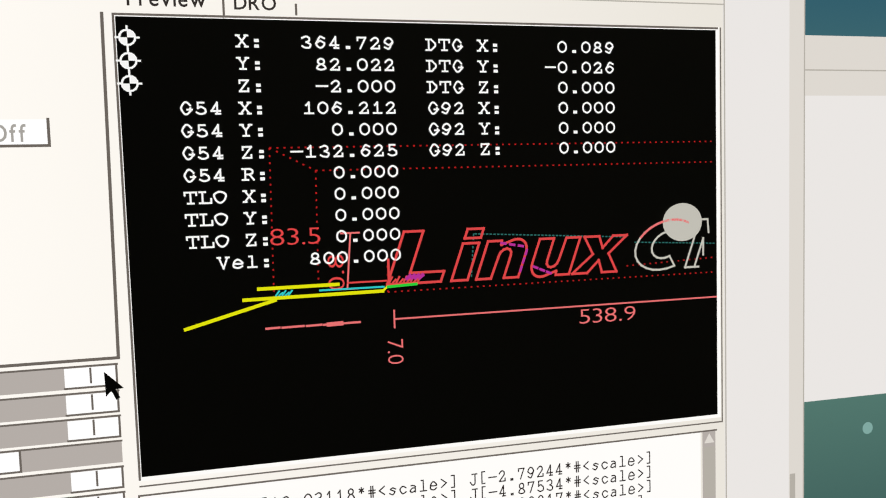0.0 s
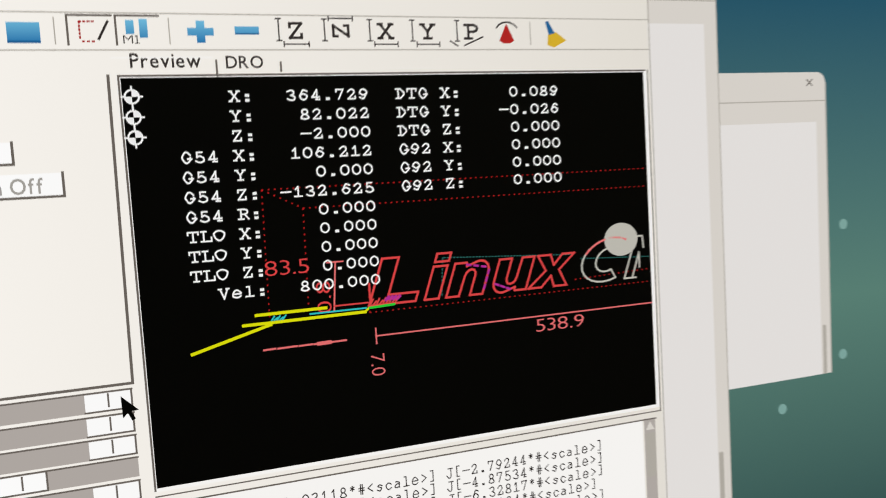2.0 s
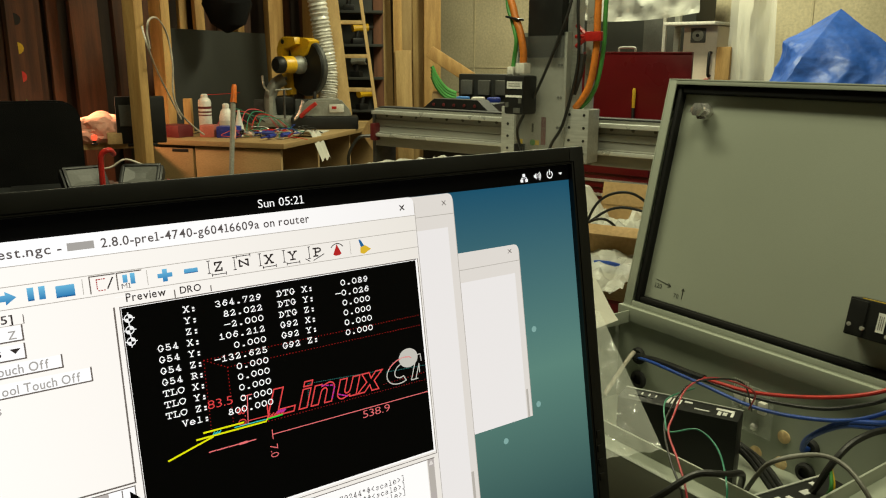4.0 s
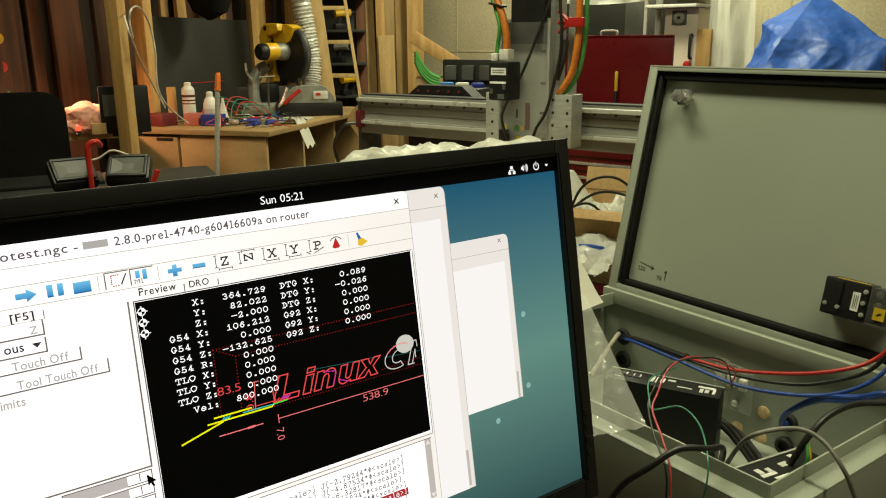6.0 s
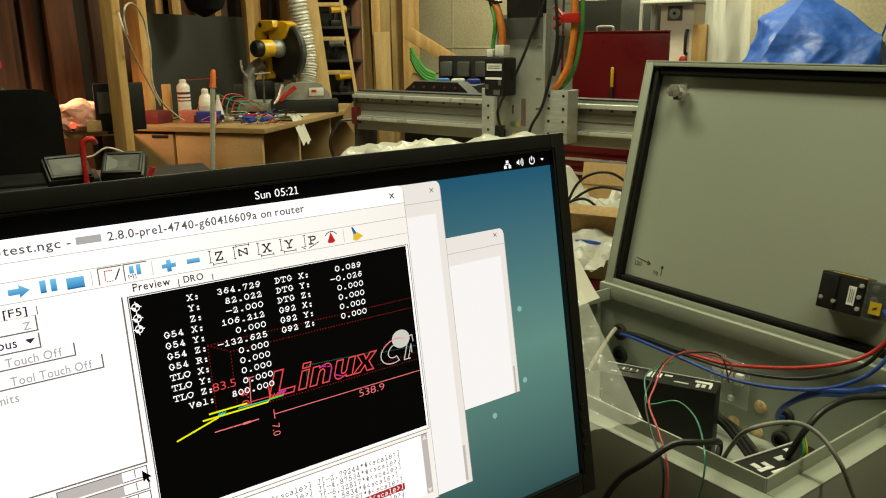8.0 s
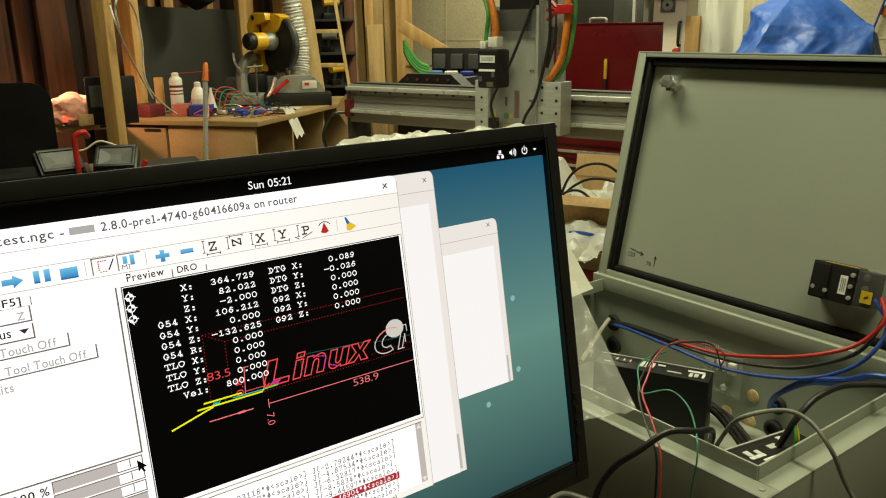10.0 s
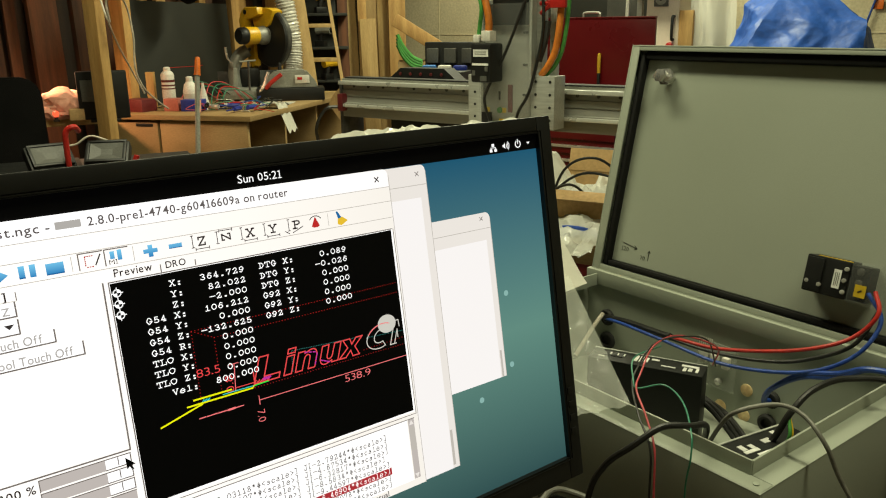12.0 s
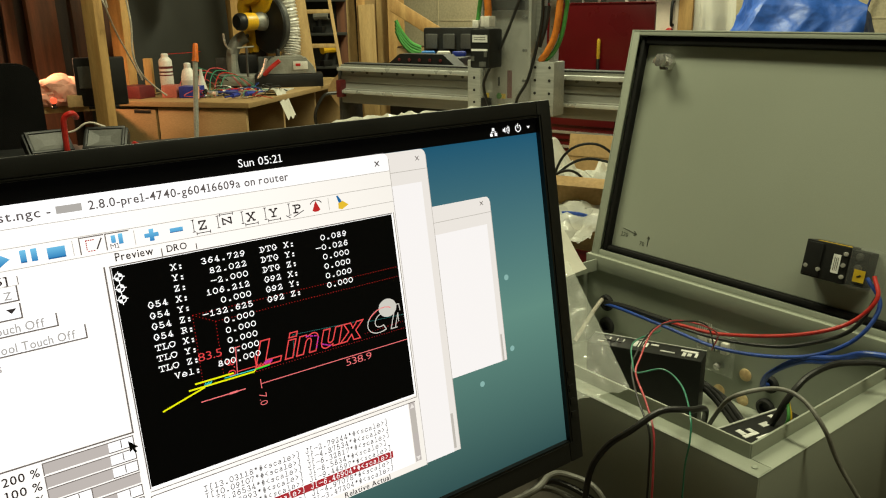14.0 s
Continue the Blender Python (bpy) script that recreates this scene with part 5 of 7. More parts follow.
hd("head_cable", tube(((-0.06, -0.02, 0.75), (-0.09, 0.0, 0.6), (-0.105, 0.03, 0.5), (-0.115, 0.077, 0.386), (-0.12, 0.13, 0.29), (-0.11, 0.146, 0.25), (-0.1, 0.13, 0.19)), 0.0042, 8), BLACK_WIRE, None, "black cable hanging down the head")
hd("head_cable", tube(((-0.06, -0.012, 0.75), (-0.08, -0.022, 0.6), (-0.085, -0.032, 0.5), (-0.085, -0.026, 0.42), (-0.1, 0.0, 0.29), (-0.11, 0.03, 0.23), (-0.1, 0.048, 0.18)), 0.0045, 8), BLACK_WIRE, None, "black cable hanging down the head")
hd("cable_bundle", tube(((-0.07, -0.036, 0.48), (-0.075, -0.034, 0.43), (-0.075, -0.018, 0.37)), 0.012, 8, r_end=0.006), RUBBER, None, "black taped cable joint")
hd("drag_cable", tube(((-0.07, -0.02, 0.332), (-0.075, -0.045, 0.36), (-0.075, -0.068, 0.41), (-0.07, -0.078, 0.51), (-0.07, -0.078, 0.62), (-0.06, -0.085, 1.0)), 0.0095, 12), ORANGE_CABLE, None, "thick orange cable rising beside the head")
hd("drag_cable", tube(((-0.06, -0.03, 0.332), (-0.062, -0.06, 0.36), (-0.062, -0.082, 0.41), (-0.057, -0.094, 0.51), (-0.057, -0.094, 0.62), (-0.045, -0.1, 1.0)), 0.0062, 10), GREEN_CABLE, None, "green cable rising beside the head")
clampb = B()
add_box(clampb, (-0.085, -0.077, 0.527), (0.014, 0.05, 0.026), 0.004)
add_tube(clampb, ((-0.08, -0.055, 0.527), (-0.075, -0.018, 0.558)), 0.006, 6, smooth=False)
add_tube(clampb, ((-0.08, -0.055, 0.527), (-0.075, -0.018, 0.5)), 0.006, 6, smooth=False)
add_tube(clampb, ((-0.08, -0.055, 0.527), (-0.075, -0.016, 0.527)), 0.006, 6, smooth=False)
hd("cable_clamp", clampb, RED_PLASTIC, None, "red plastic cable clamp")

# things lying on the table
def heap(u, v):
    a = 2 * math.pi * u
    r = 1 - v
    h = 0.205 * (1 - r ** 5) * (1 - 0.3 * r * math.sin(a))
    return Vector((0.17 * r * math.cos(a), 0.52 * r * math.sin(a), max(h + crumple(math.cos(a) * r, math.sin(a) * r, 0.025, 3) - 0.05 * abs(noise.noise(Vector((3 * r * math.cos(a), 5 * r * math.sin(a), 2)))) - 0.012 * abs(noise.noise(Vector((7 * r * math.cos(a), 12 * r * math.sin(a), 6)))), 0.002)))


bm = B()
add_sheet(bm, 1, 1, 120, 60, heap)
single("plastic_bag", bm, WHITE_FILM, R(1.47, 0.88, BEDZ + 0.002), "heap of crumpled milky plastic sheet on router table", "plastic sheet")

carton = thing("cardboard_box", R(1.45, 0.335, BEDZ, 8), "open cardboard box with white packing film", "box")
for c, sz in (((0, 0.11, 0.05), (0.2, 0.004, 0.1)), ((0, -0.11, 0.05), (0.2, 0.004, 0.1)), ((0.1, 0, 0.06), (0.004, 0.22, 0.12)), ((-0.1, 0, 0.045), (0.004, 0.22, 0.09)), ((0, 0, 0.003), (0.2, 0.22, 0.004))):
    part("side", boxed(c, sz, 0.001), CARDBOARD, carton)
part("flap", boxed((0.105, 0, 0.145), (0.004, 0.215, 0.055), 0.001, (0, 14, 0)), CARDBOARD, carton, "raised rear flap")
part("flap", boxed((-0.112, 0, 0.098), (0.036, 0.215, 0.004), 0.001, (0, -25, 0)), CARDBOARD, carton, "folded front flap")
bm = B()
add_sheet(bm, 1, 1, 20, 20, lambda u, v: Vector((-0.09 + 0.18 * u, -0.1 + 0.2 * v, 0.085 + crumple(u, v, 0.05, 6, 2.0))))
part("packing_film", bm, WHITE_FILM, carton, "crumpled white packing film")
bm = B()
add_sheet(bm, 1, 1, 26, 26, lambda u, v: Vector((-0.16 + 0.34 * u, -0.15 + 0.34 * v, 0.02 + 0.03 * math.sin(3.1 * u) + crumple(u, v, 0.03, 8, 5.0))))
single("packing_sheet", bm, WHITE_FILM, R(1.31, 0.4, BEDZ - 0.005, 10), "crumpled white packing sheet beside cardboard box", "packing sheet")
for k, pts in enumerate((((1.34, 0.42, 0.86), (1.36, 0.38, 0.99), (1.38, 0.31, 1.02), (1.4, 0.26, 0.97), (1.38, 0.3, 0.90), (1.35, 0.38, 0.88)),
                         ((1.33, 0.45, 0.87), (1.35, 0.40, 0.94), (1.38, 0.33, 0.985), (1.42, 0.22, 0.955), (1.44, 0.15, 0.9)),
                         ((1.31, 0.47, 0.88), (1.34, 0.42, 0.93), (1.35, 0.36, 0.96), (1.36, 0.32, 0.93), (1.36, 0.3, 0.86)))):
    single("cable_loop", tube([ROOM @ Vector(p) for p in pts], 0.0032), BLACK_WIRE, Matrix(), "loose black cable loop on the packing film", "cable", "cable loops")
for k in range(3):
    pts = ((1.25, 0.36 + 0.012 * k, 0.845), (1.27, 0.33 + 0.012 * k, 0.862 + 0.006 * k), (1.29, 0.27 + 0.01 * k, 0.865 + 0.006 * k), (1.3, 0.2, 0.85))
    single("blue_cable", tube([ROOM @ Vector(p) for p in pts], 0.005), BLUE_WIRE, Matrix(), "blue cable on the router table edge", "cable", "blue cables")
single("foam_piece", boxed((0, 0, 0.012), (0.09, 0.05, 0.024), 0.006), surface("lime_foam", (0.5, 0.55, 0.08), None, 0.7), R(1.30, 0.37, BEDZ, 30), "lime yellow foam piece on the router table", "foam")

# drill index and open tool case behind the beam
rack = thing("bit_rack", R(2.03, 1.265, BEDZ - 0.0), "low black bit rack with red dots behind the gantry", "bit rack")
bm = B()
add_prism(bm, ((-0.15, 0), (0.15, 0), (0.15, 0.293), (0.10, 0.328), (-0.09, 0.328), (-0.15, 0.283)), -0.03, 0.03, pose(0, 0, 0, 90, 0, 90))
part("rack_body", bm, BLACK_PLASTIC, rack)
for k in range(5):
    part("red_dot", turned(((0.006, 0), (0.006, 0.003), (0.003, 0.004)), pose(-0.0305, 0.1 - 0.045 * k, 0.308, 0, -90, 0), 10), MAROON, rack)
case = thing("tool_case", R(2.48, 1.50, BEDZ + 0.235, 10), "open black plastic tool case with blue tools", "tool case")
part("lower_shell", boxed((-0.05, 0, 0.03), (0.16, 0.24, 0.06), 0.008), BLACK_CASE, case)
part("upper_shell", boxed((0.05, 0, 0.10), (0.03, 0.25, 0.14), 0.008), BLACK_CASE, case)
for y in (-0.08, 0, 0.08):
    part("tray_rib", boxed((0.028, y, 0.115), (0.02, 0.055, 0.06), 0.005), GREY_CASE, case)
for y, mt in ((-0.07, BLUE_PLASTIC), (0.0, WHITE_PLASTIC), (0.07, surface("bright_blue", (0.03, 0.2, 0.6)))):
    part("tool", boxed((-0.03, y, 0.068), (0.05, 0.055, 0.022), 0.008, (0, 0, 20)), mt, case)
single("support_crate", boxed((0, 0, 0.5375), (0.3, 0.36, 1.075), 0.004), PLY, R(2.5, 1.45, 0), "tall plywood crate under the tool case", "crate")


# ---- the far side of the hall ----
def polar(heading, distance, z):
    """A place seen from the desk chair under a heading; its local y axis points away from the chair."""
    a = radians(heading)
    return pose(-0.123 + distance * math.cos(a), -0.51 + distance * math.sin(a), z, 0, 0, heading - 90)


# red tool chest with its lid up
chest = thing("tool_chest", R(3.24, 1.32, 0), "red steel tool chest with open lid and bright drawer pulls", "tool chest")
part("carcass", boxed((0, 0, 0.53), (0.40, 0.70, 0.94), 0.006), RED_PAINT, chest)
part("lid", boxed((0.21, 0.0065, 1.163), (0.018, 0.667, 0.345), 0.004), RED_PAINT, chest, "open red lid")
part("lid_rim", boxed((0.205, 0.0065, 1.336), (0.03, 0.667, 0.008), 0.002), RED_PAINT, chest)
for y in (-0.3, 0.3):
    part("caster", turned(((0.03, -0.015), (0.045, -0.012), (0.045, 0.012), (0.03, 0.015)), pose(0, y, 0.045, 0, 90, 0), 16), RUBBER, chest)
for z, h, two in ((0.835, 0.075, True), (0.76, 0.055, False), (0.685, 0.075, True), (0.59, 0.095, False), (0.46, 0.13, False), (0.29, 0.16, False)):
    for y, w in (((-0.17, 0.32), (0.17, 0.32)) if two else ((0, 0.66),)):
        drawer = part("drawer", boxed((-0.206, y, z), (0.02, w, h - 0.01), 0.004), RED_PAINT, chest)
        part("drawer_pull", boxed((-0.221, y, z + h / 2 - 0.016), (0.016, w, 0.014), 0.004), STEEL, drawer, "bright metal drawer pull")
hb = tube(((0.2, 0.042, 1.338), (0.2, 0.04, 1.358), (0.2, 0.0, 1.361), (0.2, -0.04, 1.358), (0.2, -0.042, 1.338)), 0.006)
part("lid_handle", hb, STEEL, chest, "bright lid handle")
marker = thing("marker_pen", R(3.42, 1.262, 1.0), "yellow marker pen upright on tool chest", "pen")
part("barrel", turned(((0.008, 0), (0.008, 0.075), (0.006, 0.08)), None, 10), BLACK_PLASTIC, marker)
part("cap", turned(((0.008, 0.075), (0.0085, 0.16), (0.005, 0.17)), None, 10), YELLOW_LABEL, marker)

# covered milling machine
mill = thing("milling_machine", R(4.15, 1.4, 0), "cream milling machine under milky plastic dust sheet", "milling machine")
part("base", boxed((0.2, 0, 0.45), (0.6, 1.0, 0.9), 0.02), CREAM, mill)
part("control_cabinet", boxed((0.05, -0.205, 1.18), (0.3, 0.185, 0.6), 0.006), CREAM, mill, "cream control cabinet")
part("top_plate", boxed((0.0, -0.17, 1.49), (0.36, 0.28, 0.016), 0.003), WHITE_PLASTIC, mill)
vent = part("vent", boxed((-0.104, -0.195, 1.43), (0.008, 0.08, 0.075), 0.002), GREY_CASE, mill, "dark square fan vent")
part("fan_ring", turned(((0.03, 0), (0.03, 0.004), (0.024, 0.005)), pose(-0.108, -0.195, 1.43, 0, -90, 0), 20), TOOL_GREY, vent)
part("fan_hub", turned(((0.009, 0), (0.009, 0.007), (0.005, 0.008)), pose(-0.108, -0.195, 1.43, 0, -90, 0), 12), BLACK_PLASTIC, vent)
part("cabinet_handle", tube(((-0.1, -0.27, 1.34), (-0.125, -0.27, 1.33), (-0.125, -0.27, 1.23), (-0.1, -0.27, 1.22)), 0.008), BLACK_PLASTIC, mill)
part("red_button", turned(((0.022, 0), (0.022, 0.01), (0.015, 0.014)), pose(-0.1, -0.255, 1.185, 0, -90, 0), 16), RED_PLASTIC, mill)
part("wood_strip", boxed((-0.1, -0.34, 1.25), (0.03, 0.075, 0.24), 0.003), PINE, mill)
# solid block: the open interior's shade is put into its charcoal colour
part("dark_interior", boxed((0.3, 0.28, 1.4), (0.3, 0.72, 1.0), 0.01), CHARCOAL, mill, "solid charcoal block standing for the shaded machine interior")
part("grey_door", boxed((0.14, 0.13, 1.42), (0.02, 0.19, 0.34), 0.004), GREY_CASE, mill)
part("white_post", boxed((-0.02, 0.03, 1.45), (0.02, 0.018, 0.5), 0.002), WHITE_PLASTIC, mill)
part("white_post", boxed((-0.02, -0.045, 1.45), (0.03, 0.03, 0.5), 0.002), ALU, mill)
bm = B()
add_sheet(bm, 1, 1, 44, 20, lambda u, v: Vector((-0.14 + 0.02 * math.sin(9 * u) + crumple(u, v, 0.03, 6, 9), 0.66 - 0.86 * u, 1.545 - 0.035 * math.sin(math.pi * u) + 0.5 * v)))
part("dust_sheet", bm, WHITE_FILM, mill, "milky plastic dust sheet")
bm = B()
add_sheet(bm, 1, 1, 20, 40, lambda u, v: Vector((-0.11 + 0.025 * math.sin(11 * u) + crumple(u, v, 0.03, 4, 4), -0.36 - (0.22 + 0.06 * (1 - v)) * u, 0.35 + 1.7 * v)))
part("dust_sheet", bm, WHITE_FILM, mill, "milky plastic dust sheet hanging in folds")
for k in range(6):                                     # lettering on the sheet, as plain bars
    part("sheet_print", boxed((-0.19, 0.44 - 0.1 * k, 1.67), (0.003, 0.05, 0.045)), TOOL_GREY, mill, "grey printed bar")

# blue tarpaulin over something on the floor
tarp = thing("tarpaulin", polar(28.8, 4.0, 0), "creased blue tarpaulin draped over a tall object", "tarpaulin")


def ridge(p):
    """Sharp folds: a fold line wherever the noise changes sign."""
    return 1 - abs(noise.noise(p)) * 2.4


HEM = ((-0.30, -0.42, 0.0), (0.22, -0.41, 0.0), (0.34, 0.25, 0.0), (-0.42, 0.12, 0.0))
WAIST = ((-0.30, -0.40, 1.08), (0.22, -0.39, 1.08), (0.31, 0.25, 1.10), (-0.385, 0.06, 1.10))
EDGE = ((-0.188, -0.21, 1.318), (0.208, -0.205, 1.311), (0.25, 0.2, 1.265), (-0.285, 0.03, 1.385))
PEAK = Vector((-0.062, 0.08, 1.525))


def round_ring(ring, u):
    """A place on a four-cornered ring, u from 0 to 4."""
    k = min(3, int(u))
    return Vector(ring[k]).lerp(Vector(ring[(k + 1) % 4]), u - k)


def tarp_place(u, v):
    """u round the draped box, v from the hem over the box's edge to the peak."""
    u *= 4
    if v < 0.2:
        p = round_ring(HEM, u).lerp(round_ring(WAIST, u), v / 0.2)
    elif v < 0.6:
        p = round_ring(WAIST, u).lerp(round_ring(EDGE, u), (v - 0.2) / 0.4)
    else:
        p = round_ring(EDGE, u).lerp(PEAK, (v - 0.6) / 0.4)
    k = max(0.0, min(1.0, (v - 0.5) / 0.25))
    flat = 1.0 - 0.7 * k * k * (3 - 2 * k)
    f = ridge(p * 4.5 + Vector((4, 1, 0))) * 0.02 + ridge(p * 10 + Vector((0, 7, 2))) * 0.008 + ridge(p * 24 + Vector((3, 0, 2))) * 0.002
    out = Vector((p.x + 0.05, p.y * 1.6, 0.12)).normalized()
    return p + out * (f - 0.02) * flat * min(1, 6 * (1 - v)) if p.z > 0.02 else p


bm = B()
add_sheet(bm, 1, 1, 176, 100, tarp_place)
bmesh.ops.remove_doubles(bm, verts=bm.verts[:], dist=0.001)
part("cover", bm, TARP, tarp)
part("inner_frame", boxed((0, 0, 0.55), (0.3, 0.3, 1.1), 0.01), CARDBOARD, tarp)
for k in range(2):
    single("wall_conduit", tube((R(4.86, -0.02 - 0.04 * k, 1.39 + 0.01 * k).translation, R(4.86, -0.02 - 0.04 * k, 2.6).translation), 0.014, 10), WHITE_PLASTIC, Matrix(), "white conduit on the concrete wall", "conduit", "wall conduits")
single("wall_cable", tube([R(4.87, y, z).translation for y, z in ((0.35, 1.2), (0.3, 1.4), (0.27, 1.5), (0.2, 1.56), (0.1, 1.62))], 0.006), BLUE_WIRE, Matrix(), "thin blue cable on the concrete wall", "cable")
single("wall_tag", boxed((0, 0, 0), (0.01, 0.05, 0.05), 0.002), ORANGE, R(4.885, 0.28, 1.39), "small orange tag on the concrete wall", "tag")

# ---- workbench with the saw ----
BENCH = R(2.21, 2.44, 0, 21)
BT = 0.92
bench = thing("workbench", BENCH, "plywood workbench cabinet with open side shelves", "workbench")
part("top", boxed((0.62, 0.36, BT - 0.012), (1.28, 0.76, 0.024), 0.002), PLY, bench)
part("end_panel", boxed((0.012, 0.24, 0.45), (0.02, 0.46, 0.88), 0.001), PLY, bench)
part("end_door", boxed((0.006, 0.59, 0.45), (0.02, 0.22, 0.86), 0.001), PLY, bench, "plywood end door")
part("finger_slot", boxed((-0.005, 0.55, 0.87), (0.004, 0.09, 0.014), 0.001), BLACK_WIRE, bench)
part("back_panel", boxed((0.62, 0.71, 0.45), (1.2, 0.018, 0.88)), PLY, bench)
for x in (0.42, 0.82, 1.22):
    part("divider", boxed((x, 0.36, 0.45), (0.02, 0.68, 0.88), 0.001), PLY, bench)
part("shelf", boxed((0.62, 0.36, 0.42), (1.2, 0.66, 0.02), 0.001), PLY, bench)
part("plinth", boxed((0.62, 0.36, 0.02), (1.2, 0.66, 0.04), 0.001), PLY, bench)


def on_bench(x, y, z=BT, rz=0):
    return BENCH @ pose(x, y, z, 0, 0, rz)


panel = thing("dark_panel", on_bench(0.79, 0.79, 0.4), "large charcoal sheet panel standing behind the workbench", "panel")
part("sheet", boxed((0.0, 0.0, 0.527), (1.04, 0.018, 1.055), 0.002, (-2, 0, 0)), CHARCOAL, panel)
part("foot", boxed((0, 0.0, -0.2), (1.0, 0.04, 0.4), 0.002), PINE, panel)

saw = thing("miter_saw", polar(66.45, 4.72, BT), "yellow and black miter saw on the workbench", "saw")
# the head's axes: x in the blade's plane, y up, z along the motor towards the desk
HEAD = Matrix(((0.6, 0, -0.8, 0.16), (-0.8, 0, -0.6, 0.0), (0, 1, 0, 0.331), (0, 0, 0, 1)))


def rounded(outline, low, high, bevel):
    """A cast shape in the head's plane with rounded edges."""
    bm = B()
    add_prism(bm, outline, low, high)
    bmesh.ops.recalc_face_normals(bm, faces=bm.faces[:])
    bmesh.ops.bevel(bm, geom=bm.edges[:], offset=bevel, segments=2, affect="EDGES", profile=0.6)
    bmesh.ops.transform(bm, matrix=HEAD, verts=bm.verts[:])
    return bm


bm = B()
add_box(bm, (0.0, 0.02, 0.034), (0.24, 0.3, 0.05), 0.01)
add_lathe(bm, ((0.15, 0.05), (0.15, 0.062), (0.14, 0.068)), pose(0.0, 0.02, 0), 28)
part("base", bm, TOOL_GREY, saw, "grey cast base and turntable")
for sx in (-1, 1):
    part("foot", boxed((sx * 0.09, 0.02, 0.006), (0.04, 0.26, 0.012), 0.003), BLACK_PLASTIC, saw)
part("fence", boxed((0.03, 0.12, 0.11), (0.36, 0.02, 0.085), 0.004), DARK_STEEL, saw, "dark steel fence")
part("pivot_casting", boxed((0.03, 0.06, 0.12), (0.11, 0.12, 0.11), 0.02), BLACK_PLASTIC, saw, "black pivot casting")
bm = B()
add_tube(bm, ((-0.05, 0.02, 0.06), (-0.055, 0.03, 0.14), (-0.045, 0.04, 0.2), (-0.015, 0.05, 0.245), (0.03, 0.05, 0.27)), 0.036, 12)
part("arm", bm, TOOL_GREY, saw, "grey cast arm")
part("arm_bracket", boxed((-0.052, -0.03, 0.115), (0.026, 0.03, 0.125), 0.006, (0, 4, 0)), TOOL_GREY, saw)
part("bevel_lever", tube(((-0.06, -0.05, 0.2), (-0.085, -0.06, 0.235), (-0.09, -0.06, 0.29)), 0.007, 8), STEEL, saw)
guard = part("blade_guard", turned(((0.135, -0.03), (0.152, -0.024), (0.154, 0.012), (0.147, 0.02), (0.12, 0.0225), (0.06, 0.028), (0.03, 0.03)), HEAD, 44), BLACK_PLASTIC, saw, "round black blade guard")
part("guard_rim", turned(((0.1545, -0.02), (0.158, -0.016), (0.158, 0.004), (0.1545, 0.008)), HEAD, 44), DARK_STEEL, guard, "worn metal rim of the guard")
part("blade_screw", turned(((0.012, 0.03), (0.012, 0.038), (0.007, 0.04)), HEAD, 12), STEEL, guard)
sector = [(0.166 * math.cos(radians(a)), 0.166 * math.sin(radians(a))) for a in range(62, 142, 8)]
part("upper_guard", rounded(sector + [(-0.09, 0.06), (-0.02, 0.045), (0.04, 0.075)], -0.034, 0.04, 0.008), YELLOW, saw, "yellow upper guard")
part("handle", rounded(((-0.17, 0.05), (-0.18, 0.1), (-0.155, 0.15), (-0.12, 0.172), (-0.01, 0.17), (0.0, 0.13), (-0.06, 0.11), (-0.11, 0.105), (-0.13, 0.05)), 0.03, 0.08, 0.012), YELLOW, saw, "yellow handle")
part("trigger_hole", turned(((0.013, 0), (0.013, 0.003), (0.009, 0.004)), HEAD @ pose(-0.11, 0.145, 0.083), 14), BLACK_PLASTIC, saw, "dark trigger opening")
part("gear_case", turned(((0.05, 0.028), (0.052, 0.05), (0.043, 0.08), (0.04, 0.095)), HEAD @ pose(-0.012, 0.018, 0), 22), TOOL_GREY, saw, "grey gear case")
mot = part("motor", turned(((0.04, 0.09), (0.047, 0.095), (0.047, 0.16), (0.044, 0.166)), HEAD @ pose(-0.012, 0.018, 0), 24), YELLOW, saw, "yellow motor housing")
part("motor_cap", turned(((0.044, 0.164), (0.0465, 0.17), (0.045, 0.2), (0.036, 0.212), (0.034, 0.209), (0.012, 0.206)), HEAD @ pose(-0.012, 0.018, 0), 24), BLACK_PLASTIC, mot, "black motor end cap")
part("link", rounded(((-0.19, -0.035), (-0.1, -0.03), (-0.105, -0.15), (-0.135, -0.16), (-0.17, -0.1)), 0.0, 0.045, 0.006), YELLOW, saw, "yellow lower link")
part("link_bolt", turned(((0.011, 0), (0.011, 0.008), (0.006, 0.01)), HEAD @ pose(-0.14, -0.06, 0.045), 10), STEEL, saw)
part("hold_down", tube(((0.022, -0.15, 0.06), (0.024, -0.15, 0.215)), 0.006, 8), DARK_STEEL, saw, "dark hold-down screw")
part("hold_down_bar", tube(((-0.022, -0.15, 0.214), (0.066, -0.15, 0.22)), 0.0045, 8), TOOL_GREY, saw, "bright cross handle")

grinder = thing("bench_tool", polar(63.42, 4.62, BT) @ Matrix.Scale(0.88, 4), "grey cast bench tool with black base on workbench", "bench tool")
part("base", boxed((0.0, 0, 0.039), (0.42, 0.2, 0.078), 0.006), BLACK_PLASTIC, grinder)
bm = B()
add_prism(bm, ((-0.16, 0.07), (0.17, 0.07), (0.165, 0.11), (0.10, 0.185), (-0.09, 0.185), (-0.155, 0.13)), -0.08, 0.08, Matrix(((1, 0, 0, 0), (0, 0, 1, 0), (0, 1, 0, 0), (0, 0, 0, 1))))
bmesh.ops.bevel(bm, geom=bm.edges[:], offset=0.012, segments=2, affect="EDGES")
part("housing", bm, TOOL_GREY, grinder, "rounded grey housing")
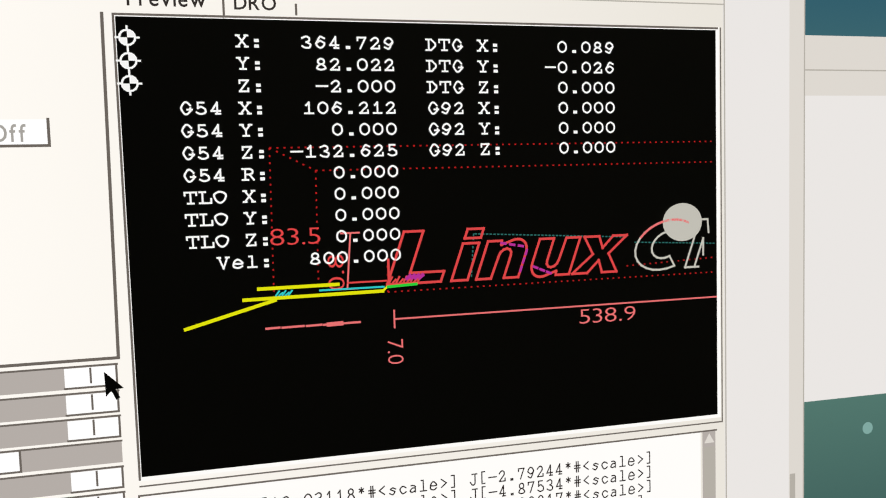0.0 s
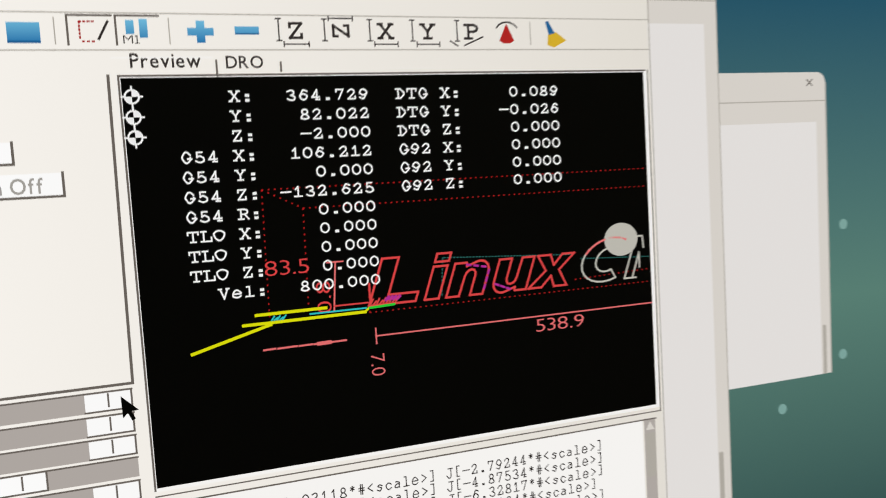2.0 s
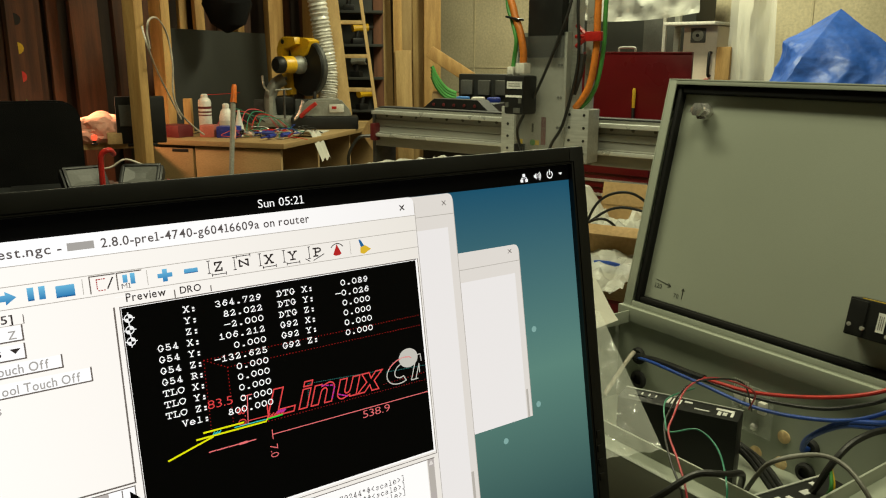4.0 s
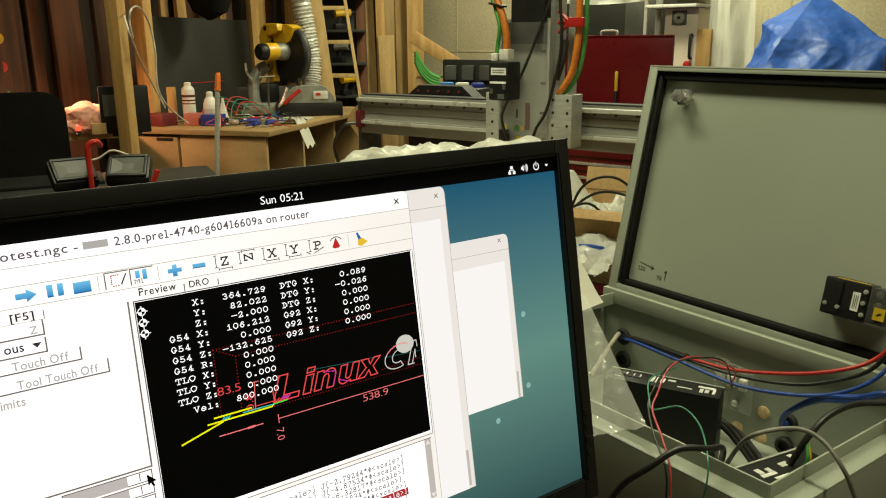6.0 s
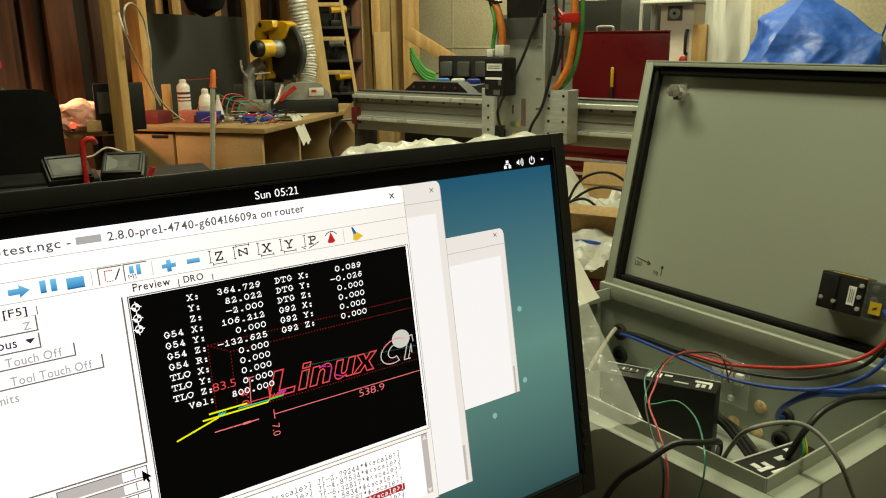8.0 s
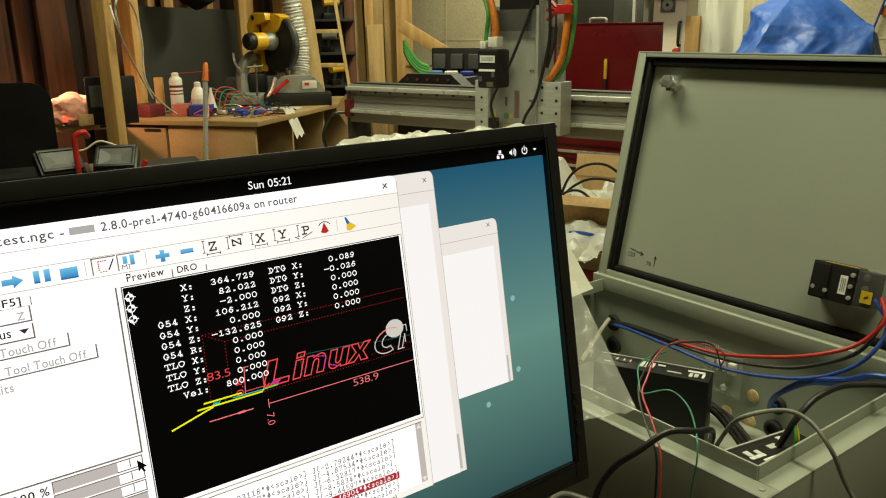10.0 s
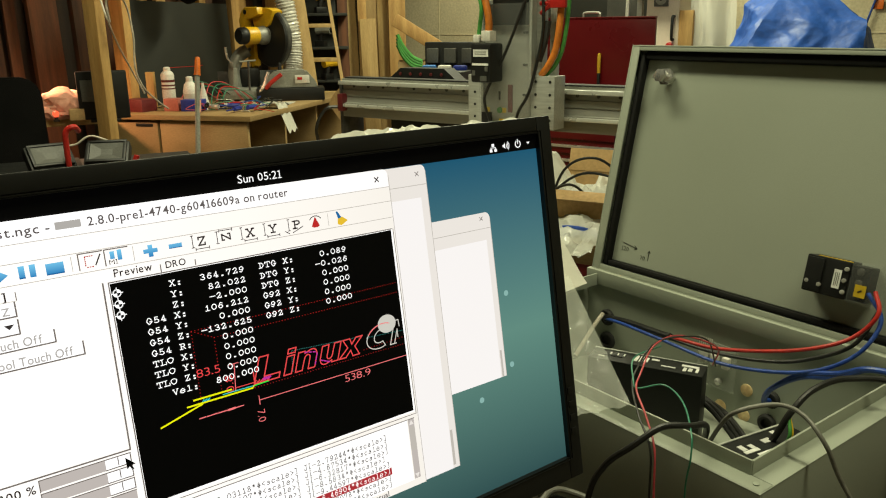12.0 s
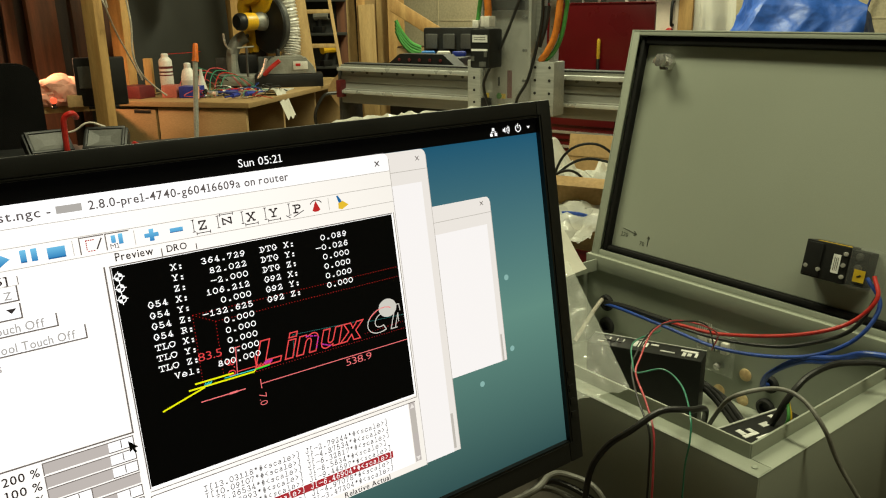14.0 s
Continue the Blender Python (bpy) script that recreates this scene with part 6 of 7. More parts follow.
part("face_plate", boxed((0.075, -0.083, 0.13), (0.09, 0.008, 0.05), 0.003), WHITE_PLASTIC, grinder)
part("red_badge", boxed((0.06, -0.088, 0.135), (0.03, 0.003, 0.016), 0.001), RED_PLASTIC, grinder)
part("knob", turned(((0.012, 0.18), (0.012, 0.22), (0.008, 0.23)), pose(-0.06, 0, 0), 12), BLACK_PLASTIC, grinder)
part("lever", tube(((-0.15, -0.1, 0.08), (-0.11, -0.12, 0.12), (-0.05, -0.13, 0.165)), 0.013, 10), RED_PLASTIC, grinder, "red lever handle")
part("lever_joint", tube(((-0.19, -0.09, 0.06), (-0.16, -0.1, 0.1), (-0.13, -0.1, 0.18)), 0.011, 8), STEEL, grinder)


def bench_box(name, x, y, size, material, label, rz=0):
    return single(name, boxed((0, 0, size[2] / 2), size, 0.003), material, on_bench(x, y, BT, rz), label, "box", "boxes on the bench")


bench_box("storage_box", 0.13, 0.66, (0.10, 0.13, 0.06), MAROON, "maroon box on the workbench", -10)
bench_box("storage_box", 0.18, 0.50, (0.07, 0.075, 0.06), SALMON, "salmon pink box on the workbench", 10)
bench_box("storage_box", 0.19, 0.395, (0.08, 0.105, 0.055), BLUE_PLASTIC, "dark blue box on the workbench", 15)
can = thing("spray_can", on_bench(0.30, 0.60), "white spray can with red print on workbench", "spray can")
part("body", turned(((0.031, 0), (0.033, 0.004), (0.033, 0.165), (0.03, 0.175), (0.02, 0.185)), None, 20), WHITE_PLASTIC, can)
part("cap", turned(((0.018, 0.185), (0.018, 0.2), (0.012, 0.205)), None, 14), WHITE_PLASTIC, can)
part("nozzle_straw", tube(((0.0, 0, 0.2), (0.05, -0.1, 0.205), (0.08, -0.16, 0.21)), 0.0014, 6), RED_WIRE, can, "thin red straw")
for z, h in ((0.13, 0.012), (0.11, 0.008), (0.095, 0.006)):
    part("print_band", turned(((0.0334, z), (0.0334, z + h)), None, 20), MAROON, can)
bottle = thing("bottle", on_bench(0.29, 0.47), "white plastic bottle on the workbench", "bottle")
part("body", turned(((0.033, 0), (0.035, 0.005), (0.035, 0.09), (0.028, 0.12), (0.016, 0.135)), None, 20), WHITE_PLASTIC, bottle)
part("cap", turned(((0.017, 0.135), (0.017, 0.155), (0.01, 0.16)), None, 14), WHITE_PLASTIC, bottle)
part("print_band", turned(((0.0354, 0.03), (0.0354, 0.075)), None, 20), PAPER, bottle)
single("funnel", turned(((0.034, 0), (0.03, 0.01), (0.008, 0.11), (0.006, 0.13)), None, 18), WHITE_PLASTIC, on_bench(0.27, 0.385), "small white plastic funnel on workbench", "funnel")
single("wood_offcut", boxed((0, 0, 0.09), (0.03, 0.04, 0.18), 0.002), PINE, on_bench(0.3, 0.70, BT, 15), "upright pine offcut on the workbench", "wood offcut")
stick = thing("scraper", polar(69.55, 3.62, 0.015), "orange-handled grey pole leaning against the workbench", "pole")
part("shaft", tube(((-0.09, -0.05, 0.0), (0.0, 0.1, 1.10)), 0.011, 10), TOOL_GREY, stick)
part("grip", tube(((0.0, 0.1, 1.10), (0.002, 0.102, 1.115), (0.007, 0.112, 1.165), (0.008, 0.115, 1.175)), 0.016, 12, r_end=0.009), ORANGE, stick, "orange handle grip")
part("band", tube(((-0.010, 0.083, 0.94), (-0.005, 0.092, 0.995)), 0.0125, 10), PINK, stick)
random.seed(11)
for k in range(34):
    x, y = random.uniform(0.12, 0.5), random.uniform(0.06, 0.34)
    mt = random.choice((BLACK_WIRE, BLACK_WIRE, BLUE_WIRE, GREEN_WIRE, RED_WIRE, WHITE_CABLE, STEEL))
    if k % 3:
        p = [Vector((x, y, BT + 0.006))]
        for j in range(4):
            p.append(p[-1] + Vector((random.uniform(-0.07, 0.07), random.uniform(-0.07, 0.07), 0)))
            p[-1].z = BT + random.uniform(0.006, 0.045)
        single("loose_wire", tube([BENCH @ q for q in p], 0.002, 6, 5), mt, Matrix(), "tangled loose wire on the workbench", "wire", "loose wires")
    else:
        bm = B()
        add_tube(bm, ((-0.06, 0, 0.012), (0.0, 0, 0.012)), 0.011, 8, smooth=False)
        add_tube(bm, ((0.0, 0, 0.012), (0.075, 0.004, 0.012)), 0.004, 6, smooth=False)
        single("hand_tool", bm, random.choice((BLACK_PLASTIC, RED_PLASTIC, BLUE_PLASTIC, STEEL)), on_bench(x, y, BT + random.uniform(0, 0.02), random.uniform(0, 360)), "small hand tool among bench clutter", "hand tool", "hand tools")
for k in range(9):
    y, z = 0.36 + 0.03 * k, BT + 0.03 + 0.012 * (k % 4)
    p = [BENCH @ Vector(q) for q in ((0.36, y - 0.02, BT + 0.005), (0.42, y, z + 0.02), (0.52, y + 0.02, z + 0.05), (0.62, y - 0.01, z + 0.03), (0.68, y - 0.06, BT + 0.006))]
    single("loose_wire", tube(p, 0.0024, 6, 6), (GREEN_WIRE, RED_WIRE, GREEN_WIRE, PINK_WIRE, BLACK_WIRE)[k % 5], Matrix(), "arching loop of thin wire on the workbench", "wire", "loose wires")
bm = B()
add_sheet(bm, 1, 1, 8, 14, lambda u, v: Vector((0.30 + 0.10 * u, 0.10 - 0.16 * v, BT + 0.01 - (0.13 * (v - 0.6) / 0.4 if v > 0.6 else 0) + 0.02 * math.sin(6 * u + 3 * v) ** 2)), 0.001)
single("rag", bm, PAPER, BENCH, "crumpled white rag hanging off the workbench edge", "rag")
single("paper_sheet", boxed((0, 0, 0.002), (0.22, 0.16, 0.003)), PAPER, on_bench(0.55, 0.13, BT, 12), "sheet of paper on the workbench", "paper")
for x, y, z, sx, mt in ((0.62, 0.22, 0.43, 0.16, GREY_CASE), (1.0, 0.2, 0.43, 0.2, CARDBOARD)):
    single("shelf_box", boxed((0, 0, 0.08), (sx, 0.2, 0.16), 0.005), mt, on_bench(x, y, z), "box on the workbench shelf", "box", "shelf boxes")
for k in range(3):
    single("shelf_tool", tube(((0, 0, 0.02), (0.03, -0.04, 0.05), (0.1, -0.06, 0.035), (0.15, -0.1, 0.03)), 0.012, 8), (STEEL, BLACK_PLASTIC, RED_PLASTIC)[k], on_bench(0.95 + 0.08 * k, 0.1, 0.43, 30 * k), "tool lying on the workbench shelf", "hand tool", "shelf tools")

# ---- timber frame, lumber, ladder, duct ----
def post(m, w, d, h, material, label):
    single("timber_post", boxed((0, 0, h / 2), (w, d, h), 0.003), material, m, label, "post", "timber posts")


post(polar(75.5, 3.42, 0) @ pose(0, 0, 0, 0, 0, 38), 0.04, 0.07, 3.0, PINE, "pine post with a warm face beside the bench")
post(polar(73.95, 4.45, 0) @ pose(0, 0, 0, 0, 0, 35), 0.05, 0.105, 3.0, PINE, "pine post behind the workbench corner")
post(polar(86.6, 3.3, 0) @ pose(0, 0, 0, 0, 0, 38), 0.05, 0.095, 3.0, PINE, "pine post at the nook")
post(polar(89.5, 3.4, 0) @ pose(0, 0, 0, 0, 0, 38), 0.04, 0.09, 3.0, PINE, "pine post at the nook")
single("hanging_cable", tube([polar(h, d, z).translation for h, d, z in ((74.6, 3.3, 1.34), (74.7, 3.28, 1.40), (74.5, 3.3, 1.445), (74.0, 3.6, 1.46), (73.5, 3.75, 1.40), (73.3, 3.78, 1.28), (73.4, 3.8, 1.15), (73.0, 3.85, 1.06), (72.2, 3.95, 0.99), (71.6, 4.0, 0.95))], 0.004), WHITE_CABLE, Matrix(), "white cord hanging round the pine posts", "cable", "power cords")
single("hanging_cable", tube([polar(h, d, z).translation for h, d, z in ((75.0, 3.32, 1.42), (74.7, 3.3, 1.34), (74.2, 3.5, 1.24), (73.6, 3.7, 1.14), (73.0, 3.8, 1.04))], 0.0035), WHITE_CABLE, Matrix(), "white cord slung between the pine posts", "cable", "power cords")
shade = thing("clamp_lamp", polar(73.15, 4.7, 1.40) @ Matrix.Scale(0.7, 4), "clamp lamp with bright metal reflector on a post", "lamp")
part("reflector", turned(((0.03, -0.07), (0.05, -0.02), (0.085, 0.03), (0.08, 0.03), (0.045, -0.018)), pose(0, 0, 0, 60, 20, 60), 24), CHROME, shade)
part("socket", turned(((0.022, -0.15), (0.026, -0.07), (0.02, -0.065)), pose(0, 0, 0, 60, 20, 60), 14), BLACK_PLASTIC, shade)

random.seed(7)
x = 0.35
while x < 4.35:
    w = random.uniform(0.05, 0.15)
    mt = random.choice((CEDAR, CEDAR, CEDAR, CEDAR_WARM, CEDAR_WARM, CEDAR_WARM, PINE if x > 2.6 else CEDAR))
    bm = boxed((0, 0, 1.45), (w, random.uniform(0.025, 0.05), 2.9), 0.003)
    single("board", bm, mt, R(x + w / 2, 3.9 - random.uniform(0.0, 0.16), 0, random.uniform(-8, 8), random.uniform(-1.5, 0.2), random.uniform(-0.8, 0.8)), "rough brown board standing against the wall", "board", "standing lumber")
    x += w + random.choice((0.0, 0.004, 0.01, 0.03, 0.07))
for x in (2.95, 3.55):
    single("stud", boxed((0, 0, 1.45), (0.045, 0.09, 2.9), 0.002), PINE, R(x, 3.68, 0), "pale pine wall stud", "stud", "wall studs")
bagb = B()
add_lathe(bagb, ((0.02, -0.16), (0.09, -0.12), (0.13, -0.02), (0.11, 0.08), (0.05, 0.14), (0.015, 0.3)), None, 14)
for v in bagb.verts:
    v.co *= 1 + 0.16 * noise.noise(v.co * 9)
single("black_bag", bagb, FABRIC, polar(69.6, 4.55, 1.60), "black bag hanging from a stud", "bag")
single("bag_strap", tube((polar(69.6, 4.55, 1.88).translation, polar(69.6, 4.75, 2.9).translation), 0.008), FABRIC, Matrix(), "strap holding the black bag", "strap")

duct = B()
path = smooth_path([polar(h, d, z).translation for h, d, z in ((64.2, 4.98, 2.9), (63.95, 4.98, 1.9), (63.6, 4.98, 1.56), (63.3, 4.98, 1.37), (63.1, 4.98, 1.2), (63.2, 4.95, 1.06), (63.5, 4.9, 0.99))], 30)
rings = []
for i, p in enumerate(path):
    rr = 0.054 + 0.006 * math.sin(i * 1.9) + 0.004 * noise.noise(Vector((i * 0.7, 2, 3)))
    way = (path[min(i + 1, len(path) - 1)] - path[max(i - 1, 0)]).normalized()
    sx = way.cross(Vector((0, 1, 0))).normalized()
    sy = way.cross(sx)
    rings.append([duct.verts.new(p + (sx * math.cos(a) + sy * math.sin(a)) * (rr + 0.003 * noise.noise(Vector((a * 2, i * 0.9, 1))))) for a in (2 * math.pi * k / 18 for k in range(18))])
for a, b in zip(rings, rings[1:]):
    for k in range(18):
        duct.faces.new((a[k], a[(k + 1) % 18], b[(k + 1) % 18], b[k]))
single("foil_duct", duct, FOIL, Matrix(), "ribbed foil dust duct behind the saw", "duct")

ladder = thing("step_ladder", polar(61.5, 5.35, 0), "pale wooden ladder leaning at the lumber rack", "ladder")
for lo, hi, w in ((Vector((0.052, -0.3, 0)), Vector((-0.183, 0.1, 2.3)), 0.085), (Vector((0.272, -0.3, 0)), Vector((-0.01, 0.1, 2.3)), 0.02)):
    bm = B()
    add_prism(bm, ((-w / 2, -0.045), (w / 2, -0.045), (w / 2, 0.045), (-w / 2, 0.045)), 0, 1)
    for v in bm.verts:
        q = lo.lerp(hi, v.co.z)
        v.co = Vector((v.co.x + q.x, v.co.y + q.y, q.z))
    part("stile", bm, PINE_PALE, ladder)
for k in range(10):
    t = (0.07 + 0.208 * k) / 2.3
    xl = (0.09 - 0.235 * t, 0.264 - 0.282 * t)
    part("rung", boxed(((xl[0] + xl[1]) / 2, -0.3 + 0.4 * t, 2.3 * t), (xl[1] - xl[0], 0.085, 0.024), 0.003), PINE_PALE, ladder)

# dark shelf of power tools behind the ladder
shelf = thing("tool_shelf", polar(61.1, 5.72, 0), "black shelf of power tools behind the ladder", "shelf")
part("back_board", boxed((0, 0.1, 0.95), (0.36, 0.02, 1.9), 0.002), CHARCOAL, shelf)
for z in (0.95, 1.17, 1.39, 1.61):
    part("shelf_board", boxed((0, 0.0, z), (0.36, 0.18, 0.018), 0.002), CHARCOAL, shelf)


def cordless_tool(m, material):
    tool = thing("cordless_tool", m, "cordless power tool resting on the dark shelf", "power tool", "shelf power tools")
    part("body", tube(((-0.06, 0, 0.105), (0.0, 0, 0.11), (0.05, 0, 0.11)), 0.026, 10), material, tool)
    part("chuck", turned(((0.018, 0), (0.016, 0.03), (0.008, 0.04)), pose(0.05, 0, 0.11, 0, 90, 0), 12), BLACK_PLASTIC, tool)
    part("grip", tube(((-0.02, 0, 0.09), (-0.028, 0, 0.06), (-0.034, 0, 0.03)), 0.016, 10), BLACK_PLASTIC, tool)
    part("battery", boxed((-0.03, 0, 0.02), (0.075, 0.05, 0.04), 0.006), BLACK_PLASTIC, tool)


for x, z, rz, mt in ((0.03, 1.399, 20, YELLOW), (0.02, 1.179, -30, TOOL_GREY), (0.05, 0.959, 40, YELLOW), (-0.02, 1.619, 0, DARK_STEEL)):
    cordless_tool(polar(61.1, 5.70, z) @ pose(x, -0.02, 0, 0, 0, rz), mt)

random.seed(21)
PLANKS = ((59.6, 5.75, 0.07, 2.9, CEDAR_WARM), (58.9, 5.85, 0.10, 2.8, PINE_PALE), (58.2, 5.75, 0.06, 2.9, PINE), (57.6, 5.7, 0.11, 1.36, PINE_PALE), (57.3, 5.95, 0.16, 2.9, PINE_PALE), (56.5, 5.9, 0.13, 2.9, PINE_PALE), (55.9, 5.85, 0.12, 2.9, PINE), (60.2, 5.9, 0.12, 2.9, CEDAR), (61.0, 6.0, 0.14, 2.9, CEDAR_WARM), (62.0, 5.95, 0.14, 2.9, CEDAR))
for h, d, w, tall, mt in PLANKS:
    single("plank", boxed((0, 0, tall / 2), (w, 0.03, tall), 0.003), mt, polar(h, d, 0) @ pose(0, 0, 0, random.uniform(-2.5, -1), random.uniform(-1.5, 0.8), random.uniform(-15, 15)), "sawn plank leaning in the corner", "plank", "corner planks")
lean = thing("leaning_board", polar(54.4, 5.1, 0), "orange-toned wide board lying on a slant", "board")
part("board", boxed((0.05, 0, 1.225), (0.46, 0.34, 0.075), 0.004, (0, 32, 0)), PINE, lean)
part("trestle", boxed((0.02, 0, 0.55), (0.3, 0.3, 1.1), 0.006), PLY, lean)
for k in range(4):
    single("green_hose", tube([polar(h, 4.95, z).translation for h, z in ((55.9, 1.26 - 0.02 * k), (55.5, 1.19 - 0.02 * k), (54.9, 1.13 - 0.018 * k), (54.2, 1.10 - 0.014 * k))], 0.012), GREEN_CABLE, Matrix(), "loop of green hose under the slanted board", "hose", "green hose loops")

# ---- nook on the far left ----
nook = thing("side_desk", polar(81.3, 3.95, 0), "dark desk in the timber nook", "desk")
part("desktop", boxed((0, 0.1, 0.93), (0.8, 0.5, 0.03), 0.004), PINE_PALE, nook)
for sx in (-0.36, 0.36):
    part("leg", boxed((sx, 0.1, 0.46), (0.05, 0.4, 0.91), 0.004), DARK_STEEL, nook)


def lump(name, m, size, material, label, seed, n=5):
    bm = B()
    bmesh.ops.create_icosphere(bm, subdivisions=4, radius=1)
    for v in bm.verts:
        k = 1 + 0.28 * noise.noise(v.co * 1.7 + Vector((seed, 0, 0))) + 0.12 * noise.noise(v.co * 5 + Vector((0, seed, 0)))
        v.co = Vector((v.co.x * size[0] * k, v.co.y * size[1] * k, max(v.co.z * k, -0.6) * size[2] + 0.6 * size[2]))
    return single(name, bm, material, m, label, "insulation", "insulation lumps")


lump("insulation", polar(78.0, 3.85, 0.945), (0.12, 0.1, 0.075), PINK, "pink insulation lump lit by warm lamp", 1.0)
lump("insulation", polar(76.9, 3.9, 0.945), (0.12, 0.1, 0.07), PINK, "pink insulation lump lit by warm lamp", 5.0)
single("small_carton", boxed((0, 0, 0.024), (0.06, 0.05, 0.048), 0.003), CARDBOARD, polar(77.25, 3.74, 0.945), "small carton on the dark desk", "box")
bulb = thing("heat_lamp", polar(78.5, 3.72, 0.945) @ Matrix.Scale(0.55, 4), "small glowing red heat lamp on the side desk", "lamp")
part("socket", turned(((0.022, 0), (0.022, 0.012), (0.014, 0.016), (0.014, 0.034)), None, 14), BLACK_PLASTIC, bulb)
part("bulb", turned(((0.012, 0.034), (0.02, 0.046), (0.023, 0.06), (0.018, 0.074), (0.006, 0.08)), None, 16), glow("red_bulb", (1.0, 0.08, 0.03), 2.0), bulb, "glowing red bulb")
old = thing("old_monitor", polar(75.55, 3.72, 0.945), "old dark monitor seen behind the post", "monitor")
part("case", boxed((0, 0.02, 0.1), (0.2, 0.05, 0.2), 0.008), BLACK_PLASTIC, old)
part("glass", boxed((-0.03, -0.008, 0.12), (0.11, 0.004, 0.09), 0.002), GREY_CASE, old)
part("foot", boxed((0, 0.02, -0.005), (0.12, 0.1, 0.01), 0.002), BLACK_PLASTIC, old)
chair = thing("office_chair", polar(83.6, 2.95, 0), "black mesh office chair in the nook", "chair")
bm = B()
corner = [(sx * 0.165 + 0.065 * math.cos(a), sz * 0.125 + 0.065 * math.sin(a)) for sx, sz, start in ((1, 1, 0), (-1, 1, 1), (-1, -1, 2), (1, -1, 3)) for a in ((start + k / 4) * math.pi / 2 for k in range(5))]
add_prism(bm, corner, -0.022, 0.022, pose(0, 0, 0.98, 90, 0, 0))
bmesh.ops.recalc_face_normals(bm, faces=bm.faces[:])
bmesh.ops.bevel(bm, geom=bm.edges[:], offset=0.006, segments=2, affect="EDGES")
part("backrest", bm, FABRIC, chair)
part("seat", boxed((0, 0.26, 0.5), (0.46, 0.46, 0.07), 0.025), FABRIC, chair)
part("back_bar", boxed((0, 0.04, 0.66), (0.06, 0.02, 0.34), 0.006), BLACK_PLASTIC, chair)
part("gas_lift", turned(((0.03, 0.1), (0.03, 0.46)), pose(0, 0.26, 0), 12), DARK_STEEL, chair)
for k in range(5):
    part("foot_arm", boxed((0.15 * math.cos(k * 1.2566), 0.26 + 0.15 * math.sin(k * 1.2566), 0.08), (0.3, 0.04, 0.03), 0.004, (0, 0, math.degrees(k * 1.2566))), BLACK_PLASTIC, chair)

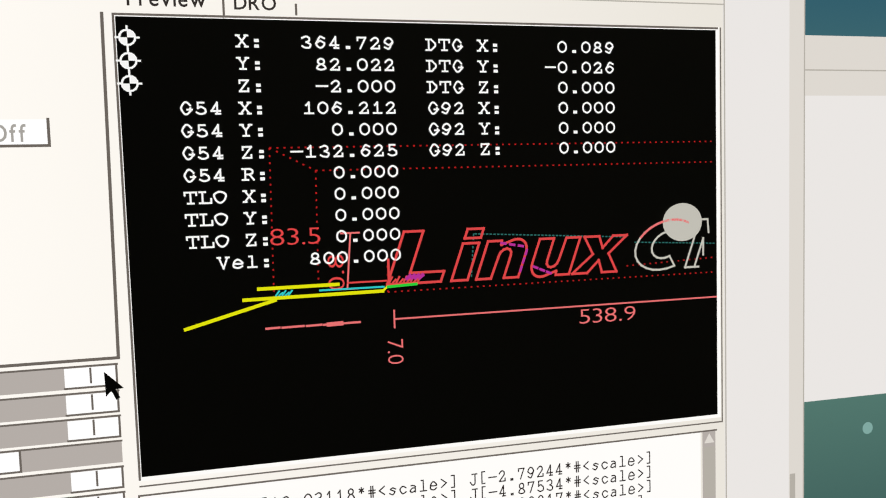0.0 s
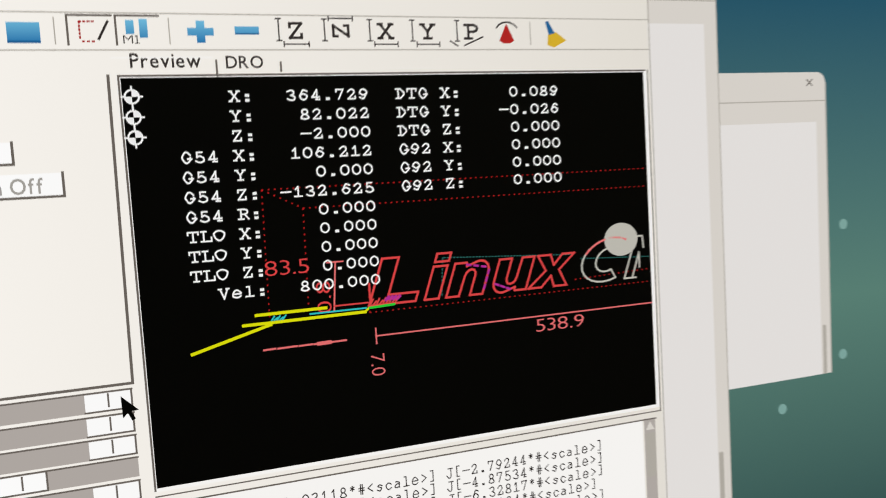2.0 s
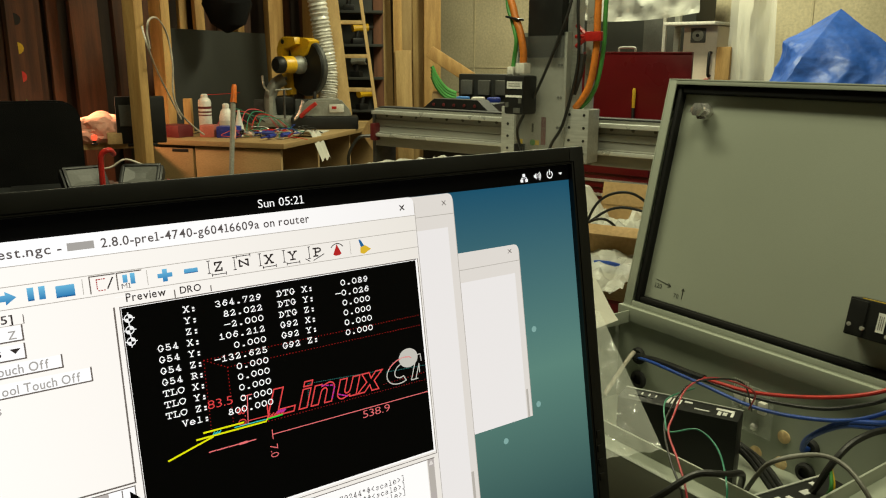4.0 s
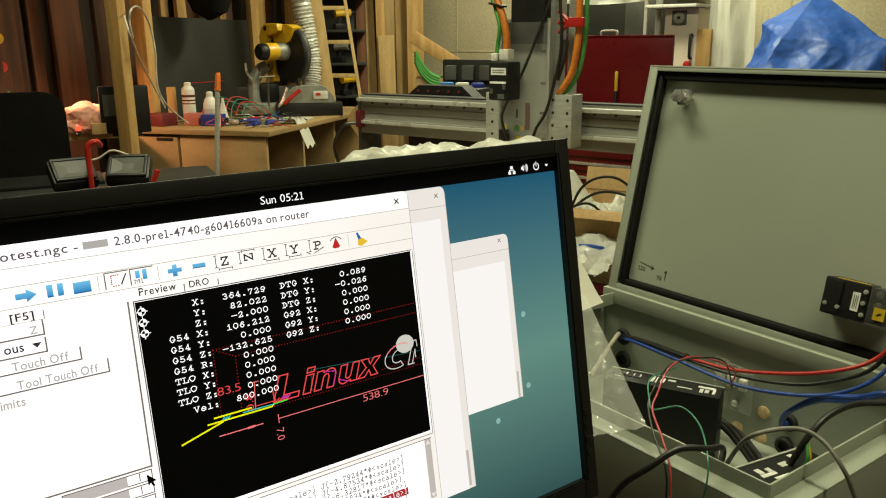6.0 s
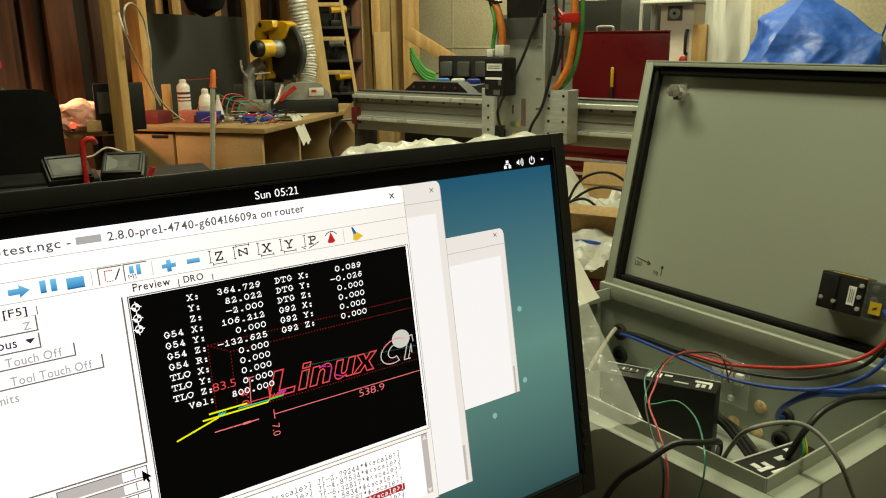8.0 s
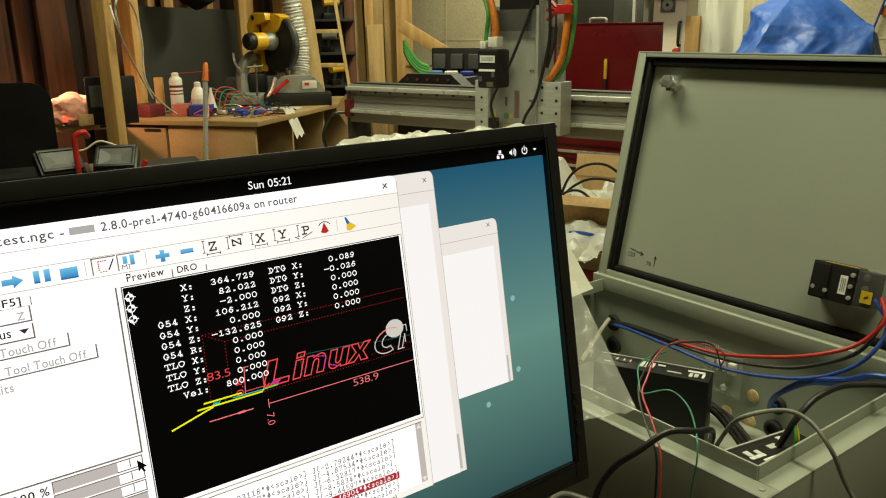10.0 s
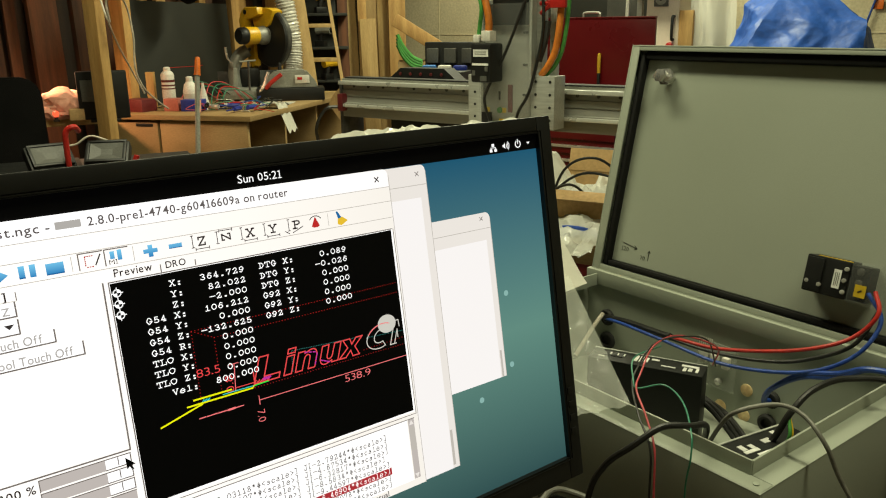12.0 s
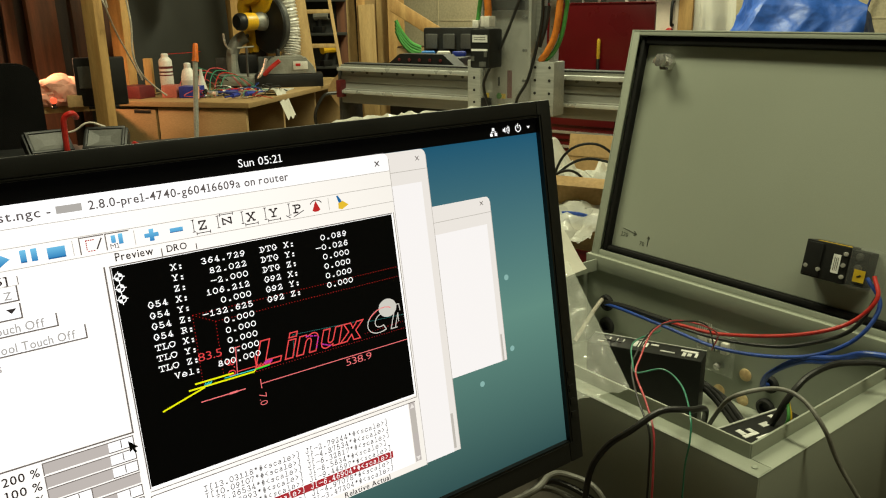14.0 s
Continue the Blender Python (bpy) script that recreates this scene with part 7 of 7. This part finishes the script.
table = thing("work_table", polar(78.5, 2.6, 0), "small dark work table with flood lights", "table")
part("tabletop", boxed((0, 0.05, 0.885), (0.8, 0.5, 0.03), 0.003), BLACK_CASE, table)
part("table_edge", boxed((0, -0.208, 0.885), (0.8, 0.014, 0.03), 0.003), PINE, table, "bare wooden table edge")
for sx in (-0.35, 0.35):
    for sy in (-0.15, 0.25):
        part("leg", boxed((sx, sy, 0.435), (0.05, 0.05, 0.87), 0.003), PINE, table)
for h, rz in ((79.2, 14), (75.7, -12)):
    fl = thing("flood_light", polar(h, 2.48, 0.90) @ pose(0, 0, 0, 0, 0, rz) @ Matrix.Scale(0.72, 4), "black flood light with silver reflector on table", "flood light", "flood lights")
    FACE = pose(0, 0, 0.085, -50, 0, 0)
    part("housing", boxed((0, 0, 0.085), (0.17, 0.05, 0.125), 0.012, (-50, 0, 0)), BLACK_PLASTIC, fl)
    bm = B()                                           # sloping sides round a small back plate
    ring = [[bm.verts.new(FACE @ Vector((x * w, y, z * h))) for x, z in ((-1, -1), (1, -1), (1, 1), (-1, 1))] for w, h, y in ((0.062, 0.043, -0.033), (0.022, 0.016, -0.0265))]
    for k in range(4):
        bm.faces.new((ring[0][k], ring[0][(k + 1) % 4], ring[1][(k + 1) % 4], ring[1][k]))
    bm.faces.new(ring[1])
    part("reflector", bm, GREY_CASE, fl, "silver reflector with sloping sides", False)
    for w, h, x, z in ((0.15, 0.012, 0, 0.05), (0.15, 0.012, 0, -0.05), (0.012, 0.09, -0.069, 0), (0.012, 0.09, 0.069, 0)):
        bm = boxed((x, -0.031, z), (w, 0.014, h), 0.003)
        bmesh.ops.transform(bm, matrix=FACE, verts=bm.verts[:])
        part("face_frame", bm, BLACK_PLASTIC, fl)
    part("stand", boxed((0, 0.02, 0.012), (0.1, 0.1, 0.024), 0.004), BLACK_PLASTIC, fl)
stand = thing("light_stand", polar(78.0, 2.44, 0.90), "red tubular stand of the flood lights", "stand")
part("tube", tube(((-0.005, 0, 0.0), (-0.005, 0, 0.11), (0.0, 0, 0.145), (0.02, 0, 0.155), (0.03, 0.03, 0.14)), 0.008, 10), RED_PLASTIC, stand)
part("foot", boxed((0, 0, 0.006), (0.1, 0.1, 0.012), 0.003), BLACK_PLASTIC, stand)
single("stand_grip", tube([polar(h, 2.4, z).translation for h, z in ((74.5, 0.91), (74.2, 0.94), (73.9, 0.97))], 0.008), RED_PLASTIC, Matrix(), "red grip of the flood light frame", "grip")
single("lamp_cord", tube([polar(h, 2.5, z).translation for h, z in ((79.5, 0.905), (78.6, 0.95), (78.3, 0.99), (77.5, 1.0), (76.6, 1.02), (75.4, 1.0))], 0.003), WHITE_CABLE, Matrix(), "white cord of the flood lights", "cable")
single("mat", boxed((0, 0, 0.006), (0.3, 0.2, 0.012), 0.004), BLACK_PLASTIC, polar(80.5, 2.75, 0.90), "dark mat on the work table", "mat")

peg = thing("peg_board", polar(84.0, 4.7, 1.0), "pegboard rack with coloured spools in the nook", "rack")
part("board", boxed((0, 0.03, 0.45), (0.42, 0.02, 0.9), 0.003), CEDAR, peg)
for k in range(3):
    part("label_strip", boxed((-0.14 + 0.14 * k, 0.018, 0.45), (0.05, 0.006, 0.88), 0.002), PAPER, peg)
random.seed(3)
for i in range(3):
    for j in range(6):
        mt = random.choice((BLACK_PLASTIC, BLACK_PLASTIC, RED_PLASTIC, GREEN_CABLE, YELLOW_LABEL, WHITE_PLASTIC))
        part("spool", turned(((0.03, 0), (0.03, 0.01), (0.018, 0.012), (0.018, 0.04), (0.03, 0.042), (0.03, 0.05)), pose(-0.15 + 0.14 * i, 0.012, 0.07 + 0.14 * j, 90, 0, 0), 12), mt, peg)
part("shelf_foot", boxed((0, 0.0, -0.5), (0.44, 0.14, 1.0), 0.004), CEDAR, peg)
